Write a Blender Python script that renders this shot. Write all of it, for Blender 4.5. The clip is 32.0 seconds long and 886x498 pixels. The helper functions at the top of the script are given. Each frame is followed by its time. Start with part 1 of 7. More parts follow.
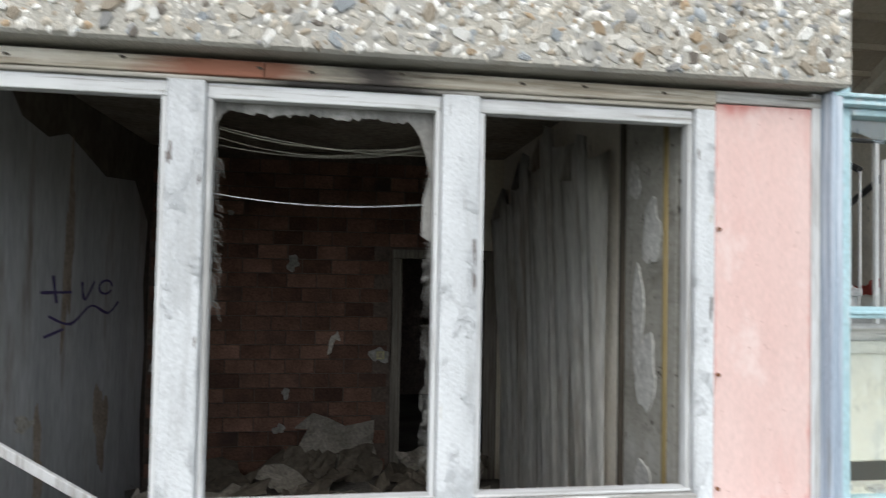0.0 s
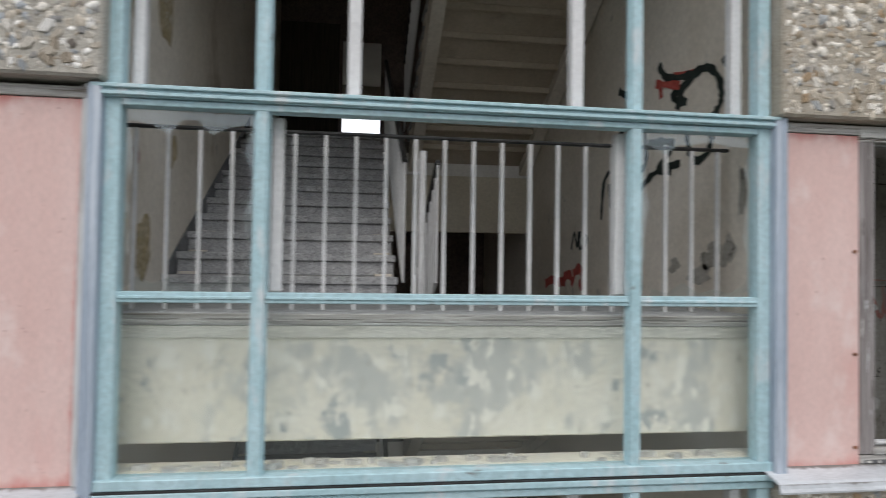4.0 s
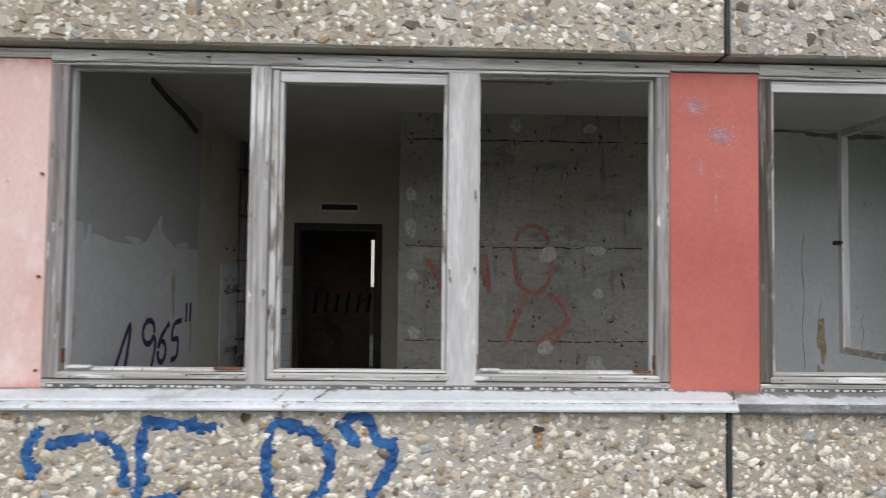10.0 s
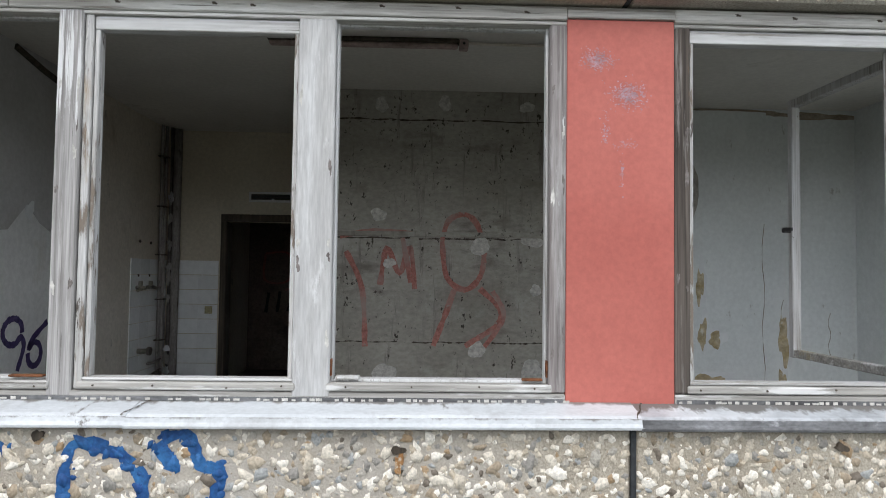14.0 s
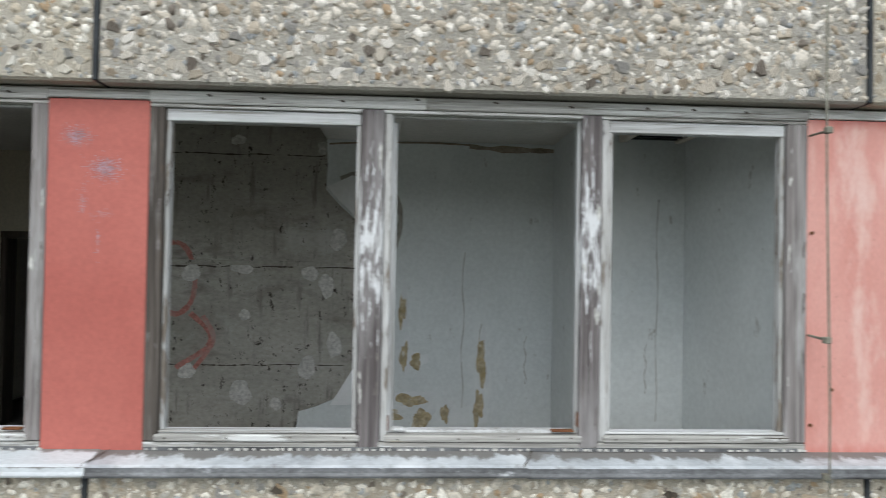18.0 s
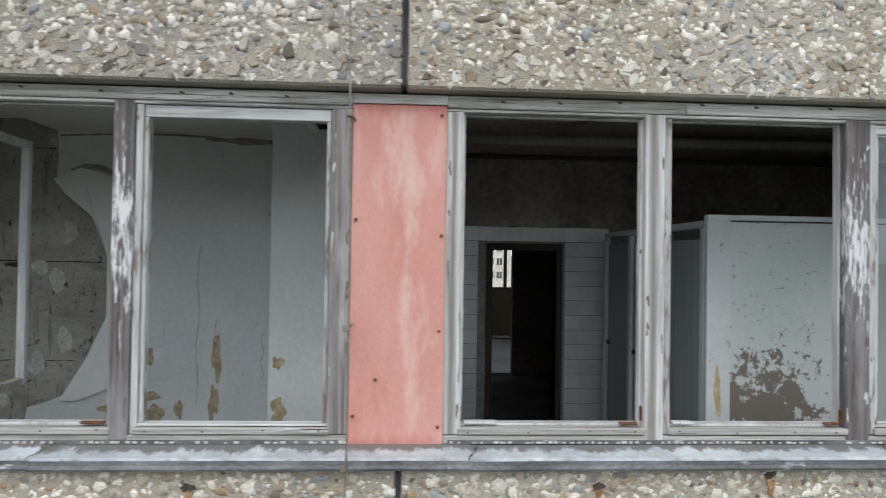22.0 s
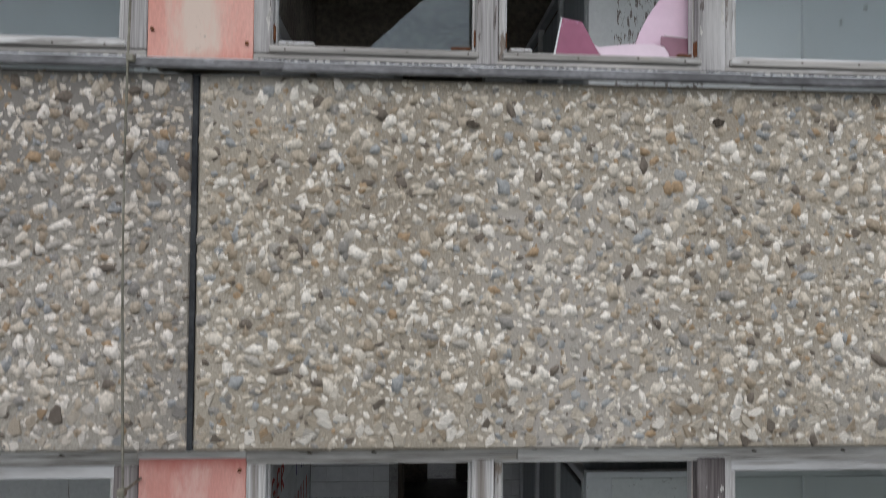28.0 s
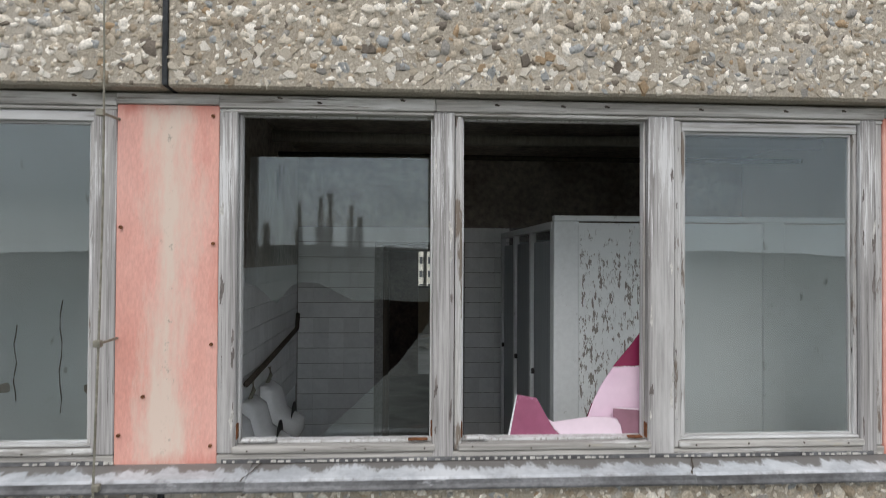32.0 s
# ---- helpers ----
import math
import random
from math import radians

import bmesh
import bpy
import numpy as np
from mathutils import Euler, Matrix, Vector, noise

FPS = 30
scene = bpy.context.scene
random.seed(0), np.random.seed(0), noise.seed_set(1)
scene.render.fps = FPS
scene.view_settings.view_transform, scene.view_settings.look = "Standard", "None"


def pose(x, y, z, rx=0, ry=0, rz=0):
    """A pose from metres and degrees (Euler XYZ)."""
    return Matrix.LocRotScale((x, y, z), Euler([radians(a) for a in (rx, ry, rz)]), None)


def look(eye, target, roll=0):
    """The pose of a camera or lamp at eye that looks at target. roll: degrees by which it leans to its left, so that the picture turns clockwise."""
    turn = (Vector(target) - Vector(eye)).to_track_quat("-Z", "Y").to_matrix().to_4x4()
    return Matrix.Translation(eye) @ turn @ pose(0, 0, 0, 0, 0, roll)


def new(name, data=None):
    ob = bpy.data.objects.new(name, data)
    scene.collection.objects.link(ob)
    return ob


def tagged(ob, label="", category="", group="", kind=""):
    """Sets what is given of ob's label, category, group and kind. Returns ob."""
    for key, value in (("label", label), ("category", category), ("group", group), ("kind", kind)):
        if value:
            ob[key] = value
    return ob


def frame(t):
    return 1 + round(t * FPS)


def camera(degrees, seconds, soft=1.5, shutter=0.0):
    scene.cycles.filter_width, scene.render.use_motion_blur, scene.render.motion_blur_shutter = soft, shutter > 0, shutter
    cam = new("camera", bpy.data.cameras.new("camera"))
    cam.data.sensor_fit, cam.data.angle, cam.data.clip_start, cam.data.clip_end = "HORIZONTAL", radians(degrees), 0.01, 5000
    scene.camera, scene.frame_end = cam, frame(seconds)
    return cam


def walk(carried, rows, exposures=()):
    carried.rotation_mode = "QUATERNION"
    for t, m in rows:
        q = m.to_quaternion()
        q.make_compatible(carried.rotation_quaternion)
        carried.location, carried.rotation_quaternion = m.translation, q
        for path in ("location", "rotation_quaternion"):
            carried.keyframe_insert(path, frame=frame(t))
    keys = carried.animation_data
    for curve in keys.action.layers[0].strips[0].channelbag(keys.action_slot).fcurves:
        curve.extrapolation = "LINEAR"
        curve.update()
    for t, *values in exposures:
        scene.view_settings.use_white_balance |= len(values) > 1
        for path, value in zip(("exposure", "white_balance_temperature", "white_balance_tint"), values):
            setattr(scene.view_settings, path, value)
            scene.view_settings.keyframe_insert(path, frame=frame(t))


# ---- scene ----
cam = camera(69.0, 32.0, soft=0.7, shutter=0.5)
PATH = [
    (0, (0.502, -2.359, 1.87), (0.792, -0.382, 1.93), 1.1),
    (0.5, (0.859, -2.414, 1.706), (1.16, -0.438, 1.793), 0.8),
    (1, (0.939, -2.415, 1.715), (1.252, -0.442, 1.802), 0.7),
    (1.5, (1.091, -2.435, 1.758), (1.407, -0.462, 1.835), 0.8),
    (2, (1.416, -2.5, 1.779), (1.726, -0.525, 1.857), 0.9),
    (2.5, (1.841, -2.578, 1.812), (2.136, -0.601, 1.891), 0.9),
    (3, (2.284, -2.66, 1.804), (2.592, -0.686, 1.9), 0.8),
    (3.5, (2.857, -2.743, 1.867), (3.142, -0.764, 1.926), 0.95),
    (4, (3.473, -2.852, 1.87), (3.748, -0.871, 1.924), 0.9),
    (4.5, (4.098, -2.966, 1.855), (4.372, -0.986, 1.915), 0.8),
    (6.5, (5.971, -3.227, 1.817), (6.122, -1.234, 1.883), 0.5),
    (7, (5.962, -3.223, 1.805), (6.117, -1.23, 1.869), 0.5),
    (7.5, (6.014, -3.218, 1.78), (6.16, -1.224, 1.844), 0.6),
    (8, (6.19, -3.229, 1.734), (6.314, -1.234, 1.793), 0.8),
    (8.5, (6.512, -3.235, 1.706), (6.625, -1.239, 1.767), 0.8),
    (9, (6.94, -3.249, 1.643), (7.011, -1.251, 1.706), 0.9),
    (9.5, (7.355, -3.25, 1.572), (7.418, -1.252, 1.635), 0.8),
    (10, (7.758, -3.189, 1.514), (7.817, -1.191, 1.59), 0.7),
    (10.5, (8.055, -3.078, 1.504), (8.109, -1.08, 1.586), 0.7),
    (11, (8.128, -3.015, 1.493), (8.185, -1.018, 1.575), 0.6),
    (11.5, (8.088, -2.985, 1.476), (8.145, -0.988, 1.555), 0.6),
    (12, (8.12, -2.915, 1.448), (8.177, -0.918, 1.533), 0.7),
    (12.5, (8.26, -2.802, 1.473), (8.314, -0.804, 1.557), 0.8),
    (13, (8.41, -2.692, 1.451), (8.464, -0.694, 1.54), 0.8),
    (13.5, (8.406, -2.648, 1.407), (8.466, -0.65, 1.489), 0.8),
    (15.5, (8.388, -2.733, 1.78), (8.435, -0.735, 1.858), 0.7),
    (16, (8.673, -2.781, 1.757), (8.718, -0.783, 1.841), 1.0),
    (16.5, (9.144, -2.826, 1.833), (9.204, -0.827, 1.864), 1.0),
    (17, (9.605, -2.892, 1.845), (9.705, -0.894, 1.87), 0.9),
    (17.5, (10.138, -2.973, 1.833), (10.229, -0.975, 1.869), 0.9),
    (18, (10.645, -3.018, 1.838), (10.744, -1.021, 1.87), 1.0),
    (18.5, (11.102, -3.034, 1.837), (11.207, -1.037, 1.875), 1.0),
    (19, (11.476, -3.055, 1.848), (11.59, -1.058, 1.877), 0.9),
    (19.5, (11.661, -3.065, 1.831), (11.774, -1.069, 1.869), 0.8),
    (20, (11.752, -3.065, 1.83), (11.865, -1.068, 1.867), 0.8),
    (20.5, (11.896, -3.078, 1.839), (12.01, -1.081, 1.868), 0.9),
    (21, (12.156, -3.087, 1.818), (12.264, -1.09, 1.851), 0.9),
    (21.5, (12.489, -3.075, 1.798), (12.592, -1.078, 1.84), 0.9),
    (22, (12.813, -3.057, 1.81), (12.922, -1.06, 1.845), 0.9),
    (22.5, (13.154, -3.024, 1.818), (13.263, -1.027, 1.854), 0.9),
    (23, (13.524, -3.022, 1.829), (13.624, -1.024, 1.86), 0.9),
    (23.5, (13.763, -3.014, 1.862), (13.869, -1.017, 1.89), 0.9),
    (24, (13.823, -2.987, 1.885), (13.932, -0.99, 1.913), 0.8),
    (24.5, (13.818, -2.969, 1.988), (13.924, -0.972, 2.022), 0.7),
    (26.5, (13.736, -2.907, 2.489), (13.846, -0.911, 2.538), 0.7),
    (27, (13.697, -2.856, 2.637), (13.813, -0.86, 2.686), 0.6),
    (27.5, (13.672, -2.82, 2.956), (13.789, -0.824, 3.002), 0.6),
    (28, (13.648, -2.807, 3.382), (13.769, -0.811, 3.425), 0.6),
    (28.5, (13.645, -2.836, 3.765), (13.761, -0.839, 3.797), 0.7),
    (29, (13.626, -2.911, 4.06), (13.74, -0.914, 4.089), 0.6),
    (29.5, (13.64, -2.993, 4.33), (13.753, -0.997, 4.355), 0.6),
    (30, (13.665, -3.043, 4.573), (13.776, -1.047, 4.599), 0.5),
    (30.5, (13.69, -3.057, 4.796), (13.807, -1.061, 4.822), 0.4),
    (31, (13.746, -3.056, 4.973), (13.861, -1.059, 4.997), 0.4),
    (31.5, (13.784, -3.024, 5.004), (13.9, -1.028, 5.032), 0.4),
    (32, (13.82, -2.947, 5.16), (13.941, -0.951, 5.185), 0.3),
]
EXPOSURES = [(0, 0.72, 6500, 8), (0.9, 0.42, 6620, 12), (4, 0.05, 6650, 12), (8, 0.16, 6720, 13), (11, 0.46, 6570, 11), (13.5, 0.52, 6500, 10), (16, 0.54, 6500, 10), (18, 0.42, 6420, 6), (20, 0.30, 6400, 7), (25, 0.27, 6400, 7), (27.5, -0.20, 6560, 12), (29, -0.26, 6330, 12), (30.5, -0.08, 6500, 11), (32, 0.10, 6700, 11)]
walk(cam, [(t, look(eye, target, roll)) for t, eye, target, roll in PATH], EXPOSURES)

# ---- world and light ----
world = bpy.data.worlds.new("overcast_sky")
scene.world = world
world.use_nodes = True
wt = world.node_tree
wn, wl = wt.nodes, wt.links
bg = wn["Background"]
sky = wn.new("ShaderNodeTexSky")
sky.sky_type, sky.sun_disc = "NISHITA", False
sky.sun_elevation, sky.sun_rotation = radians(42), radians(205)
wco = wn.new("ShaderNodeTexCoord")
wmap = wn.new("ShaderNodeMapping")
wmap.inputs["Scale"].default_value = (1.0, 1.0, 4.0)
wno = wn.new("ShaderNodeTexNoise")
wno.inputs["Scale"].default_value, wno.inputs["Detail"].default_value = 2.2, 5.0
wra = wn.new("ShaderNodeValToRGB")
wra.color_ramp.elements[0].position, wra.color_ramp.elements[1].position = 0.3, 0.75
wra.color_ramp.elements[0].color, wra.color_ramp.elements[1].color = (5.6, 6.0, 6.5, 1), (10.4, 10.7, 11.2, 1)
wmix = wn.new("ShaderNodeMixRGB")
wmix.inputs[0].default_value = 0.88
wl.new(wco.outputs["Generated"], wmap.inputs[0])
wl.new(wmap.outputs[0], wno.inputs["Vector"])
wl.new(wno.outputs[0], wra.inputs[0])
wl.new(sky.outputs[0], wmix.inputs[1])
wl.new(wra.outputs[0], wmix.inputs[2])
wl.new(wmix.outputs[0], bg.inputs["Color"])
bg.inputs["Strength"].default_value = 0.15

sun_data = bpy.data.lights.new("sun", "SUN")
sun_data.energy, sun_data.angle, sun_data.color = 0.9, radians(35), (1.0, 0.95, 0.895)
sun = new("sun", sun_data)
sun.matrix_world = look((2, -30, 34), (8, 0, 2))


# ---- materials ----
def material(name, cols, scale=3.0, rough=0.8, bump=0.2, fine=40.0, stretch=(1, 1, 1), patches=(), metal=0.0, contrast=(0.35, 0.65), vary=0.0, dist=0.004, spec=0.3, fine_amount=0.35, worn=None):
    """A weathered surface: two colours by broad noise, a fine grain, and patches (colour, scale, from, to, stretch, detail) with ragged outlines."""
    m = bpy.data.materials.new(name)
    m.use_nodes = True
    n, l = m.node_tree.nodes, m.node_tree.links
    b = n["Principled BSDF"]
    b.inputs["Roughness"].default_value, b.inputs["Metallic"].default_value = rough, metal
    b.inputs["Specular IOR Level"].default_value = spec
    co = n.new("ShaderNodeTexCoord")
    info = n.new("ShaderNodeObjectInfo")
    mul = n.new("ShaderNodeMath")
    mul.operation = "MULTIPLY"
    mul.inputs[1].default_value = 37.0
    l.new(info.outputs["Random"], mul.inputs[0])
    off = n.new("ShaderNodeVectorMath")
    off.operation = "ADD"
    l.new(co.outputs["Object"], off.inputs[0])
    l.new(mul.outputs[0], off.inputs[1])

    def noise_of(sc, st, detail=6.0, shifted=True, rough_n=0.6):
        mp = n.new("ShaderNodeMapping")
        mp.inputs["Scale"].default_value = st
        l.new(off.outputs[0] if shifted else co.outputs["Object"], mp.inputs[0])
        t = n.new("ShaderNodeTexNoise")
        t.inputs["Scale"].default_value, t.inputs["Detail"].default_value, t.inputs["Roughness"].default_value = sc, detail, rough_n
        l.new(mp.outputs[0], t.inputs["Vector"])
        return t.outputs[0]

    broad = noise_of(scale, stretch)
    ramp = n.new("ShaderNodeValToRGB")
    e = ramp.color_ramp.elements
    e[0].position, e[1].position = contrast
    e[0].color, e[1].color = (*cols[0], 1), (*cols[-1], 1)
    for k, c in enumerate(cols[1:-1]):
        e.new(contrast[0] + (contrast[1] - contrast[0]) * (k + 1) / (len(cols) - 1)).color = (*c, 1)
    l.new(broad, ramp.inputs[0])
    grain = noise_of(fine, stretch, 4.0)
    gr = n.new("ShaderNodeMapRange")
    gr.inputs[1].default_value, gr.inputs[2].default_value = 0.3, 0.7
    gr.inputs[3].default_value, gr.inputs[4].default_value = 1 - fine_amount, 1 + fine_amount * 0.6
    l.new(grain, gr.inputs[0])
    mx = n.new("ShaderNodeVectorMath")
    mx.operation = "SCALE"
    l.new(ramp.outputs[0], mx.inputs[0])
    l.new(gr.outputs[0], mx.inputs["Scale"])
    colour = mx.outputs[0]
    if vary:
        vr = n.new("ShaderNodeMapRange")
        vr.inputs[3].default_value, vr.inputs[4].default_value = 1 - vary, 1 + vary
        l.new(info.outputs["Random"], vr.inputs[0])
        mv = n.new("ShaderNodeVectorMath")
        mv.operation = "SCALE"
        l.new(colour, mv.inputs[0])
        l.new(vr.outputs[0], mv.inputs["Scale"])
        colour = mv.outputs[0]
    height = grain
    for col, sc, lo, hi, st, det in patches:
        p = noise_of(sc, st, det, True, 0.66)
        mr = n.new("ShaderNodeMapRange")
        mr.inputs[1].default_value, mr.inputs[2].default_value = lo, hi
        l.new(p, mr.inputs[0])
        mix = n.new("ShaderNodeMixRGB")
        mix.inputs[2].default_value = (*col, 1)
        l.new(mr.outputs[0], mix.inputs[0])
        l.new(colour, mix.inputs[1])
        colour = mix.outputs[0]
        ad = n.new("ShaderNodeMath")
        ad.operation = "ADD"
        l.new(height, ad.inputs[0])
        l.new(mr.outputs[0], ad.inputs[1])
        height = ad.outputs[0]
    if worn:
        sx = n.new("ShaderNodeSeparateXYZ")
        l.new(co.outputs["Generated"], sx.inputs[0])

        def math_node(op, *vals):
            q = n.new("ShaderNodeMath")
            q.operation = op
            for slot, val in enumerate(vals):
                if isinstance(val, float):
                    q.inputs[slot].default_value = val
                else:
                    l.new(val, q.inputs[slot])
            return q.outputs[0]

        for col, axis, amount, lo, hi, centre, sc, st in worn:
            ragged_edge = noise_of(sc, st, 13.0, True, 0.72)
            d = math_node("ABSOLUTE", math_node("SUBTRACT", sx.outputs[axis], centre))
            d = math_node("ADD", d, math_node("MULTIPLY", math_node("SUBTRACT", ragged_edge, 0.5), amount))
            mr = n.new("ShaderNodeMapRange")
            mr.inputs[1].default_value, mr.inputs[2].default_value = lo, hi
            l.new(d, mr.inputs[0])
            mix = n.new("ShaderNodeMixRGB")
            mix.inputs[2].default_value = (*col, 1)
            l.new(mr.outputs[0], mix.inputs[0])
            l.new(colour, mix.inputs[1])
            colour = mix.outputs[0]
    l.new(colour, b.inputs["Base Color"])
    if bump:
        bp = n.new("ShaderNodeBump")
        bp.inputs["Strength"].default_value, bp.inputs["Distance"].default_value = bump, dist
        l.new(height, bp.inputs["Height"])
        l.new(bp.outputs[0], b.inputs["Normal"])
    return m


V, H, D3 = (26, 26, 0.9), (0.9, 26, 26), (1, 1, 1)
VB, HB = (7, 7, 1.2), (1.2, 7, 7)
wood_up = material("weathered_white_wood_upright", [(0.42, 0.41, 0.395), (0.61, 0.615, 0.62)], 1.3, 0.85, 0.5, 3.5, (34, 34, 0.8), [((0.66, 0.665, 0.67), 0.9, 0.42, 0.60, (3.5, 3.5, 0.8), 8.0), ((0.34, 0.32, 0.295), 1.2, 0.56, 0.64, (60, 60, 1.3), 9.0), ((0.30, 0.275, 0.25), 0.9, 0.60, 0.80, (5, 5, 0.8), 10.0), ((0.15, 0.13, 0.11), 1.3, 0.66, 0.70, (85, 85, 1.1), 4.0), ((0.15, 0.125, 0.10), 16.0, 0.70, 0.72, (1, 1, 0.7), 4.0)], vary=0.08, fine_amount=0.25)
wood_level = material("weathered_white_wood_level", [(0.42, 0.41, 0.395), (0.61, 0.615, 0.62)], 1.3, 0.85, 0.5, 3.5, (0.8, 34, 34), [((0.66, 0.665, 0.67), 0.9, 0.44, 0.60, (0.8, 3.5, 3.5), 8.0), ((0.33, 0.31, 0.28), 1.2, 0.56, 0.64, (1.3, 60, 60), 9.0), ((0.15, 0.13, 0.11), 1.3, 0.66, 0.70, (1.1, 85, 85), 4.0)], vary=0.08, fine_amount=0.25)
wood_dark = material("bare_dark_wood_upright", [(0.085, 0.072, 0.072), (0.21, 0.19, 0.19)], 1.2, 0.9, 0.7, 3.5, (34, 34, 0.8), [((0.33, 0.315, 0.315), 0.8, 0.52, 0.72, (4, 4, 0.8), 8.0), ((0.38, 0.25, 0.12), 1.3, 0.70, 0.73, (7, 7, 2.0), 8.0), ((0.06, 0.05, 0.045), 1.3, 0.66, 0.69, (85, 85, 1.0), 4.0)], vary=0.10, worn=[((0.68, 0.685, 0.70), 2, 2.2, 0.12, 0.0, 0.60, 1.5, (36, 36, 5.0))])
wood_grey = material("bare_grey_wood_upright", [(0.27, 0.26, 0.255), (0.45, 0.44, 0.435)], 1.2, 0.9, 0.7, 3.5, (34, 34, 0.8), [((0.56, 0.555, 0.55), 0.8, 0.50, 0.68, (5, 5, 0.7), 9.0), ((0.14, 0.12, 0.11), 1.0, 0.60, 0.74, (6, 6, 0.8), 9.0), ((0.10, 0.085, 0.075), 1.3, 0.66, 0.69, (85, 85, 1.0), 4.0)], vary=0.12, worn=[((0.66, 0.665, 0.67), 2, 2.2, 0.10, -0.06, 0.85, 1.4, (50, 50, 1.6))])
wood_half = material("half_bare_wood_upright", [(0.50, 0.49, 0.475), (0.64, 0.64, 0.64)], 1.2, 0.9, 0.6, 3.5, (34, 34, 0.8), [((0.36, 0.34, 0.315), 1.2, 0.57, 0.66, (60, 60, 1.3), 9.0), ((0.13, 0.11, 0.10), 1.3, 0.66, 0.70, (85, 85, 1.1), 4.0)], vary=0.06, worn=[((0.25, 0.225, 0.205), 0, 0.8, 0.30, 0.04, 0.42, 1.1, (26, 26, 0.7))])
wood_jamb = material("bare_dark_jamb_wood", [(0.17, 0.15, 0.145), (0.34, 0.315, 0.31)], 1.2, 0.9, 0.7, 3.5, (34, 34, 0.8), [((0.47, 0.46, 0.455), 0.9, 0.52, 0.66, (9, 9, 0.9), 10.0), ((0.09, 0.075, 0.065), 1.0, 0.60, 0.72, (8, 8, 0.9), 9.0), ((0.58, 0.585, 0.58), 1.6, 0.64, 0.68, (22, 22, 3.0), 12.0)], vary=0.12)
bare_rail = material("bare_dark_rail", [(0.12, 0.105, 0.10), (0.24, 0.215, 0.205)], 2, 0.9, 0.5, 12, (8, 1, 8))
wood_dull = material("dull_white_wood_upright", [(0.46, 0.455, 0.45), (0.60, 0.605, 0.61)], 1.1, 0.85, 0.5, 12, (9, 9, 0.8), [((0.36, 0.355, 0.36), 0.9, 0.52, 0.70, (4, 4, 0.7), 9.0), ((0.66, 0.665, 0.67), 5.0, 0.58, 0.68, (3, 3, 0.8), 8.0), ((0.20, 0.175, 0.155), 1.3, 0.68, 0.72, (70, 70, 1.3), 4.0)], vary=0.05, fine_amount=0.2)
wood_flaked = material("flaked_white_wood_upright", [(0.44, 0.43, 0.415), (0.62, 0.62, 0.62)], 1.3, 0.9, 0.7, 8, (20, 20, 1.0), [((0.22, 0.185, 0.155), 2.2, 0.54, 0.60, (9, 9, 1.6), 10.0), ((0.33, 0.24, 0.15), 1.2, 0.62, 0.74, (8, 8, 1.4), 8.0), ((0.10, 0.085, 0.075), 5.0, 0.64, 0.68, (6, 6, 1.4), 8.0)], vary=0.08, fine_amount=0.25)
wood_black = material("blackened_jamb_wood", [(0.055, 0.046, 0.040), (0.15, 0.128, 0.112)], 1.2, 0.9, 0.7, 3.5, (34, 34, 0.8), [((0.28, 0.265, 0.25), 1.2, 0.57, 0.68, (14, 14, 0.9), 10.0), ((0.26, 0.15, 0.08), 0.9, 0.62, 0.74, (8, 8, 1.2), 9.0)], vary=0.1)
wood_along = material("weathered_wood_level", [(0.36, 0.345, 0.32), (0.56, 0.545, 0.52)], 1.2, 0.85, 0.6, 3.5, (0.8, 34, 34), [((0.66, 0.655, 0.635), 1.1, 0.48, 0.60, (0.9, 9, 9), 10.0), ((0.22, 0.19, 0.165), 1.3, 0.57, 0.66, (1.6, 60, 60), 9.0), ((0.09, 0.075, 0.06), 1.3, 0.65, 0.68, (1.0, 85, 85), 4.0), ((0.38, 0.29, 0.16), 0.9, 0.64, 0.76, HB, 6.0)], vary=0.1)
wallpaper_dirty = material("dirty_grey_wallpaper", [(0.34, 0.345, 0.35), (0.48, 0.49, 0.50)], 0.9, 0.9, 0.3, 12, (3, 3, 0.5), [((0.17, 0.13, 0.085), 0.9, 0.54, 0.70, (3, 3, 0.5), 9.0)], fine_amount=0.2)
wood_low = material("bare_wood_level", [(0.31, 0.30, 0.28), (0.50, 0.485, 0.46)], 1.2, 0.85, 0.6, 3.5, H, [((0.64, 0.64, 0.63), 1.1, 0.56, 0.62, (1.4, 12, 12), 12.0), ((0.46, 0.40, 0.27), 0.8, 0.60, 0.70, HB, 6.0), ((0.09, 0.075, 0.06), 1.3, 0.65, 0.68, (1.0, 60, 60), 4.0)], vary=0.12)
wood_soot = material("scorched_wood_level", [(0.36, 0.30, 0.23), (0.58, 0.53, 0.44)], 1.2, 0.85, 0.6, 3.5, (0.8, 34, 34), [((0.64, 0.60, 0.52), 1.1, 0.50, 0.62, (0.9, 9, 9), 10.0), ((0.20, 0.16, 0.12), 1.3, 0.57, 0.66, (1.6, 60, 60), 9.0), ((0.42, 0.29, 0.13), 0.8, 0.60, 0.72, HB, 7.0)], vary=0.1, worn=[((0.30, 0.13, 0.085), 0, 0.35, 0.34, 0.16, 0.95, 1.1, (1.0, 5, 5))])
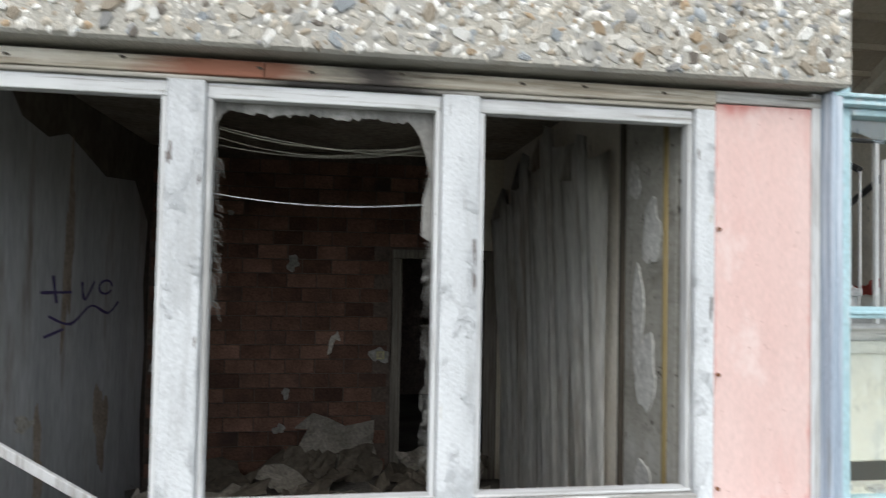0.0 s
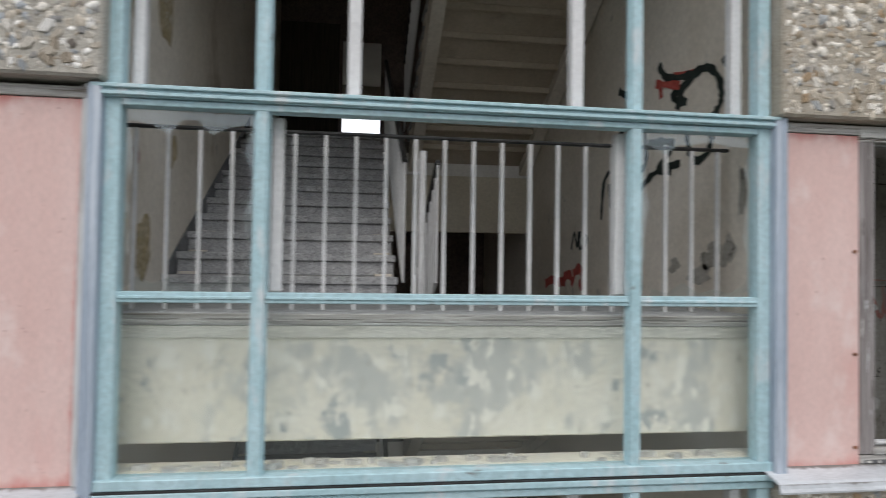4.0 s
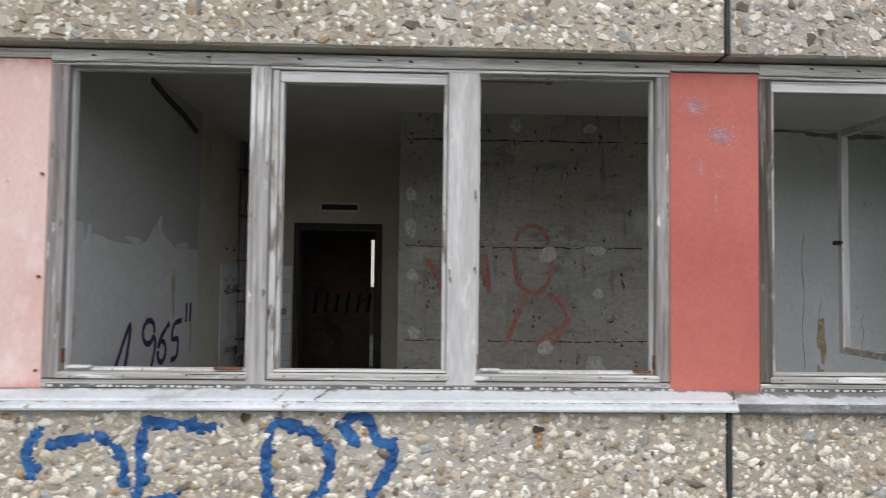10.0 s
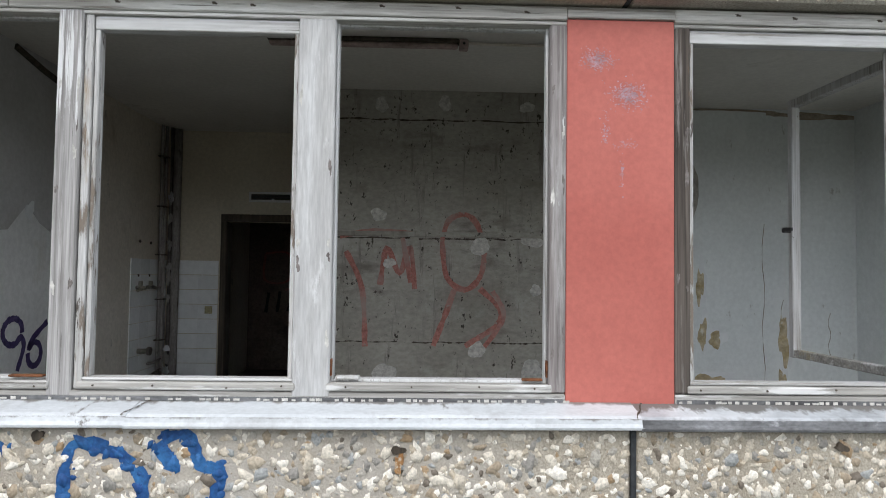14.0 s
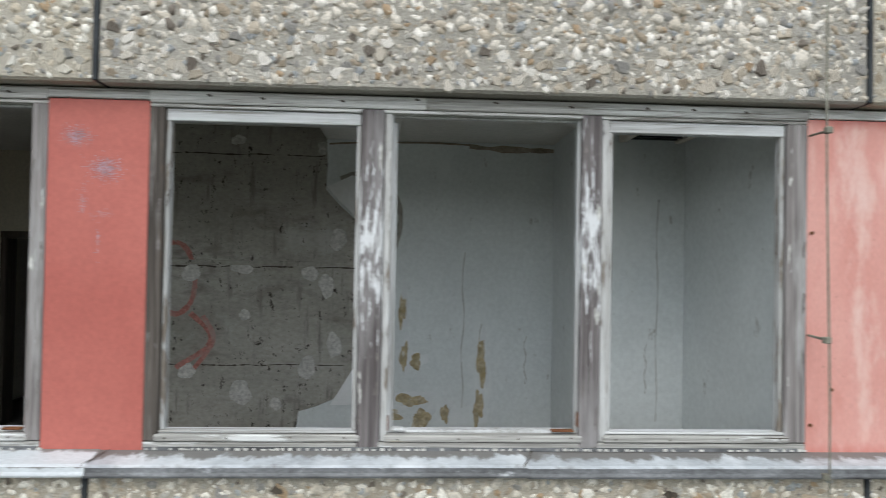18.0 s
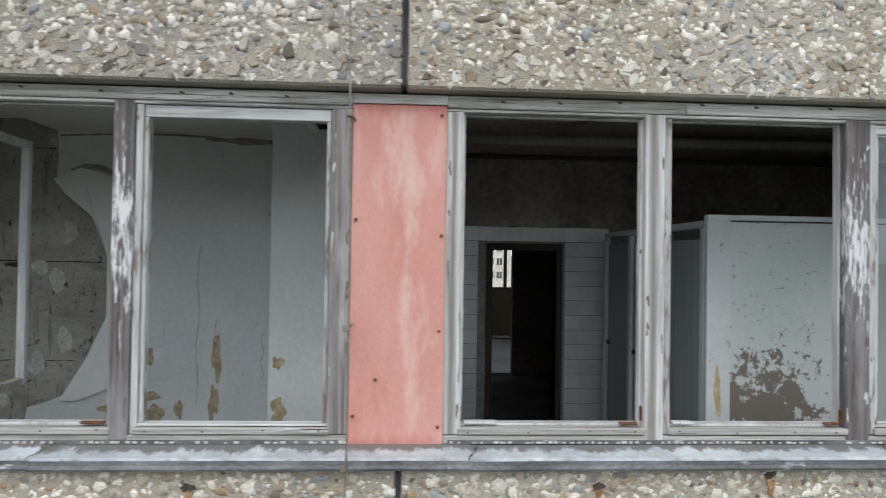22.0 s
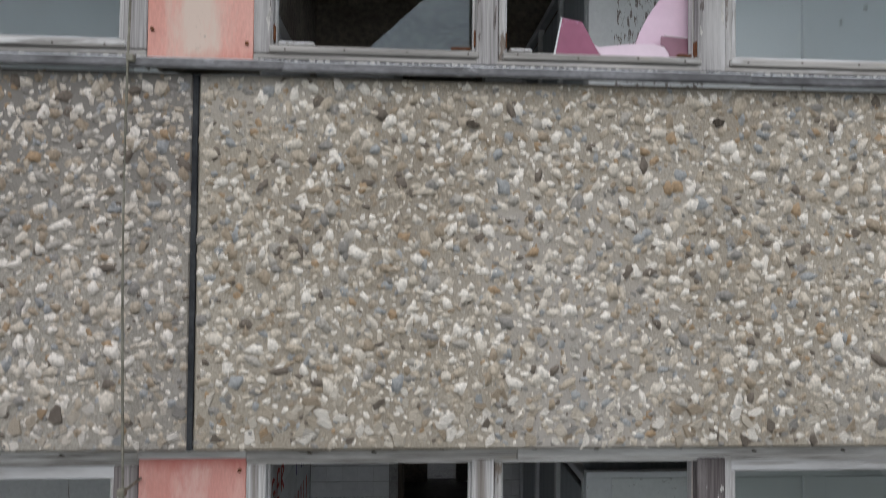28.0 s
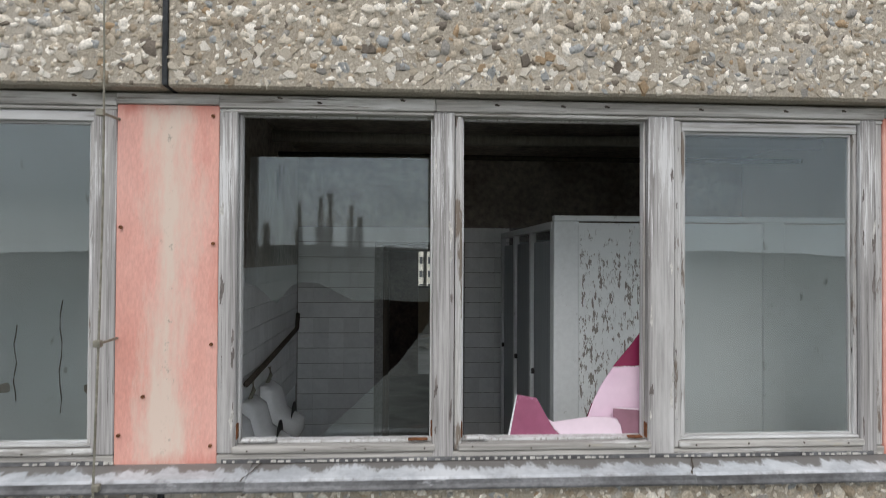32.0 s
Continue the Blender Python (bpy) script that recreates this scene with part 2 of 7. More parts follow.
wood_burnt = material("burnt_wood_level", [(0.38, 0.32, 0.25), (0.60, 0.56, 0.47)], 1.2, 0.85, 0.6, 3.5, (0.8, 34, 34), [((0.66, 0.62, 0.54), 1.1, 0.50, 0.62, (0.9, 9, 9), 10.0), ((0.20, 0.16, 0.12), 1.3, 0.57, 0.66, (1.6, 60, 60), 9.0), ((0.45, 0.33, 0.15), 0.8, 0.60, 0.72, HB, 7.0)], vary=0.1, worn=[((0.26, 0.12, 0.08), 0, 0.25, 0.12, 0.02, 0.0, 1.1, (1.0, 5, 5)), ((0.07, 0.06, 0.055), 0, 0.40, 0.17, 0.02, 0.23, 1.2, (1.2, 7, 7))])
wood_char = material("charred_wood_level", [(0.40, 0.36, 0.30), (0.60, 0.57, 0.52)], 1.2, 0.85, 0.6, 3.5, (0.8, 34, 34), [((0.22, 0.19, 0.16), 1.3, 0.57, 0.66, (1.6, 60, 60), 9.0)], worn=[((0.04, 0.036, 0.034), 0, 0.30, 0.17, 0.06, 0.52, 1.2, (1.2, 7, 7))])
crust_white = material("crusted_white_paint", [(0.56, 0.575, 0.59), (0.69, 0.705, 0.72)], 2.2, 0.8, 0.9, 90, (1.5, 1.5, 0.8), [((0.44, 0.445, 0.445), 1.1, 0.56, 0.70, (9, 9, 0.9), 10.0), ((0.50, 0.515, 0.53), 9.0, 0.56, 0.66, (1.4, 1.4, 1), 9.0), ((0.24, 0.215, 0.19), 1.2, 0.67, 0.71, (70, 70, 1.2), 5.0), ((0.30, 0.27, 0.24), 12.0, 0.70, 0.73, (1, 1, 0.6), 6.0)], vary=0.05, fine_amount=0.2, dist=0.006)
PW = (2.2, 1, 0.7)
pink = material("faded_pink_fibre_panel", [(0.66, 0.455, 0.42), (0.71, 0.525, 0.49)], 1.6, 0.85, 0.2, 60, (2.0, 1, 0.6), [((0.64, 0.39, 0.355), 1.9, 0.55, 0.76, (2.2, 1, 0.6), 10.0), ((0.73, 0.59, 0.56), 3.4, 0.56, 0.70, (1.6, 1, 1.0), 12.0), ((0.46, 0.28, 0.25), 26.0, 0.66, 0.70, (1, 1, 1), 6.0)], fine_amount=0.10, worn=[((0.56, 0.23, 0.20), 2, 0.20, 0.475, 0.515, 0.5, 2.2, PW), ((0.58, 0.27, 0.24), 0, 0.25, 0.475, 0.53, 0.5, 4.0, (1, 1, 1))])
rose = material("worn_rose_fibre_panel", [(0.60, 0.27, 0.23), (0.67, 0.35, 0.305)], 1.6, 0.85, 0.2, 60, (2.0, 1, 0.6), [((0.56, 0.22, 0.18), 1.9, 0.54, 0.72, (2.2, 1, 0.6), 10.0), ((0.70, 0.42, 0.375), 3.0, 0.55, 0.68, (2.2, 1, 0.6), 12.0), ((0.40, 0.20, 0.17), 26.0, 0.66, 0.70, (1, 1, 1), 6.0)], fine_amount=0.10, worn=[((0.72, 0.50, 0.455), 0, 1.9, 0.12, -0.20, 0.60, 2.0, (2.0, 1, 0.7)), ((0.56, 0.20, 0.17), 2, 0.20, 0.475, 0.515, 0.5, 2.2, PW)])
salmon = material("worn_salmon_fibre_panel", [(0.70, 0.34, 0.28), (0.77, 0.44, 0.38)], 1.6, 0.85, 0.15, 60, (2.0, 1, 0.6), [((0.62, 0.24, 0.19), 1.7, 0.58, 0.74, (2.2, 1, 0.5), 8.0)], fine_amount=0.10, worn=[((0.70, 0.57, 0.49), 0, 1.4, 0.30, 0.02, 0.5, 2.2, (2.2, 1, 0.5)), ((0.60, 0.22, 0.17), 2, 0.20, 0.465, 0.52, 0.5, 2.2, PW), ((0.40, 0.34, 0.28), 0, 1.5, -0.10, -0.22, 0.5, 30.0, (1, 1, 0.8))])
red = material("red_painted_panel", [(0.43, 0.122, 0.10), (0.49, 0.152, 0.125)], 1.5, 0.7, 0.1, 50, D3, [((0.62, 0.33, 0.30), 1.2, 0.66, 0.80, (2, 1, 0.6), 6.0)], fine_amount=0.10)
concrete = material("exposed_aggregate_matrix", [(0.365, 0.34, 0.295), (0.47, 0.445, 0.395)], 1.6, 0.95, 0.9, 110, D3, [((0.43, 0.41, 0.375), 0.5, 0.50, 0.62, D3, 4.0), ((0.25, 0.205, 0.145), 1.6, 0.62, 0.80, D3, 6.0)], dist=0.006)
concrete_grimy = material("grimy_aggregate_matrix", [(0.33, 0.305, 0.265), (0.44, 0.41, 0.36)], 1.6, 0.95, 0.9, 110, D3, [((0.37, 0.35, 0.33), 0.5, 0.50, 0.62, D3, 4.0)], dist=0.006, worn=[((0.25, 0.235, 0.215), 2, 0.6, 0.55, 0.15, 1.0, 2.0, (1, 1, 1))])
concrete_tan = material("tan_aggregate_matrix", [(0.385, 0.34, 0.275), (0.495, 0.45, 0.375)], 1.4, 0.95, 0.9, 110, D3, [((0.44, 0.41, 0.37), 0.7, 0.52, 0.66, D3, 5.0), ((0.29, 0.23, 0.155), 1.3, 0.60, 0.78, D3, 6.0)], dist=0.006)
flashing = material("white_zinc_flashing", [(0.50, 0.525, 0.55), (0.63, 0.655, 0.68)], 2.0, 0.5, 0.15, 40, (1, 2, 2), [((0.34, 0.345, 0.35), 2.4, 0.56, 0.72, (1.2, 0.8, 1), 7.0), ((0.16, 0.15, 0.14), 5.0, 0.64, 0.70, (2, 0.6, 2), 8.0)], spec=0.4, fine_amount=0.12, worn=[((0.20, 0.19, 0.18), 1, 0.9, 0.66, 0.78, 0.0, 6.0, (1.6, 0.7, 1))])
flashing_old = material("stained_zinc_flashing", [(0.38, 0.40, 0.425), (0.52, 0.545, 0.575)], 3.0, 0.45, 0.2, 40, (1, 1.5, 1.5), [((0.62, 0.64, 0.665), 2.2, 0.50, 0.64, (1.3, 1.2, 1.2), 8.0), ((0.06, 0.055, 0.05), 9.0, 0.68, 0.71, (2, 1.0, 2), 8.0)], spec=0.4, fine_amount=0.15, worn=[((0.17, 0.162, 0.155), 1, 1.9, 0.40, 0.56, 0.0, 6.0, (1.7, 0.6, 1)), ((0.17, 0.165, 0.16), 1, 0.9, 0.06, -0.14, 0.0, 5.0, (2.0, 1, 1))])
steel_blue = material("pale_blue_painted_steel", [(0.36, 0.535, 0.58), (0.45, 0.615, 0.66)], 3.0, 0.55, 0.15, 40, D3, [((0.56, 0.62, 0.64), 2.2, 0.56, 0.66, (4, 4, 1.2), 10.0), ((0.16, 0.14, 0.125), 5.0, 0.66, 0.70, D3, 10.0)], spec=0.4, fine_amount=0.18)
steel_grey = material("grey_blue_metal_cover", [(0.30, 0.36, 0.44), (0.42, 0.49, 0.58)], 1.5, 0.6, 0.2, 30, V, [((0.55, 0.60, 0.66), 1.2, 0.52, 0.64, V, 8.0), ((0.20, 0.21, 0.19), 1.6, 0.62, 0.72, V, 8.0)])
dark_brown = material("brown_water_stain", [(0.27, 0.22, 0.17), (0.40, 0.345, 0.28)], 4, 0.95, 0.2)
black_joint = material("black_sealant", [(0.025, 0.028, 0.032), (0.06, 0.065, 0.07)], 6, 0.8, 0.5, 60)
plaster_cream = material("stained_cream_plaster", [(0.83, 0.79, 0.66), (0.90, 0.87, 0.77)], 1.6, 0.9, 0.4, 60, D3, [((0.60, 0.61, 0.57), 2.4, 0.52, 0.60, (1.5, 1, 1.0), 15.0), ((0.46, 0.49, 0.48), 4.5, 0.57, 0.64, (1.2, 1, 0.9), 15.0), ((0.90, 0.88, 0.79), 9.0, 0.55, 0.59, (1.6, 1, 0.9), 15.0), ((0.45, 0.43, 0.37), 16.0, 0.64, 0.68, (2.0, 1, 0.7), 8.0)], fine_amount=0.2)
wall_cream = material("dirty_cream_wall_paint", [(0.64, 0.585, 0.50), (0.77, 0.725, 0.65)], 0.8, 0.9, 0.2, 30, D3, [((0.36, 0.30, 0.23), 1.1, 0.62, 0.76, (1, 1, 0.6), 8.0), ((0.44, 0.42, 0.38), 5.0, 0.64, 0.68, (1, 1, 0.6), 12.0)], fine_amount=0.12)
# Darker than wall_cream: the dim light under the flights is in this colour.
soffit_cream_dim = material("dimmed_cream_soffit_paint", [(0.43, 0.37, 0.29), (0.53, 0.47, 0.385)], 1.2, 0.9, 0.15, 30, D3, [((0.30, 0.25, 0.19), 1.5, 0.60, 0.74, D3, 8.0)], fine_amount=0.1)
wall_blue = material("grey_blue_wall_paint", [(0.68, 0.71, 0.71), (0.77, 0.80, 0.80)], 0.8, 0.85, 0.15, 30, D3, [((0.79, 0.81, 0.81), 0.9, 0.56, 0.70, (1, 1, 0.5), 5.0), ((0.47, 0.47, 0.45), 7.0, 0.65, 0.69, (1.6, 1, 0.7), 10.0)], fine_amount=0.08)
wall_bare = material("bare_concrete_wall", [(0.30, 0.284, 0.247), (0.435, 0.416, 0.373)], 0.9, 0.95, 0.5, 22, (1, 1, 1.6), [((0.21, 0.195, 0.17), 2.4, 0.56, 0.70, (1, 1, 2.2), 10.0), ((0.50, 0.495, 0.47), 1.6, 0.58, 0.72, D3, 8.0), ((0.24, 0.225, 0.20), 5.5, 0.58, 0.66, (3.5, 1, 0.4), 8.0), ((0.075, 0.065, 0.055), 15.0, 0.63, 0.645, (1.3, 1, 0.8), 6.0), ((0.09, 0.08, 0.07), 34.0, 0.655, 0.67, (1.0, 1, 0.8), 5.0)], fine_amount=0.18)
wall_yellow = material("yellowed_wall_paint", [(0.55, 0.495, 0.39), (0.65, 0.60, 0.49)], 1.0, 0.9, 0.2, 30, D3, fine_amount=0.12)
wall_room_white = material("greyed_white_wall_paint", [(0.68, 0.69, 0.685), (0.78, 0.79, 0.785)], 0.9, 0.9, 0.15, 30, D3, [((0.52, 0.49, 0.41), 1.2, 0.60, 0.74, (1, 1, 0.5), 8.0)], fine_amount=0.1)
wall_grey_paper = material("dull_grey_wallpaper", [(0.47, 0.47, 0.47), (0.57, 0.57, 0.57)], 0.9, 0.9, 0.15, 30, D3, [((0.30, 0.285, 0.25), 1.2, 0.60, 0.74, (1, 1, 0.5), 8.0)], fine_amount=0.1)
wallpaper = material("stained_wallpaper", [(0.68, 0.66, 0.61), (0.82, 0.81, 0.78)], 0.9, 0.9, 0.3, 12, (3, 3, 0.5), [((0.30, 0.21, 0.12), 0.8, 0.52, 0.68, (3, 3, 0.5), 8.0), ((0.13, 0.09, 0.05), 1.1, 0.62, 0.74, (4, 4, 0.5), 9.0)], fine_amount=0.2)
soot_paper = material("sooty_wallpaper", [(0.07, 0.058, 0.045), (0.17, 0.145, 0.115)], 1.2, 0.95, 0.3, 20, (1, 1, 0.6), [((0.32, 0.29, 0.24), 2.2, 0.64, 0.70, D3, 10.0)])
brick_m = material("sooty_brick", [(0.105, 0.058, 0.042), (0.215, 0.118, 0.085)], 2.0, 0.95, 0.4, 60, D3, [((0.045, 0.032, 0.028), 0.9, 0.52, 0.70, D3, 6.0)], vary=0.35)
mortar = material("sooty_mortar", [(0.085, 0.065, 0.053), (0.14, 0.11, 0.09)], 4, 0.95, 0.4)
ceiling_m = material("grimy_ceiling", [(0.68, 0.66, 0.62), (0.77, 0.755, 0.715)], 0.9, 0.95, 0.06, 30, D3, [((0.24, 0.205, 0.155), 0.9, 0.62, 0.76, D3, 8.0)], fine_amount=0.08)
ceiling_soot = material("sooty_ceiling", [(0.19, 0.16, 0.125), (0.42, 0.38, 0.32)], 0.9, 0.95, 0.3, 20, D3, [((0.10, 0.08, 0.06), 1.3, 0.58, 0.72, D3, 8.0)])
floor_m = material("rubble_strewn_floor", [(0.10, 0.09, 0.08), (0.20, 0.185, 0.165)], 2.0, 0.95, 0.6, 40)
wash_soot = material("smoke_stained_plaster", [(0.30, 0.265, 0.225), (0.48, 0.44, 0.385)], 1.2, 0.95, 0.3, 20, D3, [((0.08, 0.07, 0.06), 1.1, 0.58, 0.68, D3, 9.0)])
paint_scarlet = material("red_spray_paint", [(0.40, 0.07, 0.055), (0.50, 0.11, 0.09)], 10, 0.8, 0.0)
paper_dim = material("dirty_fallen_paper", [(0.18, 0.16, 0.13), (0.32, 0.29, 0.25)], 3, 0.9, 0.2)
soot_frame = material("sooty_door_frame", [(0.12, 0.105, 0.085), (0.24, 0.215, 0.18)], 2, 0.8, 0.3, 20, V)
flashing_dark = material("blackened_zinc_edge", [(0.06, 0.06, 0.062), (0.20, 0.205, 0.215)], 3, 0.5, 0.2, 40, (1, 2, 2), [((0.42, 0.43, 0.45), 4.0, 0.60, 0.68, (1, 2, 3), 9.0)], spec=0.4)
plaster_lip_m = material("pale_cream_strip", [(0.78, 0.755, 0.66), (0.88, 0.86, 0.78)], 3.0, 0.9, 0.3, 60, (1, 1, 3), [((0.58, 0.565, 0.50), 4.0, 0.54, 0.64, (0.8, 1, 3), 10.0)])
skirt_grey = material("dark_grey_skirting", [(0.16, 0.165, 0.175), (0.24, 0.245, 0.255)], 2, 0.8, 0.2, 30)
terrazzo = material("grey_terrazzo_step", [(0.36, 0.365, 0.37), (0.50, 0.505, 0.51)], 14, 0.8, 0.2, 90, D3, [((0.24, 0.24, 0.24), 60, 0.58, 0.64, D3, 2.0)])
rail_white = material("white_painted_rail", [(0.60, 0.60, 0.60), (0.70, 0.70, 0.70)], 3, 0.6, 0.1, 50, D3, [((0.26, 0.22, 0.18), 9.0, 0.69, 0.73, D3, 8.0)], fine_amount=0.1)
rail_black = material("black_handrail", [(0.02, 0.02, 0.02), (0.05, 0.05, 0.05)], 8, 0.5, 0.1)
dark_wood = material("dark_door_frame", [(0.055, 0.045, 0.035), (0.11, 0.09, 0.07)], 2, 0.8, 0.3, 20, V)
fibre_grey = material("grey_fibre_mat", [(0.17, 0.165, 0.155), (0.30, 0.29, 0.275)], 3, 0.95, 0.4, 60, (4, 1, 1))
lamp_pink = material("dull_pink_lamp_paint", [(0.36, 0.27, 0.25), (0.46, 0.36, 0.33)], 3, 0.6, 0.1, 30, D3, [((0.16, 0.12, 0.10), 4.0, 0.60, 0.72, D3, 8.0)])
pale_frame = material("pale_door_frame", [(0.30, 0.28, 0.24), (0.42, 0.40, 0.36)], 2, 0.8, 0.3, 20, V)
tile_white = material("white_wall_tile", [(0.78, 0.80, 0.805), (0.84, 0.86, 0.865)], 4, 0.22, 0.05, 20, D3, vary=0.06, spec=0.5, fine_amount=0.06)
grout = material("grey_grout", [(0.30, 0.30, 0.29), (0.40, 0.40, 0.39)], 6, 0.95, 0.2)
cub_white = material("white_painted_board", [(0.64, 0.67, 0.675), (0.72, 0.745, 0.75)], 1.0, 0.6, 0.15, 30, D3, [((0.36, 0.37, 0.36), 16, 0.63, 0.70, (1, 1, 0.6), 10.0)], fine_amount=0.06)
cub_peel = material("peeling_painted_board", [(0.62, 0.655, 0.645), (0.70, 0.73, 0.72)], 1.0, 0.6, 0.4, 30, D3, [((0.36, 0.36, 0.34), 22, 0.60, 0.65, (1, 1, 1.6), 12.0)], fine_amount=0.06, worn=[((0.22, 0.19, 0.165), 2, 1.3, 0.55, 0.50, 0.0, 13.0, (1.1, 1, 1.0)), ((0.66, 0.69, 0.68), 0, 1.3, 0.42, 0.47, 0.0, 13.0, (1, 1, 1))])
cub_scratch = material("scratched_painted_board", [(0.70, 0.725, 0.73), (0.78, 0.80, 0.80)], 1.0, 0.6, 0.4, 30, D3, [((0.24, 0.22, 0.20), 30, 0.535, 0.58, (1.6, 1, 0.5), 15.0)], fine_amount=0.06, worn=[((0.74, 0.765, 0.77), 0, 0.8, 0.22, 0.27, 0.20, 8.0, (1, 1, 1)), ((0.74, 0.765, 0.77), 2, 0.8, 0.28, 0.33, 0.62, 8.0, (1, 1, 1))])
cub_grey = material("grey_painted_cubicle_door", [(0.33, 0.365, 0.385), (0.41, 0.445, 0.465)], 1.0, 0.6, 0.1, 30, V, fine_amount=0.08)
rust = material("rusty_iron", [(0.11, 0.045, 0.02), (0.22, 0.09, 0.04)], 20, 0.9, 0.3)
pipe_old = material("dirty_grey_pipe_paint", [(0.26, 0.245, 0.225), (0.38, 0.36, 0.335)], 3, 0.7, 0.2, 30, (4, 4, 1), [((0.10, 0.08, 0.07), 5.0, 0.58, 0.66, (2, 2, 1), 9.0)])
pipe_black = material("tarred_pipe", [(0.06, 0.052, 0.047), (0.16, 0.14, 0.125)], 4, 0.8, 0.4, 30, D3, [((0.30, 0.27, 0.23), 7.0, 0.62, 0.68, D3, 9.0)])
galv = material("dull_galvanised_wire", [(0.20, 0.19, 0.15), (0.30, 0.29, 0.24)], 8, 0.6, 0.1, metal=0.3)
paint_blue = material("blue_spray_paint", [(0.012, 0.055, 0.20), (0.035, 0.15, 0.37)], 9, 0.6, 0.5, 60, fine_amount=0.35)
paint_violet = material("violet_spray_paint", [(0.05, 0.035, 0.12), (0.09, 0.07, 0.18)], 10, 0.7, 0.0)
paint_red = material("faded_red_spray_paint", [(0.40, 0.17, 0.145), (0.47, 0.20, 0.17)], 10, 0.85, 0.0, 40, D3, [((0.38, 0.28, 0.25), 3.0, 0.46, 0.62, D3, 8.0), ((0.36, 0.30, 0.27), 22.0, 0.60, 0.66, D3, 8.0)])
paint_black = material("black_spray_paint", [(0.015, 0.022, 0.02), (0.03, 0.04, 0.035)], 10, 0.7, 0.0)
paper = material("torn_pale_wallpaper", [(0.36, 0.335, 0.29), (0.54, 0.51, 0.45)], 3, 0.9, 0.2)
paper_pale = material("pale_paint_skin", [(0.68, 0.70, 0.71), (0.76, 0.78, 0.785)], 2, 0.8, 0.1, 20, D3, fine_amount=0.06)
plaster_white = material("white_filler_patch", [(0.50, 0.49, 0.46), (0.62, 0.61, 0.58)], 8, 0.95, 0.3)
flap_pale = material("pale_curled_paint", [(0.80, 0.81, 0.81), (0.85, 0.86, 0.86)], 2, 0.8, 0.1, 20, D3, fine_amount=0.05)
# Colour of the shadow painted beside the curling strip.
flap_shade = material("grey_brown_flap_shade", [(0.31, 0.29, 0.26), (0.41, 0.385, 0.35)], 5, 0.95, 0.2, 30)
ochre = material("ochre_underpaint", [(0.40, 0.32, 0.18), (0.55, 0.48, 0.35)], 14, 0.95, 0.2, 30, D3, [((0.62, 0.60, 0.52), 9.0, 0.58, 0.64, D3, 10.0)])
board_pink = material("pale_pink_plastic", [(0.74, 0.52, 0.66), (0.82, 0.62, 0.75)], 2, 0.3, 0.0, 20, D3, spec=0.5, fine_amount=0.04)
board_magenta = material("dark_magenta_plastic", [(0.17, 0.016, 0.055), (0.25, 0.03, 0.085)], 2, 0.25, 0.0, 20, D3, spec=0.5, fine_amount=0.05)
ceramic = material("white_sanitary_ceramic", [(0.66, 0.67, 0.67), (0.72, 0.73, 0.73)], 3, 0.15, 0.0, spec=0.5, fine_amount=0.05)
ground_m = material("grass_and_dirt", [(0.065, 0.07, 0.055), (0.12, 0.12, 0.10)], 0.02, 0.95, 0.2, 5)
hill_m = material("wooded_hill", [(0.035, 0.045, 0.04), (0.07, 0.08, 0.07)], 0.01, 0.95, 0.0, 0.2)
block_wall = material("pale_block_render", [(0.62, 0.58, 0.50), (0.70, 0.66, 0.58)], 0.1, 0.9, 0.0, 3)
block_glass = material("dark_far_window", [(0.05, 0.06, 0.07), (0.14, 0.15, 0.16)], 0.3, 0.2, 0.0, 3, vary=0.4)
roof_m = material("roofing_felt", [(0.08, 0.08, 0.08), (0.13, 0.13, 0.13)], 1, 0.95, 0.2)
corridor_m = material("sooty_brown_corridor_paint", [(0.19, 0.15, 0.13), (0.30, 0.245, 0.21)], 0.8, 0.9, 0.2, 30, D3, [((0.06, 0.05, 0.045), 1.1, 0.58, 0.72, D3, 8.0)])
lino = material("pale_dusty_lino", [(0.22, 0.21, 0.195), (0.34, 0.33, 0.31)], 1.2, 0.5, 0.2, 30, D3, [((0.14, 0.13, 0.12), 1.5, 0.56, 0.66, D3, 8.0)])
filler_sooty = material("sooty_filler_patch", [(0.20, 0.19, 0.17), (0.34, 0.325, 0.30)], 8, 0.95, 0.3)
# Pink patches paint a highlight into the mauve; the pale specks are scratches.
board_mauve = material("glossy_mauve_plastic", [(0.27, 0.075, 0.14), (0.36, 0.12, 0.20)], 3, 0.28, 0.0, 20, D3, [((0.56, 0.30, 0.44), 7.0, 0.60, 0.68, D3, 6.0), ((0.60, 0.52, 0.55), 24.0, 0.67, 0.70, (1, 1, 0.5), 8.0)], spec=0.5, fine_amount=0.08)
board_pale = material("very_pale_pink_plastic", [(0.78, 0.64, 0.73), (0.84, 0.70, 0.79)], 2, 0.3, 0.0, 20, D3, spec=0.5, fine_amount=0.04)
board_dull = material("dull_mauve_plastic", [(0.27, 0.13, 0.18), (0.34, 0.18, 0.23)], 3, 0.35, 0.0, 20, D3, spec=0.5, fine_amount=0.1)
yellow_pipe = material("ochre_painted_pipe", [(0.27, 0.20, 0.085), (0.35, 0.27, 0.13)], 6, 0.7, 0.2, 30, V)
scuff_m = material("bluish_grey_scuff", [(0.42, 0.24, 0.26), (0.45, 0.33, 0.38)], 14, 0.8, 0.0)
bark = material("poplar_bark", [(0.12, 0.11, 0.095), (0.20, 0.185, 0.165)], 3, 0.95, 0.3)
switch_m = material("yellowed_plastic", [(0.40, 0.36, 0.20), (0.46, 0.42, 0.26)], 8, 0.5, 0.0)


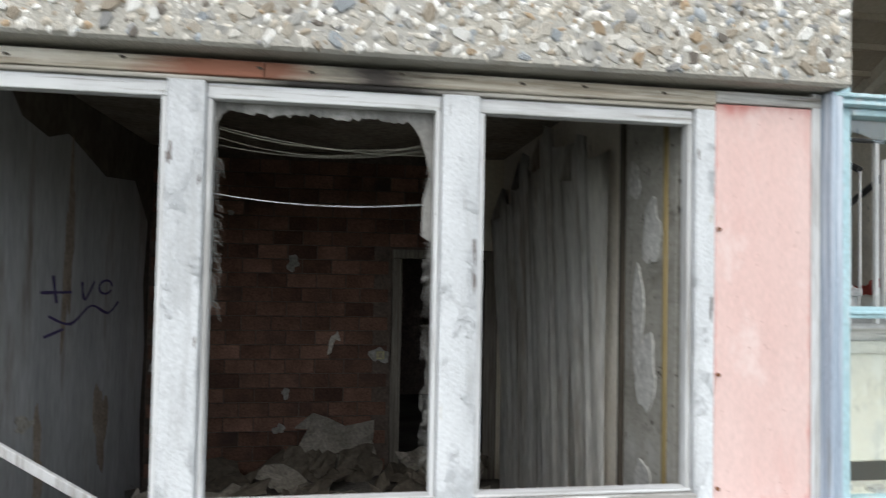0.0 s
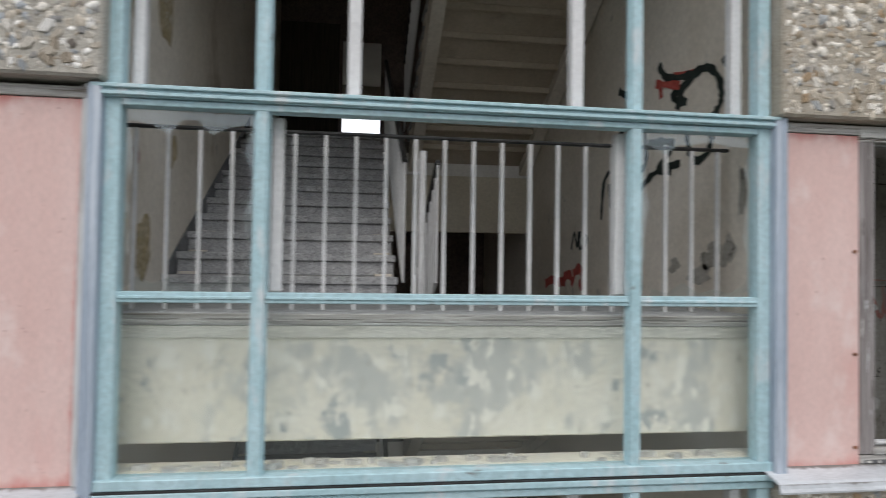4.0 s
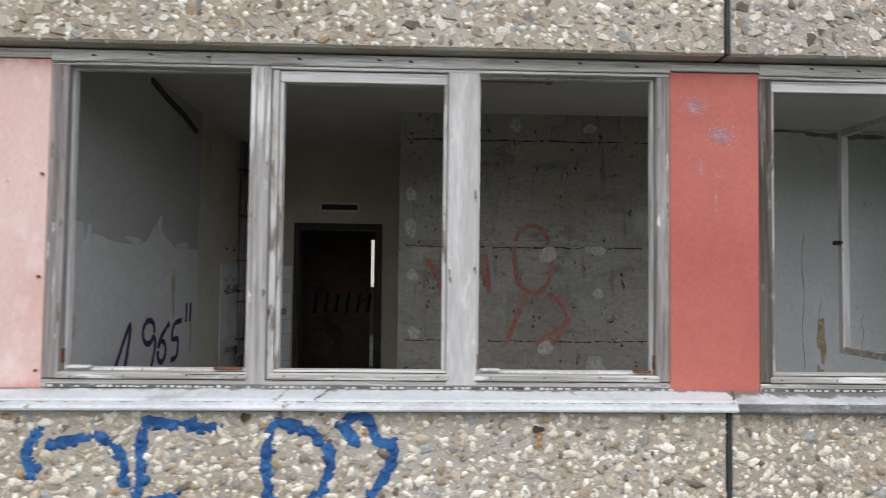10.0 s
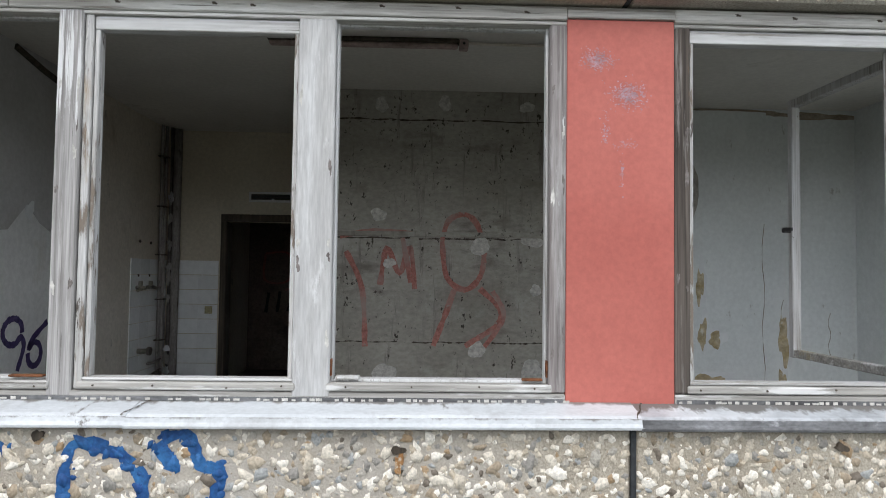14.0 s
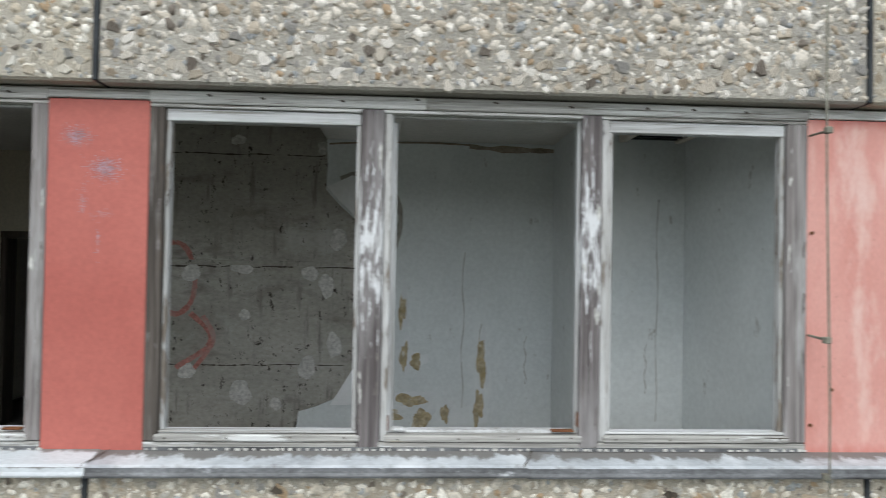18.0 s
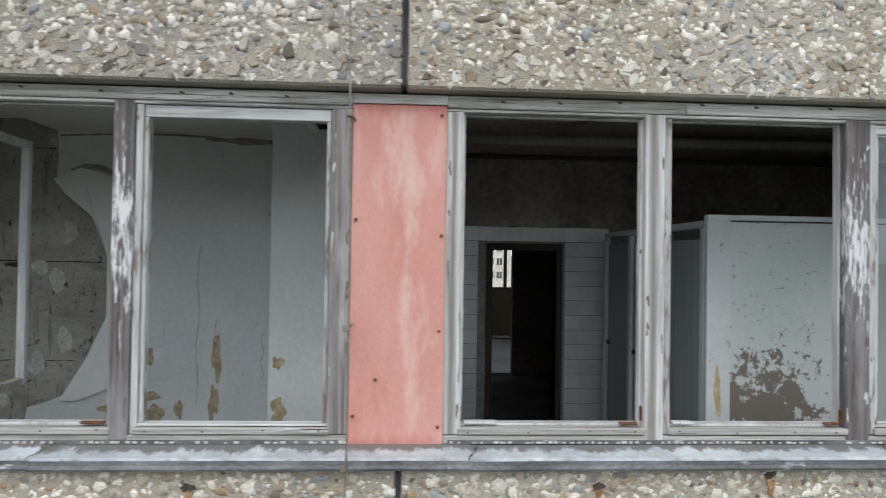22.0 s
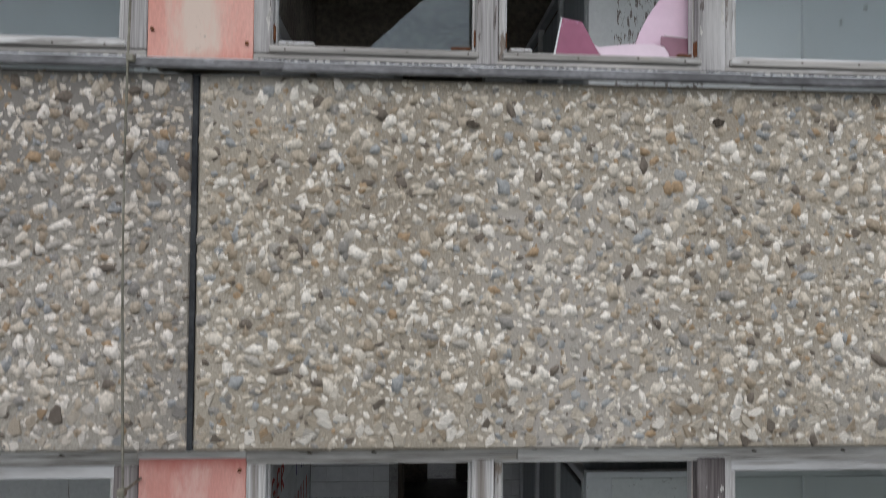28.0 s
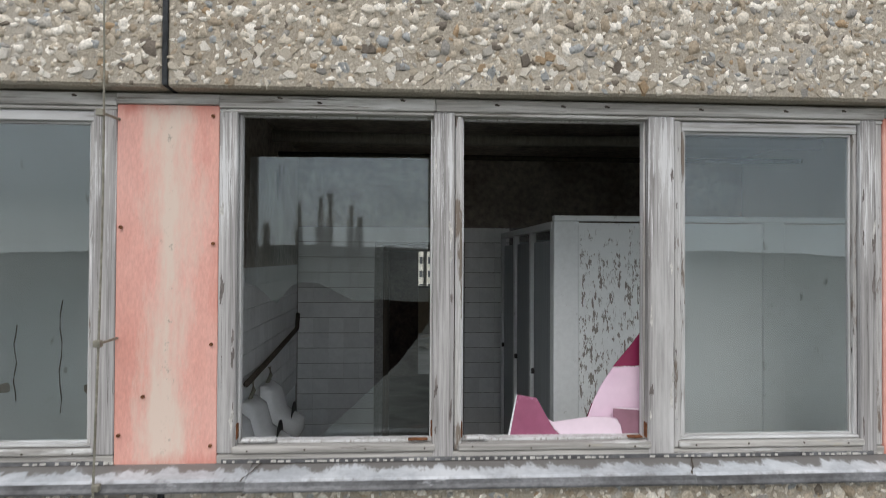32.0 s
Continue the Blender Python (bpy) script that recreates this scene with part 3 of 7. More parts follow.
def glass_material(name, tint, rough, dirt):
    m = bpy.data.materials.new(name)
    m.use_nodes = True
    n, l = m.node_tree.nodes, m.node_tree.links
    b = n["Principled BSDF"]
    out = n["Material Output"]
    b.inputs["Roughness"].default_value = 0.9
    b.inputs["Base Color"].default_value = (0.45, 0.46, 0.45, 1)
    tr = n.new("ShaderNodeBsdfTransparent")
    tr.inputs[0].default_value = (*tint, 1)
    gl = n.new("ShaderNodeBsdfGlossy")
    gl.inputs["Roughness"].default_value = rough
    gl.inputs["Color"].default_value = (0.84, 0.95, 1.0, 1)
    facing = n.new("ShaderNodeLayerWeight")
    facing.inputs["Blend"].default_value = 0.5
    fifth = n.new("ShaderNodeMath")
    fifth.operation = "POWER"
    fifth.inputs[1].default_value = 5.0
    l.new(facing.outputs["Facing"], fifth.inputs[0])
    add = n.new("ShaderNodeMath")
    add.operation = "MULTIPLY_ADD"
    add.inputs[1].default_value, add.inputs[2].default_value = 0.95, 0.054
    l.new(fifth.outputs[0], add.inputs[0])
    m1 = n.new("ShaderNodeMixShader")
    l.new(add.outputs[0], m1.inputs[0])
    l.new(tr.outputs[0], m1.inputs[1])
    l.new(gl.outputs[0], m1.inputs[2])
    co = n.new("ShaderNodeTexCoord")
    no = n.new("ShaderNodeTexNoise")
    no.inputs["Scale"].default_value, no.inputs["Detail"].default_value = 3.0, 10.0
    mr = n.new("ShaderNodeMapRange")
    mr.inputs[1].default_value, mr.inputs[2].default_value, mr.inputs[3].default_value, mr.inputs[4].default_value = 0.4, 0.75, dirt * 0.3, dirt
    l.new(co.outputs["Object"], no.inputs["Vector"])
    l.new(no.outputs[0], mr.inputs[0])
    m2 = n.new("ShaderNodeMixShader")
    l.new(mr.outputs[0], m2.inputs[0])
    l.new(m1.outputs[0], m2.inputs[1])
    l.new(b.outputs[0], m2.inputs[2])
    l.new(m2.outputs[0], out.inputs["Surface"])
    return m


glass = glass_material("dusty_window_glass", (0.93, 0.955, 0.955), 0.0, 0.045)
glass_dirty = glass_material("dirty_window_glass", (0.97, 0.98, 0.975), 0.01, 0.05)


def pebble_material(name, per_object, tint=(1, 1, 1)):
    m = bpy.data.materials.new(name)
    m.use_nodes = True
    n, l = m.node_tree.nodes, m.node_tree.links
    b = n["Principled BSDF"]
    b.inputs["Roughness"].default_value = 0.8
    src = n.new("ShaderNodeObjectInfo") if per_object else n.new("ShaderNodeNewGeometry")
    ramp = n.new("ShaderNodeValToRGB")
    ramp.color_ramp.interpolation = "CONSTANT"
    e = ramp.color_ramp.elements
    stops = [(0.0, (0.62, 0.575, 0.50)), (0.15, (0.87, 0.85, 0.805)), (0.34, (0.52, 0.465, 0.385)), (0.47, (0.46, 0.445, 0.415)), (0.57, (0.39, 0.33, 0.255)),
             (0.67, (0.31, 0.305, 0.295)), (0.73, (0.72, 0.685, 0.62)), (0.88, (0.19, 0.165, 0.14)), (0.915, (0.37, 0.395, 0.415)), (0.97, (0.42, 0.31, 0.20))]
    stops = [(p, tuple(c * k for c, k in zip(col, tint))) for p, col in stops]
    e[0].position, e[0].color = stops[0][0], (*stops[0][1], 1)
    e[1].position, e[1].color = stops[1][0], (*stops[1][1], 1)
    for p, c in stops[2:]:
        e.new(p).color = (*c, 1)
    l.new(src.outputs["Random" if per_object else "Random Per Island"], ramp.inputs[0])
    co = n.new("ShaderNodeTexCoord")
    no = n.new("ShaderNodeTexNoise")
    no.inputs["Scale"].default_value, no.inputs["Detail"].default_value = 90.0, 6.0
    l.new(co.outputs["Object"], no.inputs["Vector"])
    mr = n.new("ShaderNodeMapRange")
    mr.inputs[1].default_value, mr.inputs[2].default_value, mr.inputs[3].default_value, mr.inputs[4].default_value = 0.3, 0.7, 0.66, 1.18
    l.new(no.outputs[0], mr.inputs[0])
    mx = n.new("ShaderNodeVectorMath")
    mx.operation = "SCALE"
    l.new(ramp.outputs[0], mx.inputs[0])
    l.new(mr.outputs[0], mx.inputs["Scale"])
    l.new(mx.outputs[0], b.inputs["Base Color"])
    bp = n.new("ShaderNodeBump")
    bp.inputs["Strength"].default_value, bp.inputs["Distance"].default_value = 0.7, 0.005
    l.new(no.outputs[0], bp.inputs["Height"])
    l.new(bp.outputs[0], b.inputs["Normal"])
    return m


pebble_mass = pebble_material("mixed_pebbles", False)
pebble_one = pebble_material("single_pebble", True)
TAN = (1.0, 0.97, 0.92)
GRIMY = (0.92, 0.88, 0.845)
pebble_mass_grimy = pebble_material("grimy_mixed_pebbles", False, GRIMY)
pebble_one_grimy = pebble_material("grimy_single_pebble", True, GRIMY)
pebble_mass_tan = pebble_material("warm_mixed_pebbles", False, TAN)
pebble_one_tan = pebble_material("warm_single_pebble", True, TAN)


# ---- helpers for building ----
def mesh_of(name, bm, mat, smooth=False):
    me = bpy.data.meshes.new(name)
    bm.to_mesh(me)
    bm.free()
    if smooth:
        me.shade_smooth()
    me.materials.append(mat)
    return me


def part(name, bm, mat, parent=None, label="", smooth=False):
    ob = new(name, mesh_of(name, bm, mat, smooth))
    if parent:
        ob.parent = parent
        if parent.parent is None:
            ob.matrix_parent_inverse = Matrix.Translation(-parent.location)
    return tagged(ob, label)


def add_box(bm, x0, x1, y0, y1, z0, z1, bev=0.0, rot=None):
    made = bmesh.ops.create_cube(bm, size=1.0)["verts"]
    for v in made:
        v.co = Vector(((x0 + x1) / 2 + v.co.x * (x1 - x0), (y0 + y1) / 2 + v.co.y * (y1 - y0), (z0 + z1) / 2 + v.co.z * (z1 - z0)))
    if bev:
        edges = list({e for v in made for e in v.link_edges})
        made = list({v for f in bmesh.ops.bevel(bm, geom=edges, offset=bev, segments=1, affect="EDGES", clamp_overlap=True)["faces"] for v in f.verts} | {v for v in made if v.is_valid})
    if rot:
        bmesh.ops.transform(bm, matrix=rot, verts=[v for v in made if v.is_valid])
    return made


def box(x0, x1, y0, y1, z0, z1, bev=0.0, rot=None):
    bm = bmesh.new()
    add_box(bm, x0, x1, y0, y1, z0, z1, bev, rot)
    return bm


def boxes(*rows, bev=0.0):
    bm = bmesh.new()
    for r in rows:
        add_box(bm, *r, bev=bev)
    return bm


def rod(a, b, r, seg=8):
    bm = bmesh.new()
    add_rod(bm, a, b, r, seg)
    return bm


def add_rod(bm, a, b, r, seg=8, r2=None):
    a, b = Vector(a), Vector(b)
    m = Matrix.Translation((a + b) / 2) @ (b - a).to_track_quat("Z", "Y").to_matrix().to_4x4()
    bmesh.ops.create_cone(bm, cap_ends=True, segments=seg, radius1=r, radius2=r if r2 is None else r2, depth=(b - a).length, matrix=m)


def add_tube(bm, pts, r, seg=8):
    pts = [Vector(p) for p in pts]
    rings = []
    for i, p in enumerate(pts):
        d = (pts[min(i + 1, len(pts) - 1)] - pts[max(i - 1, 0)]).normalized()
        q = d.to_track_quat("Z", "Y")
        rings.append([bm.verts.new(p + q @ Vector((r * math.cos(2 * math.pi * k / seg), r * math.sin(2 * math.pi * k / seg), 0))) for k in range(seg)])
    for a, b in zip(rings, rings[1:]):
        for k in range(seg):
            bm.faces.new((a[k], a[(k + 1) % seg], b[(k + 1) % seg], b[k]))
    bm.faces.new(rings[0][::-1])
    bm.faces.new(rings[-1])


def tube(pts, r, seg=8):
    bm = bmesh.new()
    add_tube(bm, pts, r, seg)
    return bm


def slab_from_outline(pts, axis, at, thick):
    """A flat plate from an outline of (a, b) points: axis 'y' stands in x and z, 'x' stands in y and z, 'z' lies in x and y."""
    bm = bmesh.new()

    def place(a, b, d):
        return (a, at + d, b) if axis == "y" else ((at + d, a, b) if axis == "x" else (a, b, at + d))

    front = [bm.verts.new(place(a, b, 0)) for a, b in pts]
    back = [bm.verts.new(place(a, b, thick)) for a, b in pts]
    bm.faces.new(front)
    bm.faces.new(back[::-1])
    for i in range(len(pts)):
        j = (i + 1) % len(pts)
        bm.faces.new((front[j], front[i], back[i], back[j]))
    bmesh.ops.recalc_face_normals(bm, faces=bm.faces[:])
    return bm


def profile_along_x(pts, x0, x1):
    """An outline of (y, z) points drawn out from x0 to x1."""
    return slab_from_outline(pts, "x", x0, x1 - x0)


def thing(name, at, label, category, group="", kind=""):
    e = new(name)
    e.location = at
    e.empty_display_size = 0.1
    return tagged(e, label, category, group, kind)


def solid(name, bm, mat, label, category, kind="structure", group="", smooth=False):
    return tagged(part(name, bm, mat, smooth=smooth), label, category, group, kind)


STOREY = 3.29
X_LEFT, X_RIGHT, Y_BACK = -4.65, 19.9, 12.8

# ---- facade panels of exposed aggregate ----
PANELS = []


def facade_panel(x0, x1, z0, z1, n):
    z0 += 0.012 if x1 < 2.5 else 0.0
    ob = solid(f"wall_panel_{n}", box(x0 + 0.008, x1 - 0.008, -0.105, 0.15, z0, z1, 0.012), (concrete_grimy if 9 < x0 < 12 else concrete) if 2 < z0 < 4 and (x0 < 5 or 9 < x0 < 12) else concrete_tan, "precast concrete facade panel with exposed pebbles", "wall panel")
    PANELS.append((ob, x0 + 0.012, x1 - 0.012, z0 + 0.008, z1 - 0.008))
    return ob


count = 0
for left, right in ((-4.65, -1.09), (-1.09, 2.46), (5.44, 9.235), (9.235, 12.785), (12.785, 16.34), (16.34, 19.9)):
    for low in (-0.69, -0.69 + STOREY, -0.69 + 2 * STOREY):
        count += 1
        facade_panel(left, right, low, low + 1.555, count)
for k, x in enumerate((-1.09, 9.235, 12.785, 16.34)):
    solid(f"trim_joint_{k + 1}", boxes(*[(x - 0.011, x + 0.011, -0.112, 0.1, low + 0.005, low + 1.55) for low in (-0.69, 2.60, 5.89)], bev=0.003), black_joint, "black sealant in the joint between two facade panels", "joint")
solid("wall_low", boxes((X_LEFT, 2.46, -0.08, 0.15, -4.0, -0.69), (5.44, X_RIGHT, -0.08, 0.15, -4.0, -0.69)), concrete, "plain concrete wall of the storey below", "wall")

# ---- window bands ----
FRAME_Z0, FRAME_Z1 = 0.945, 2.605


def window_band(n, dz, spans, x0, x1, sashes, label, posts=(), head=None, rail=None, thin=False, beads=True, whole=(), strip=None):
    """A timber window band from x0 to x1 with openings at spans; sashes: the openings that still hold a sash frame; posts: the mullions' materials; thin: hardly any top rail left; whole: posts made of one broad board; strip: the material of the narrow strips."""
    w = thing(f"window_{n}", ((x0 + x1) / 2, 0, FRAME_Z0 + dz), label, "window", kind="structure")
    cut = x0 + (x1 - x0) * (0.35 + 0.1 * math.sin(n * 2.3))
    for k, (p, q) in enumerate(((x0, cut - 0.001), (cut + 0.001, x1))):
        part("head_board", box(p, q, -0.018, 0.10, 2.534 + dz, 2.592 + dz, 0.004), head[k] if head else wood_along, w, "grey weathered head board")
    part("head_rail", box(x0, x1, -0.008, 0.10, 2.517 + dz, 2.5325 + dz, 0.003), rail or wood_along, w)
    part("head_fillet", box(x0, x1, 0.02, 0.10, 2.5925 + dz, 2.603 + dz, 0.002), wood_grey, w)
    part("bottom_rail", box(x0, x1, -0.012, 0.10, 0.945 + dz, 0.984 + dz, 0.004), wood_low, w)
    edges = [x0] + [v for s in spans for v in s] + [x1]
    for k, (a, b) in enumerate(zip(edges[::2], edges[1::2])):
        m = posts[k] if k < len(posts) else wood_up
        if b - a > 0.11 and not thin and k not in whole:
            post = part("mullion", box(a, b - 0.036, -0.014, 0.07, 0.962 + dz, 2.5315 + dz, 0.005), m, w)
            part("edge_strip", box(b - 0.0325, b, -0.001, 0.06, 0.988 + dz, 2.5165 + dz, 0.003), strip or wood_up, post, "narrow strip of flaking paint along the post")
        else:
            part("mullion", box(a, b, -0.0148 if thin or k in whole else -0.012, 0.07, (0.964 if thin or k in whole else 0.988) + dz, 2.5165 + dz, 0.005), m, w)
    top = 0.045 if beads else 0.056
    for k, (a, b) in enumerate(spans):
        part("drip_board", box(a - 0.014, b + 0.014, -0.022, 0.10, 0.989 + dz, 1.020 + dz, 0.005), wood_low, w)
        if k in sashes:
            s = part("sash_frame", boxes((a + 0.003, b - 0.003, 0.008, 0.062, 2.514 - top + dz, 2.514 + dz), (a, b, 0.000, 0.062, 1.0235 + dz, 1.035 + dz), bev=0.003), wood_level, w, "white paint flaking off the sash frame")
            for p, q, c, d in ((a + 0.003, a + 0.022, a + 0.0225, a + 0.032), (b - 0.022, b - 0.003, b - 0.032, b - 0.0225)):
                part("stile", box(p, q, 0.010, 0.060, 1.0352 + dz, 2.5138 - top + dz, 0.003), strip or wood_up, s)
                if beads:
                    part("glazing_bead", box(c, d, 0.026, 0.05, 1.044 + dz, 2.502 - top + dz, 0.002), wood_up, s)
            if beads:
                part("glazing_bead", boxes((a + 0.022, b - 0.022, 0.026, 0.050, 2.502 - top + dz, 2.5135 - top + dz), (a + 0.022, b - 0.022, 0.022, 0.05, 1.0355 + dz, 1.044 + dz), bev=0.002), wood_level, s)
        else:
            part("inner_stop", boxes((a, a + 0.010, 0.03, 0.075, 1.0205 + dz, 2.516 + dz), (b - 0.010, b, 0.03, 0.075, 1.0205 + dz, 2.516 + dz), (a, b, 0.04, 0.075, 2.508 + dz, 2.5165 + dz), (a + 0.010, b - 0.010, 0.03, 0.09, 1.0205 + dz, 1.032 + dz), bev=0.002), wood_up, w)
            rng = random.Random(int(a * 100))
            for side in (a, b):
                hz = 1.03 + dz + rng.uniform(0, 0.03)
                part("hinge_stub", box(side - 0.006 if side == b else side, side if side == b else side + 0.006, 0.0, 0.03, hz, hz + 0.07, 0.002), rust, w, "rusty hinge stub")
            part("rail_remnant", box(a + 0.02, a + rng.uniform(0.08, 0.2), 0.005, 0.05, 1.0325 + dz, 1.046 + dz, 0.004), wood_up, w, "splintered bit of the old sash rail")
            part("rusty_fitting", box(b - rng.uniform(0.08, 0.16), b - 0.02, 0.0, 0.03, 1.0325 + dz, 1.042 + dz, 0.003), rust, w, "rusty iron fitting on the sill rail")
    return w


S0 = [(-1.03, -0.138), (-0.008, 0.836), (0.978, 1.842)]
S1 = [(6.008, 6.895), (7.030, 7.872), (8.024, 8.915)]
S2 = [(9.505, 10.405), (10.548, 11.448), (11.578, 12.445)]
S3 = [(13.073, 13.953), (14.086, 14.955), (15.116, 15.985)]
S4 = [(16.63, 17.50), (17.65, 18.50), (18.69, 19.51)]
win0 = window_band(1, 0, S0, -1.09, 1.925, (0, 1, 2), "broad weathered white timber window band, sooted, panes gone", head=(wood_soot, wood_burnt), rail=wood_char, thin=True, beads=False, posts=(crust_white,) * 4)
win1 = window_band(2, 0, S1, 5.925, 8.985, (1,), "weathered grey timber window band with empty openings", (wood_jamb, wood_grey, wood_dull, wood_jamb), beads=False, whole=(2,), strip=wood_flaked)
win2 = window_band(3, 0, S2, 9.44, 12.545, (0, 2), "weathered timber window band with one sash swung open", (wood_black, wood_dark, wood_dark, wood_jamb), beads=False, strip=wood_flaked)
win3 = window_band(4, 0, S3, 12.992, 16.10, (2,), "weathered timber window band with one remaining pane", (wood_half, wood_half, wood_dark, wood_grey), strip=wood_flaked)
win4 = window_band(5, 0, S4, 16.55, 19.66, (0, 1, 2), "weathered timber window band at the facade's end")
uwin2 = window_band(6, STOREY, S2, 9.44, 12.545, (0, 1, 2), "weathered timber window band, glazed, on the upper storey", (wood_grey,) * 4, strip=wood_flaked)
uwin3 = window_band(7, STOREY, S3, 12.992, 16.10, (2,), "weathered timber window band with broken panes on the upper storey", (wood_grey, wood_grey, wood_grey, wood_grey), strip=wood_flaked)
uwin1 = window_band(8, STOREY, S1, 5.925, 8.985, (0, 1, 2), "weathered timber window band on the upper storey")
uwin4 = window_band(9, STOREY, S4, 16.55, 19.66, (0, 1, 2), "weathered timber window band at the upper facade's end")
uwin0 = window_band(10, STOREY, S0, -1.09, 1.925, (0, 1, 2), "weathered timber window band beside the stairwell, upper storey")
SE = [(-4.50, -3.62), (-3.48, -2.60), (-2.46, -1.58)]
ewin0 = window_band(21, 0, SE, -4.62, -1.095, (0, 1, 2), "weathered timber window band at the facade's other end")
ewin1 = window_band(22, STOREY, SE, -4.62, -1.095, (0, 1, 2), "weathered timber window band at the facade's other end, upper storey")
for w, spans, dz in ((ewin0, SE, 0), (ewin1, SE, STOREY), (uwin2, S2, STOREY), (uwin1, S1, STOREY), (uwin4, S4, STOREY), (uwin0, S0, STOREY), (win4, S4, 0)):
    for a, b in spans:
        part("pane", box(a + 0.02, b - 0.02, 0.036, 0.040, 1.03 + dz, 2.475 + dz), glass, w, "dusty window glass").visible_shadow = False
for w, dz in ((win3, 0), (uwin3, STOREY)):
    a, b = S3[2][0] + 0.02, S3[2][1] - 0.02
    edge_cut = [(b, 2.475 + dz)] if dz else [(b, 2.33 + dz), (b - 0.04, 2.385 + dz), (b - 0.07, 2.39 + dz), (b - 0.11, 2.425 + dz), (b - 0.15, 2.475 + dz)]
    part("pane", slab_from_outline([(a, 2.475 + dz), (a, 1.03 + dz), (b, 1.03 + dz), *edge_cut], "y", 0.036, 0.004), glass, w, "dusty window glass with a broken corner" if not dz else "dusty window glass").visible_shadow = False


# ---- coloured infill panels ----
def infill_panel(x0, x1, dz, mat, label, screws):
    p = thing("infill_panel", ((x0 + x1) / 2, 0, 0.945 + dz), label, "facade panel", "infill panels of the facade")
    part("board", box(x0 + 0.001, x1 - 0.001, -0.008, 0.018, 0.938 + dz, 2.543 + dz, 0.003), mat, p)
    part("backing", box(x0 + 0.001, x1 - 0.001, 0.022, 0.15, 0.938 + dz, 2.60 + dz), wall_cream, p)
    for fx, fz in screws:
        bm = bmesh.new()
        add_rod(bm, (x0 + fx * (x1 - x0), -0.018, 0.945 + fz + dz), (x0 + fx * (x1 - x0), 0.0, 0.945 + fz + dz), 0.0085, 8, 0.007)
        part("screw", bm, rust, p, "rusty screw head")
    return p


RIGHT_SCREWS = [(0.93, 0.08), (0.93, 0.53), (0.93, 1.03)]
LEFT_SCREWS = [(0.04, 0.09), (0.04, 0.53), (0.04, 1.10)]
infill_panel(1.925, 2.345, 0, pink, "faded pink facade board with rusty screws, under concrete", LEFT_SCREWS)
infill_panel(5.53, 5.925, 0, pink, "faded pink facade board, dark red along the top edge", RIGHT_SCREWS)
infill_panel(8.985, 9.44, 0, red, "strong red painted facade board with pale scuffs", [])
RED_SCUFFS = ((9.115, 2.37, 0.075, 0.05, 420), (9.245, 2.225, 0.085, 0.06, 520), (9.15, 2.08, 0.02, 0.08, 60), (9.235, 2.02, 0.06, 0.03, 50), (9.22, 1.90, 0.012, 0.09, 40))
both = [(0.05, 0.13), (0.05, 1.05), (0.94, 0.08), (0.94, 0.53), (0.95, 0.98), (0.94, 1.55), (0.28, 0.30)]
infill_panel(12.545, 12.992, 0, rose, "faded pink facade board beside a lightning wire", both)
infill_panel(16.10, 16.55, 0, rose, "faded pink facade board at the facade's end", both)
for a, b in ((12.545, 12.992), (16.10, 16.55), (8.985, 9.44), (5.53, 5.925), (1.925, 2.345)):
    infill_panel(a, b, STOREY, salmon, "salmon facade board with a pale worn streak", both)
for n, (a, b) in enumerate(((2.345, 2.385), (5.503, 5.53))):
    solid(f"trim_board_{n + 1}", box(a, b, -0.014, 0.09, 0.94, 2.607, 0.004), wood_up, "weathered timber cover board beside an infill panel", "board")
    solid(f"trim_board_{n + 3}", box(a, b, -0.014, 0.09, 0.94 + STOREY, 2.607 + STOREY, 0.004), wood_up, "weathered timber cover board on the upper storey", "board")

# ---- head boards over the infill panels and metal sills ----
k = 0
for dz in (0, STOREY):
    for a, b in ((1.925, 2.385), (5.503, 5.925), (8.985, 9.44), (12.545, 12.992), (16.10, 16.55)):
        k += 1
        solid(f"trim_head_{k}", boxes((a, b, -0.018, 0.10, 2.546 + dz, 2.592 + dz), (a, b, 0.02, 0.10, 2.5925 + dz, 2.603 + dz), bev=0.003), wood_along, "grey timber head board over an infill panel", "board")


def sill(n, x0, x1, dz, mat, tilt=0.0):
    def bent(pts):
        bm = profile_along_x([(y, z + dz) for y, z in pts], x0, x1)
        for v in bm.verts:
            v.co.z += tilt * (v.co.x - x0) + 0.003 * math.sin(v.co.x * 9)
        return bm

    s = solid(f"sill_{n}", bent([(0.02, 0.945), (-0.012, 0.944), (-0.135, 0.918), (-0.150, 0.908), (-0.146, 0.904), (-0.012, 0.937), (0.02, 0.938)]), mat, "bent zinc window sill, stained, with lapped ends", "window sill")
    part("drip_edge", bent([(-0.1475, 0.9085), (-0.1525, 0.9085), (-0.1565, 0.890), (-0.161, 0.884), (-0.165, 0.877), (-0.163, 0.868), (-0.155, 0.865), (-0.148, 0.874)]), flashing if mat is flashing else flashing_dark, s, "rolled lower edge")


for n, (a, b, m) in enumerate(((-4.6, -1.2, flashing_old), (-1.2, 0.72, flashing_old), (0.715, 2.40, flashing), (5.40, 7.275, flashing), (7.27, 9.255, flashing), (9.25, 11.185, flashing_old), (11.18, 13.12, flashing_old), (13.115, 15.10, flashing_old), (15.095, 17.0, flashing_old), (17.0, 19.9, flashing_old))):
    sill(n + 1, a, b, 0, m, 0.002)
for n, (a, b) in enumerate(((-4.6, 2.40), (5.40, 9.25), (9.245, 11.2), (11.195, 13.15), (13.145, 15.12), (15.115, 17.0), (17.0, 19.9))):
    sill(n + 21, a, b, STOREY, flashing_old, 0.002)

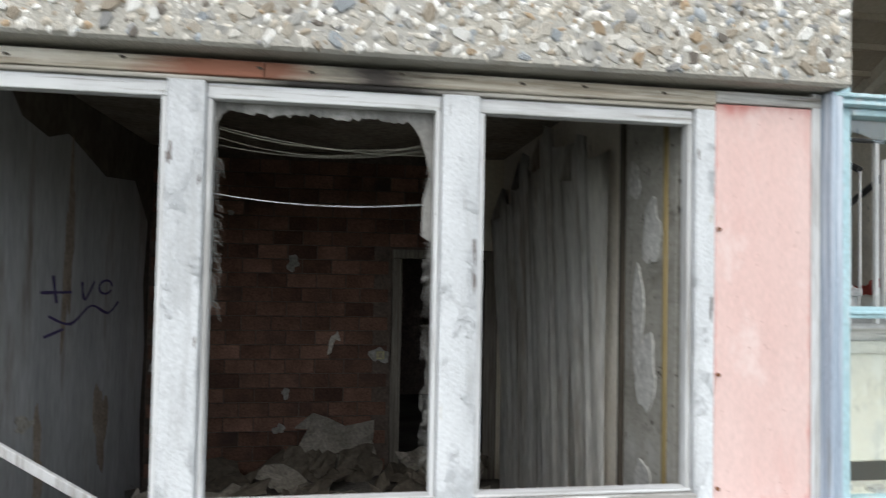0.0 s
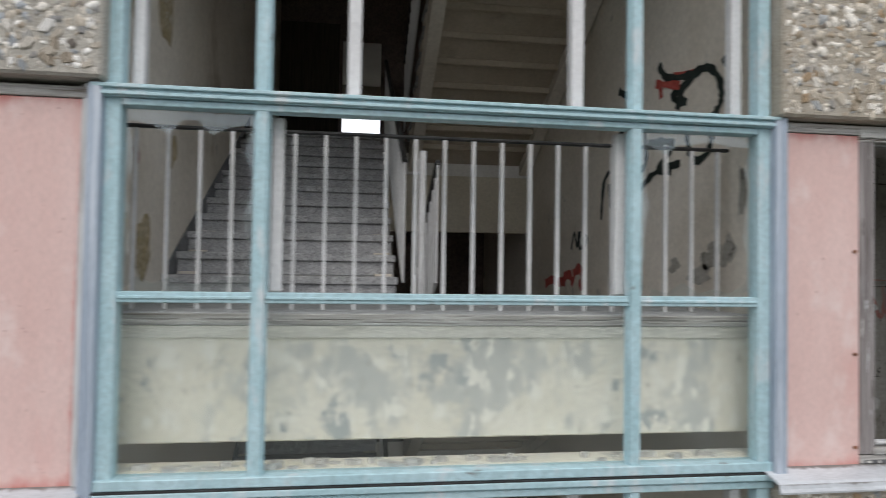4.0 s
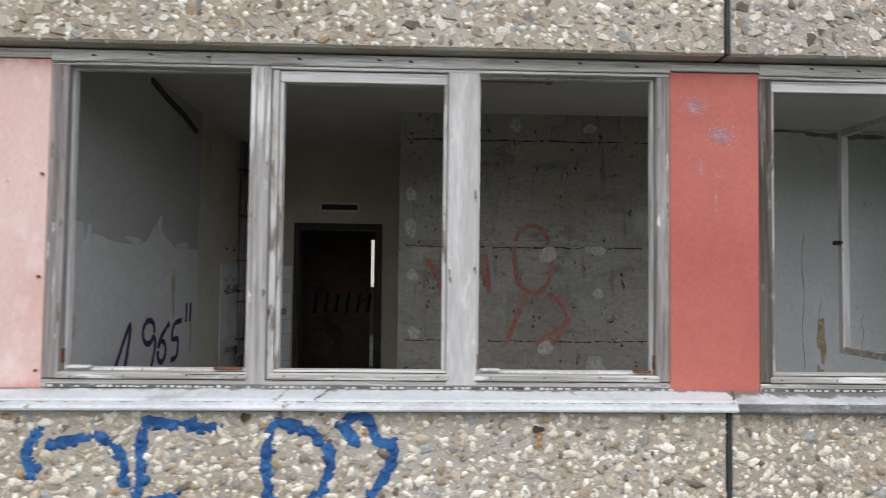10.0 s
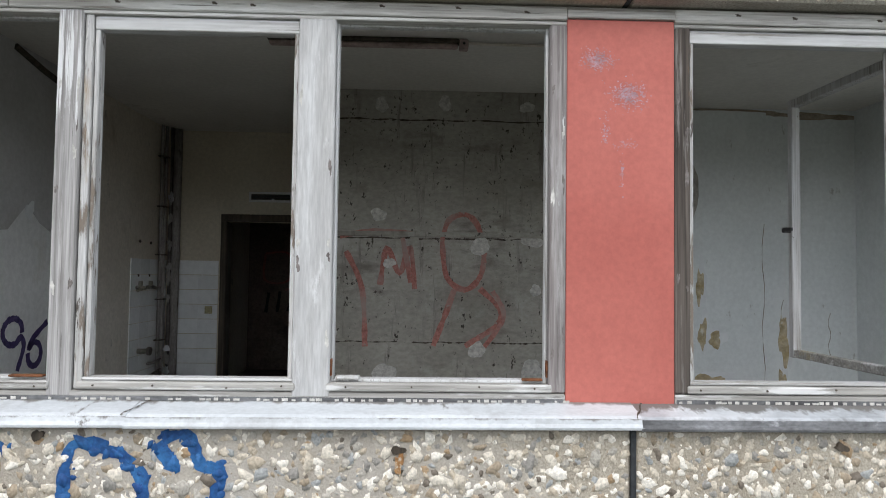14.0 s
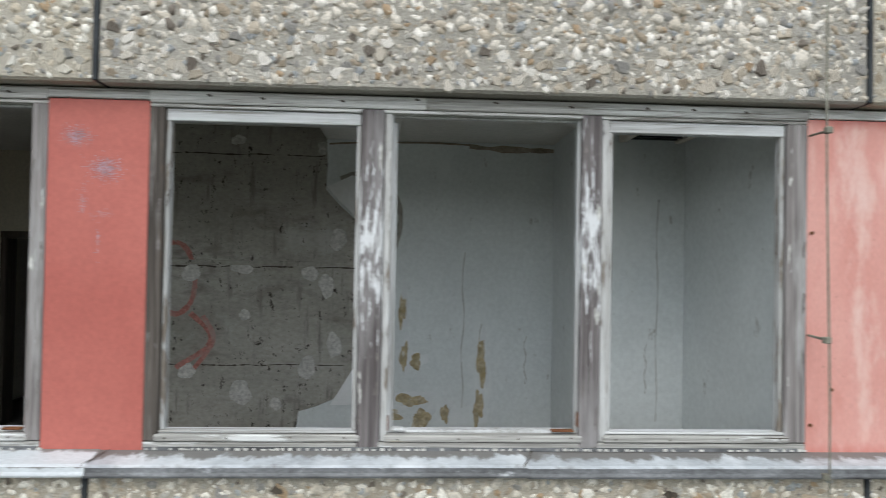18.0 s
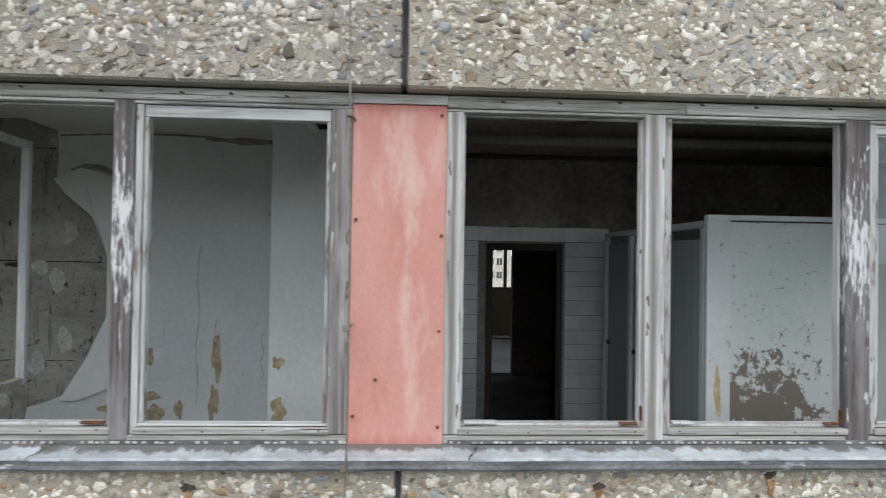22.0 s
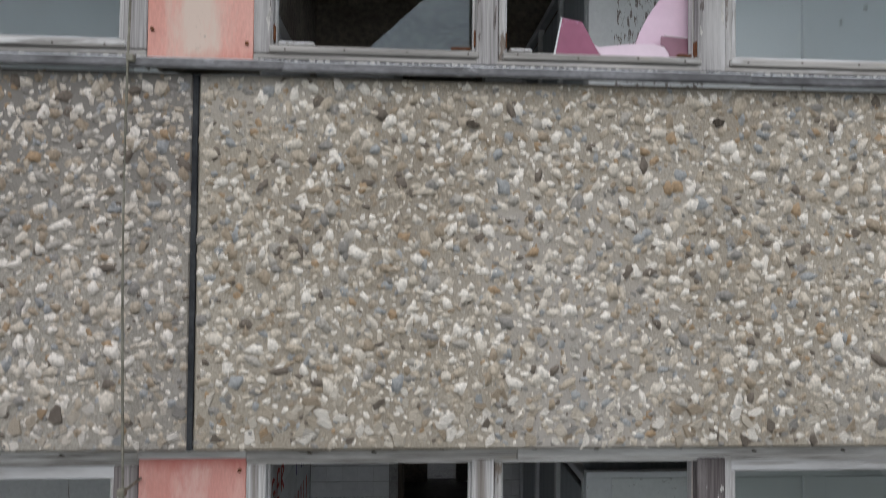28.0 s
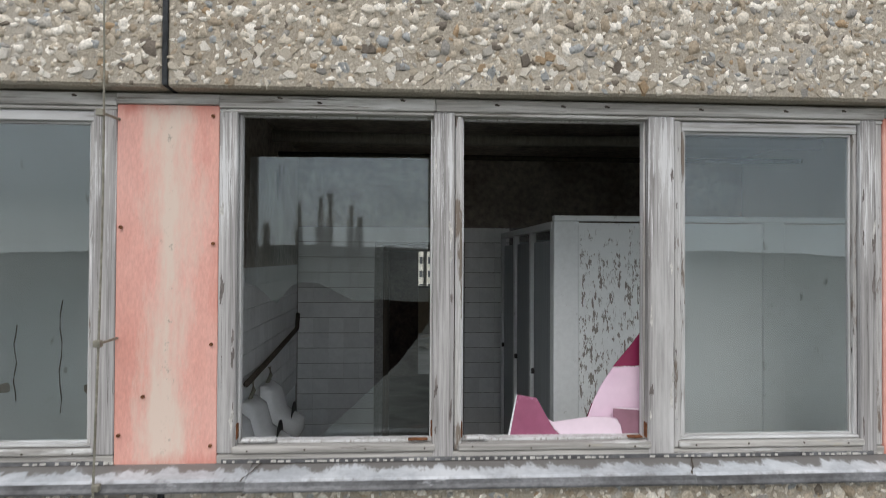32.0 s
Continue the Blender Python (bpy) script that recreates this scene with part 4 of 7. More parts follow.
# ---- floors, ceilings, walls ----
for k, dz in enumerate((-STOREY, 0, STOREY, 2 * STOREY)):
    solid(f"floor_{k + 1}", boxes((X_LEFT, 1.88, 0.15, Y_BACK, dz - 0.12, dz), (5.75, X_RIGHT, 0.15, Y_BACK, dz - 0.12, dz), (2.3, 5.52, 4.50, 7.2, dz - 0.12, dz), (1.88, 5.75, 7.2, Y_BACK, dz - 0.12, dz)), floor_m, "bare dirty floor strewn with debris", "floor")
for k, dz in enumerate((0, STOREY)):
    solid(f"floor_lino_{k + 1}", box(X_LEFT + 0.1, X_RIGHT - 0.1, 7.35, Y_BACK - 0.01, dz + 0.0, dz + 0.004), lino, "pale dusty lino floor of the far room", "floor")
for k, dz in enumerate((-STOREY, 0, STOREY)):
    solid(f"ceiling_{k + 1}", boxes((5.75, X_RIGHT, 0.15, Y_BACK, dz + 2.92, dz + 3.165), (2.3, 5.52, 4.50, 7.2, dz + 2.92, dz + 3.165), (1.88, 5.75, 7.2, Y_BACK, dz + 2.92, dz + 3.165)), ceiling_m, "grimy plastered ceiling", "ceiling")
    solid(f"ceiling_{k + 11}", box(X_LEFT, 1.88, 0.15, Y_BACK, dz + 2.865, dz + 3.165), ceiling_soot, "soot-blackened ceiling", "ceiling")
solid("ceiling_4", box(9.93, 12.62, 0.16, 2.40, 2.825, 2.918), ceiling_m, "pale lowered ceiling over the peeling room", "ceiling")
solid("roof", box(X_LEFT - 0.1, X_RIGHT + 0.1, -0.15, Y_BACK + 0.3, 9.0, 9.25), roof_m, "flat felt roof over the building", "roof")
solid("wall_top", boxes((X_LEFT, X_RIGHT, -0.06, 0.15, 7.4, 9.0)), concrete, "plain concrete wall below the roof", "wall")
solid("wall_west", box(X_LEFT - 0.2, X_LEFT, 0.0, Y_BACK, -4, 9.0), concrete, "end wall of the building", "wall")
solid("wall_east", box(X_RIGHT, X_RIGHT + 0.2, 0.0, Y_BACK, -4, 9.0), concrete, "end wall of the building", "wall")


def wall_with_door(name, axis_y, thick, x0, x1, z0, z1, doors, mat, label):
    rows, x = [], x0
    for a, b, h in doors:
        rows += [(x, a, axis_y, axis_y + thick, z0, z1), (a, b, axis_y, axis_y + thick, z0 + h, z1)]
        x = b
    rows.append((x, x1, axis_y, axis_y + thick, z0, z1))
    return solid(name, boxes(*rows), mat, label, "wall")


for k, dz in enumerate((0, STOREY)):
    s = "" if not k else "_upper"
    zc = dz + 2.92
    wall_with_door("wall_room_zero_back" + s, 3.35, 0.16, X_LEFT, 1.88, dz, zc, [(0.975, 1.72, 1.95)], mortar, "sooty brick wall with a doorway")
    solid("wall_room_zero_left" + s, box(-1.30, -1.15, 0.15, 3.35, dz, zc), soot_paper, "wall with stained peeling wallpaper", "wall")
    wall_with_door("wall_room_one_back" + s, 4.05, 0.14, 5.75, 12.62, dz, zc, [(6.37, 7.21, 1.985)], wall_yellow, "yellowed plaster wall with a doorway")
    solid("wall_bare_concrete" + s, box(7.54, 12.05, 2.40, 2.55, dz, zc), wall_bare, "bare concrete partition wall with filler patches", "wall")
    solid("wall_bare_side" + s, box(7.54, 7.70, 2.55, 4.05, dz, zc), wall_bare, "short return wall beside the doorway", "wall")
    solid("wall_pier" + s, box(11.845, 12.62, 1.55, 4.05, dz, zc, 0.004), wall_blue, "grey-blue painted pier", "wall")
    solid("wall_room_two_right" + s, box(12.62, 12.76, 0.15, 4.19, dz, zc), wall_blue, "grey-blue painted partition wall", "wall")
    wall_with_door("wall_room_three_back" + s, 3.50, 0.12, 12.76, X_RIGHT, dz, zc, [(13.68, 14.335, 1.925)], grout, "washroom wall with a doorway")
    solid("wall_room_three_right" + s, box(17.3, 17.45, 0.15, 3.50, dz, zc), wall_cream, "washroom end wall", "wall")
    wall_with_door("wall_corridor" + s, 7.20, 0.14, X_LEFT, X_RIGHT, dz, zc, [(3.25, 3.85, 2.1), (6.90, 7.75, 2.05), (14.05, 14.50 if k == 0 else 14.85, 2.05)], corridor_m, "dark brown dim corridor wall with doorways")
    solid("wall_far" + s, boxes((X_LEFT, X_RIGHT, Y_BACK, Y_BACK + 0.2, dz, dz + 1.12), (X_LEFT, X_RIGHT, Y_BACK, Y_BACK + 0.2, dz + 2.55, dz + 3.2), *[(x, x + 0.5, Y_BACK, Y_BACK + 0.2, dz + 1.12, dz + 2.55) for x in (-4.6, -1.3, 2.3, 5.0, 9.4, 12.4, 16.0, 19.4)]), wall_yellow, "far outer wall with a row of window openings", "wall")
    w = thing(f"window_{11 + k}", (8, Y_BACK, dz + 1.1), "row of far windows with pale timber frames", "window", kind="structure")
    for x in (-4.1, -2.7, -0.8, 0.7, 2.2, 2.9, 4.9, 5.55, 6.9, 7.9, 9.3, 9.95, 11.3, 12.3, 12.95, 14.3, 15.2, 15.95, 17.0, 19.3):
        part("far_mullion", box(x, x + 0.08, Y_BACK + 0.05, Y_BACK + 0.12, dz + 1.12, dz + 2.55), pale_frame, w)
    part("far_sill", box(X_LEFT, X_RIGHT, Y_BACK - 0.08, Y_BACK + 0.04, dz + 1.12, dz + 1.17, 0.004), pale_frame, w)
solid("wall_stair_left", box(1.88, 2.30, 0.15, 7.20, -4, 9.0), wall_cream, "stained cream stairwell wall", "wall")
solid("wall_stair_right", box(5.52, 5.75, 0.15, 7.20, -4, 9.0), wall_cream, "stained cream stairwell wall with graffiti", "wall")

# ---- ground and distance ----
bm = bmesh.new()
bmesh.ops.create_grid(bm, x_segments=2, y_segments=2, size=4000)
for v in bm.verts:
    v.co.z = -4.0
solid("ground", bm, ground_m, "flat grassy ground round the building", "ground")


# ---- shapes used in several rooms ----
def ragged(rng, ca, cb, ra, rb, n=22, rough=0.28):
    """An uneven blob outline round (ca, cb)."""
    ph = [rng.uniform(0, 6.28) for _ in range(4)]
    out = []
    for i in range(n):
        a = 2 * math.pi * i / n
        r = 1 + rough * (0.5 * math.sin(2 * a + ph[0]) + 0.4 * math.sin(3 * a + ph[1]) + 0.35 * math.sin(5 * a + ph[2])) + rng.uniform(-0.5, 0.5) * rough * 0.6
        out.append((ca + ra * r * math.cos(a), cb + rb * r * math.sin(a)))
    return out


def patch(name, axis, at, ca, cb, ra, rb, mat, parent, seed, thick=-0.004, label="", rough=0.28, n=22):
    return part(name, slab_from_outline(ragged(random.Random(seed), ca, cb, ra, rb, n, rough), axis, at, thick), mat, parent, label)


def stroke(bm, pts, width, place, seed=0, wobble=0.25, lift=0.003):
    """A painted stroke along smooth (a, b) points; place maps (a, b, lift) to the world."""
    rng = random.Random(seed)
    fine = []
    for i in range(len(pts) - 1):
        p0, p1, p2, p3 = (pts[max(i - 1, 0)], pts[i], pts[i + 1], pts[min(i + 2, len(pts) - 1)])
        for k in range(6):
            t = k / 6
            fine.append(tuple(0.5 * (2 * b + (c - a) * t + (2 * a - 5 * b + 4 * c - d) * t * t + (3 * b - a - 3 * c + d) * t ** 3) for a, b, c, d in zip(p0, p1, p2, p3)))
    fine.append(pts[-1])
    left, right = [], []
    for i, (a, b) in enumerate(fine):
        a0, b0 = fine[max(i - 1, 0)]
        a1, b1 = fine[min(i + 1, len(fine) - 1)]
        d = math.hypot(a1 - a0, b1 - b0) or 1
        w = width / 2 * (1 + rng.uniform(-wobble, wobble))
        nx, ny = -(b1 - b0) / d * w, (a1 - a0) / d * w
        left.append(bm.verts.new(place(a + nx, b + ny, lift)))
        right.append(bm.verts.new(place(a - nx, b - ny, lift)))
    for i in range(len(fine) - 1):
        bm.faces.new((left[i], left[i + 1], right[i + 1], right[i]))


def graffiti(name, strokes, width, place, mat, label, wobble=0.25, lift=0.003):
    g = thing(name, place(*strokes[0][0], 0.0), label, "graffiti")
    for k, s in enumerate(strokes):
        bm = bmesh.new()
        stroke(bm, s, width, place, k, wobble, lift + 0.0004 * k)
        part("paint_stroke", bm, mat, g)
    return g


def arc(ca, cb, ra, rb, a0, a1, n=8):
    return [(ca + ra * math.cos(radians(a0 + (a1 - a0) * i / n)), cb + rb * math.sin(radians(a0 + (a1 - a0) * i / n))) for i in range(n + 1)]


def crumpled(rng, size, bends=5, amp=0.06):
    """A crumpled sheet lying in x and y round the origin."""
    bm = bmesh.new()
    bmesh.ops.create_grid(bm, x_segments=bends, y_segments=bends, size=size / 2)
    for v in bm.verts:
        v.co.x *= rng.uniform(0.8, 1.2)
        v.co.y *= rng.uniform(0.55, 1.0)
        v.co.z = rng.uniform(0, amp)
    bmesh.ops.solidify(bm, geom=bm.faces[:], thickness=0.003)
    return bm


scuffed = [o for o in bpy.data.objects if o.name.startswith("infill_panel") and o.location.z < 2 and 9.0 < o.location.x < 9.4][0]
rng = random.Random(300)
for i, (x, z, rx, rz, n) in enumerate(RED_SCUFFS):
    bm = bmesh.new()
    for q in range(n):
        cx, cz, r = x + rx * rng.gauss(0, 0.42), z + rz * rng.gauss(0, 0.42), rng.uniform(0.001, 0.003)
        f = [bm.verts.new((cx + r * 1.6 * math.cos(k * 1.257 + q), -0.0085 - 0.00002 * (q % 40), cz + r * rng.uniform(0.5, 1.2) * math.sin(k * 1.257 + q))) for k in range(5)]
        bm.faces.new(f)
    tagged(part("scuff", bm, scuff_m, scuffed), "bluish grey scuff of rubbed paint", kind="stuff")

# ---- stairwell window of pale blue steel ----
sw = thing("window_20", (3.93, 0, -4), "tall pale blue steel stairwell window, upper panes broken", "window", kind="structure")
for a, b in ((2.440, 2.505), (5.375, 5.437)):
    part("jamb", box(a, b, -0.03, 0.05, -4, 8.9, 0.004), steel_blue, sw)
for a, b in ((3.045, 3.105), (4.735, 4.795)):
    m = part("mullion", box(a + 0.004, b - 0.004, -0.032, 0.03, -4, 8.9, 0.004), steel_blue, sw)
    part("bead", box(a - 0.005, b + 0.005, -0.01, 0.02, -4, 8.9, 0.003), steel_blue, m)
POSTS_X = (3.132, 4.732)
PANES_X = [(2.517, 3.033), (3.117, 4.723), (4.807, 5.363)]
for dz in (-STOREY, 0, STOREY):
    part("transom", boxes((2.40, 5.47, -0.055, 0.05, 2.552 + dz, 2.602 + dz), (2.40, 5.47, -0.072, -0.0555, 2.585 + dz, 2.602 + dz), (2.40, 5.47, -0.066, -0.0555, 2.556 + dz, 2.572 + dz), (2.508, 5.372, -0.034, 0.045, 2.522 + dz, 2.550 + dz), bev=0.003), steel_blue, sw)
    part("bottom_rail", boxes((2.42, 5.45, -0.045, 0.05, 0.930 + dz, 0.974 + dz), (2.42, 5.45, -0.060, 0.04, 0.893 + dz, 0.922 + dz), (2.42, 5.45, -0.040, 0.04, 0.852 + dz, 0.886 + dz), bev=0.004), steel_blue, sw)
    part("drip_edge", box(2.42, 5.45, -0.058, -0.02, 0.923 + dz, 0.929 + dz), rail_black, sw)
    for k, (a, b) in enumerate(PANES_X):
        part("middle_rail", boxes((a - 0.014, b + 0.014, -0.022, 0.04, 1.700 + dz, 1.746 + dz), (a - 0.01, b + 0.01, -0.03, -0.0225, 1.716 + dz, 1.730 + dz), bev=0.003), steel_blue, sw)
        part("pane", box(a, b, 0.012, 0.016, 0.974 + dz, 1.70 + dz), glass_dirty, sw, "dirty window glass").visible_shadow = False
    for a, b, seed in ((2.50, 3.045, 3), (4.80, 5.375, 8)):
        rng = random.Random(seed)
        n = 9
        pts = [(a + (b - a) * i / n, 2.50 + dz - rng.choice((0.02, 0.035, 0.05, 0.085))) for i in range(n + 1)]
        part("shard", slab_from_outline([(a, 2.52 + dz)] + pts + [(b, 2.52 + dz)], "y", 0.012, 0.004), glass_dirty, sw, "jagged glass remaining in the frame").visible_shadow = False
        for side in (a, b):
            q = [(side, 1.75 + dz)]
            for i in range(9):
                q.append((side + (1 if side == a else -1) * rng.uniform(0.008, 0.05), 1.78 + dz + i * 0.08))
            q.append((side, 2.5 + dz))
            part("shard", slab_from_outline(q, "y", 0.013, 0.004), glass_dirty, sw).visible_shadow = False
        low = [(a + 0.06, 1.745 + dz)] + [(a + 0.06 + i * (b - a - 0.1) / 6, 1.75 + dz + rng.choice((0.01, 0.03, 0.06))) for i in range(7)] + [(b - 0.04, 1.745 + dz)]
        part("shard", slab_from_outline(low, "y", 0.014, 0.004), glass_dirty, sw).visible_shadow = False
    for x in POSTS_X:
        part("inner_post", box(x - 0.026, x + 0.026, 0.07, 0.13, 1.747 + dz, 2.52 + dz, 0.005), rail_white, sw, "chipped white timber post")
    for x in (3.462, 4.512):
        part("inner_post", box(x - 0.03, x + 0.03, 0.07, 0.14, 2.604 + dz, 4.14 + dz, 0.006), rail_white, sw, "chipped white timber post")
    for a, b in ((2.515, 2.565), (5.29, 5.345)):
        part("inner_post", box(a, b, 0.06, 0.12, 2.604 + dz, 4.14 + dz, 0.006), rail_white, sw)
    part("inner_rail", box(3.1, 4.74, 0.06, 0.14, 2.585 + dz, 2.612 + dz, 0.004), yellow_pipe, sw, "ochre painted inner rail")
for n, (a, b, y0) in enumerate(((2.386, 2.440, -0.07), (5.437, 5.502, -0.07))):
    solid(f"trim_cover_{n + 1}", boxes((a, b, y0, 0.05, 0.90, 2.604), (a, b, y0, 0.05, 0.90 + STOREY, 2.604 + STOREY), bev=0.006), steel_grey, "grey-blue metal cover strip beside the stairwell window", "cover strip")

# debris on the bottom rail of the stairwell window
rng = random.Random(5)
for i in range(46):
    x, y = rng.uniform(2.56, 5.30), rng.uniform(0.055, 0.13)
    s = rng.uniform(0.012, 0.04)
    ob = solid("plaster_crumb", slab_from_outline(ragged(rng, x, y, s, s * 0.6, 9), "z", 0.9745, rng.uniform(0.008, 0.03)), plaster_white, "crumb of fallen plaster on the stairwell ledge", "debris", "", "crumbs on the stairwell ledge")
solid("stair_ledge", box(2.30, 5.52, 0.05, 0.20, 0.90, 0.974), plaster_cream, "plaster ledge behind the stairwell window", "ledge")

# ---- landings, flights and railings ----
L_TOP, RISE, GO = 1.645, 0.1495, 0.285


def landing(n, dz):
    st = solid(f"landing_{n}", box(2.30, 5.52, 0.22, 1.36, L_TOP - 0.16 + dz, L_TOP + dz, 0.004), terrazzo, "terrazzo half landing of the staircase", "landing")
    e = part("edge_beam", box(2.30, 5.52, 0.20, 0.36, 1.055 + dz, 1.585 + dz, 0.008), plaster_cream, st, "stained cream plaster beam")
    part("ledge_board", boxes((2.30, 5.52, 0.185, 0.37, 1.587 + dz, 1.612 + dz), (2.30, 5.52, 0.20, 0.36, 1.614 + dz, 1.64 + dz), bev=0.004), wood_along, st, "weathered grey ledge board")
    part("plaster_lip", box(2.30, 5.52, 0.190, 0.1995, 1.530 + dz, 1.586 + dz, 0.002), plaster_lip_m, st, "pale cream strip under the ledge, torn along its foot")
    for i in range(7):
        patch("plaster_flake", "z", 1.612 + dz, 2.75 + i * 0.41, 0.205, 0.07, 0.015, plaster_white, st, 40 + i, 0.006)


def flight(n, z0, z1, x0, x1, up_away, label):
    """Eleven steps between two levels; up_away: it climbs away from the facade."""
    st = thing(f"staircase_{n}", ((x0 + x1) / 2, 1.36, z0), label, "staircase", kind="structure")
    for i in range(11):
        y = 1.36 + GO * i
        top = z0 + RISE * (i + 1) if up_away else z1 - RISE * i
        riser_y = y if up_away else y + GO
        part("step", boxes((x0, x1, y - 0.03, y + GO + 0.005, top - 0.05, top), (x0 + 0.01, x1 - 0.01, riser_y - 0.005, riser_y + 0.02, top - RISE + 0.001, top - 0.0505), bev=0.005), terrazzo, st)
        part("soffit", boxes((x0 + 0.012, x1 - 0.012, y + 0.025, y + GO - 0.004, top - 0.082, top - 0.051), (x0 + 0.012, x1 - 0.012, y + 0.02, y + 0.07, top - 0.15, top - 0.083)), wall_cream, st)
    lo, hi = (z0, z1) if up_away else (z1, z0)
    dn = 0.10 if up_away else 0.20
    part("soffit_slab", slab_from_outline([(1.40, lo - dn), (1.36 + GO * 11, hi - dn), (1.36 + GO * 11, hi - dn - 0.03), (1.40, lo - dn - 0.03)], "x", x0 + 0.141, x1 - x0 - 0.282), soffit_cream_dim, st, "cream painted underside, darkened for the dim light there")
    for i in range(1, 11):
        y, z = 1.40 + (GO * 11 - 0.04) * i / 11, lo + (hi - lo) * i / 11 - dn - 0.03
        part("rib", box(x0 + 0.142, x1 - 0.142, y - 0.03, y + 0.03, z - 0.045, z + 0.012, 0.006), soffit_cream_dim, st)
    for x in (x0 + 0.02, x1 - 0.14):
        pts = [(1.36, lo + 0.02), (1.36 + GO * 11, hi + 0.02), (1.36 + GO * 11, hi - 0.24), (1.36, lo - 0.24)]
        if not up_away:
            pts = [(1.36, z1 - 0.06), (1.36 + GO * 11, z0 - 0.06), (1.36 + GO * 11, z0 - 0.34), (1.36, z1 - 0.34)]
        part("stringer", slab_from_outline(pts, "x", x, 0.12), wall_cream, st)
    return st


def stair_railing(x, a, b, label):
    """Sloping railing from a to b, both (y, z) on the steps."""
    r = thing("stair_railing", (x, a[0], a[1]), label, "railing", "railings of the staircase")
    part("handrail", tube([(x, a[0], a[1] + 0.92), (x, (a[0] + b[0]) / 2, (a[1] + b[1]) / 2 + 0.92), (x, b[0], b[1] + 0.92)], 0.022), rail_black, r, "black plastic handrail")
    part("bottom_bar", tube([(x, a[0], a[1] + 0.12), (x, b[0], b[1] + 0.12)], 0.010), rail_white, r)
    n = int(abs(b[0] - a[0]) / 0.125)
    for i in range(n + 1):
        y, z = a[0] + (b[0] - a[0]) * i / n, a[1] + (b[1] - a[1]) * i / n
        part("baluster", rod((x, y, z + 0.12), (x, y, z + 0.91), 0.008, 6), rail_white, r)


def landing_railing(dz):
    r = thing("landing_railing", (3.9, 0.42, L_TOP + dz), "white steel bar railing on the half landing", "railing", "railings of the staircase")
    part("handrail", box(2.33, 5.50, 0.405, 0.435, 2.518 + dz, 2.536 + dz, 0.006), rail_black, r, "black handrail")
    part("bottom_bar", box(2.33, 5.50, 0.41, 0.43, 1.70 + dz, 1.72 + dz), rail_white, r)
    x = 2.424
    while x < 5.46:
        part("baluster", box(x - 0.009, x + 0.009, 0.41, 0.43, L_TOP + dz, 2.518 + dz), rail_white, r)
        x += 0.1505



for n, dz in enumerate((-STOREY, 0, STOREY)):
    landing(n + 1, dz)
    landing_railing(dz)
    flight(2 * n + 1, L_TOP + dz, STOREY + dz, 2.30, 3.76, True, "terrazzo flight climbing to the upper floor")
    flight(2 * n + 2, dz, L_TOP + dz, 4.06, 5.52, False, "terrazzo flight leading down from the landing")
    stair_railing(3.80, (1.40, L_TOP + dz), (4.5, STOREY + dz), "white bar railing with black handrail along a flight")
    stair_railing(4.02, (1.40, L_TOP + dz), (4.5, dz), "white bar railing with black handrail along a flight")
solid("newel_post", rod((3.91, 1.32, 1.0), (3.91, 1.32, 2.62), 0.025), rail_white, "white steel newel post at the landing", "post", "thing")

for n, dz in enumerate((-STOREY, 0, STOREY)):
    solid(f"wall_stair_beam_{n + 1}", box(3.86, 5.518, 4.52, 4.66, 2.27 + dz, 3.165 + dz, 0.004), wall_yellow, "dim yellowed wall over the opening to the stair hall", "wall")
    solid(f"skirting_{n + 1}", slab_from_outline([(1.37, L_TOP + dz), (1.37, L_TOP + 0.17 + dz), (1.45, L_TOP + 0.22 + dz), (4.50, STOREY + 0.20 + dz), (4.50, STOREY + 0.0 + dz)], "x", 2.3005, 0.008), skirt_grey, "dark grey painted skirting rising beside the steps", "skirting")
wall_sr = lambda a, b, l: (5.52 - l, a, b)
graffiti("graffiti", [[(1.95, 3.27), (1.81, 3.20), (1.67, 3.17)],
    [(1.28, 3.27), (1.15, 3.14), (0.82, 3.06), (1.09, 3.00), (0.90, 2.92)],
    [(1.75, 2.99), (1.93, 2.90), (1.96, 2.69), (1.66, 2.57), (1.47, 2.63), (1.48, 2.88), (1.35, 2.87)],
    [(0.98, 2.55), (1.35, 2.53), (1.64, 2.40), (1.83, 2.27), (2.06, 2.31), (2.12, 2.56)],
    [(2.12, 2.66), (2.24, 2.57), (2.29, 2.28)],
    [(1.02, 2.90), (0.93, 3.04), (0.68, 3.07), (0.54, 2.96), (0.52, 2.83), (0.61, 2.76)],
    [(0.49, 3.08), (0.42, 2.94)],
    [(0.38, 3.04), (0.41, 2.96)],
    [(0.91, 2.77), (0.86, 2.60), (0.77, 2.53), (0.65, 2.57), (0.61, 2.65)],
    [(1.43, 2.76), (1.07, 2.69), (1.27, 2.56), (1.09, 2.51)]], 0.055, wall_sr, paint_black, "bold black tag sprayed on the stairwell wall", 0.35)
graffiti("graffiti", [[(1.08, 3.13), (0.83, 3.08)], [(1.26, 3.14), (1.24, 3.03)], [(1.32, 3.15), (0.99, 3.05)]], 0.05, wall_sr, paint_scarlet, "small red strokes in the black tag")
graffiti("graffiti", [[(3.85, 1.70), (3.63, 1.75), (3.40, 1.73), (3.20, 1.75)], [(3.24, 1.78), (3.07, 1.81), (2.97, 1.72)], [(2.97, 1.81), (2.81, 1.87), (2.72, 1.79), (2.80, 1.69)]], 0.09, wall_sr, paint_scarlet, "red scrawl low on the stairwell wall")
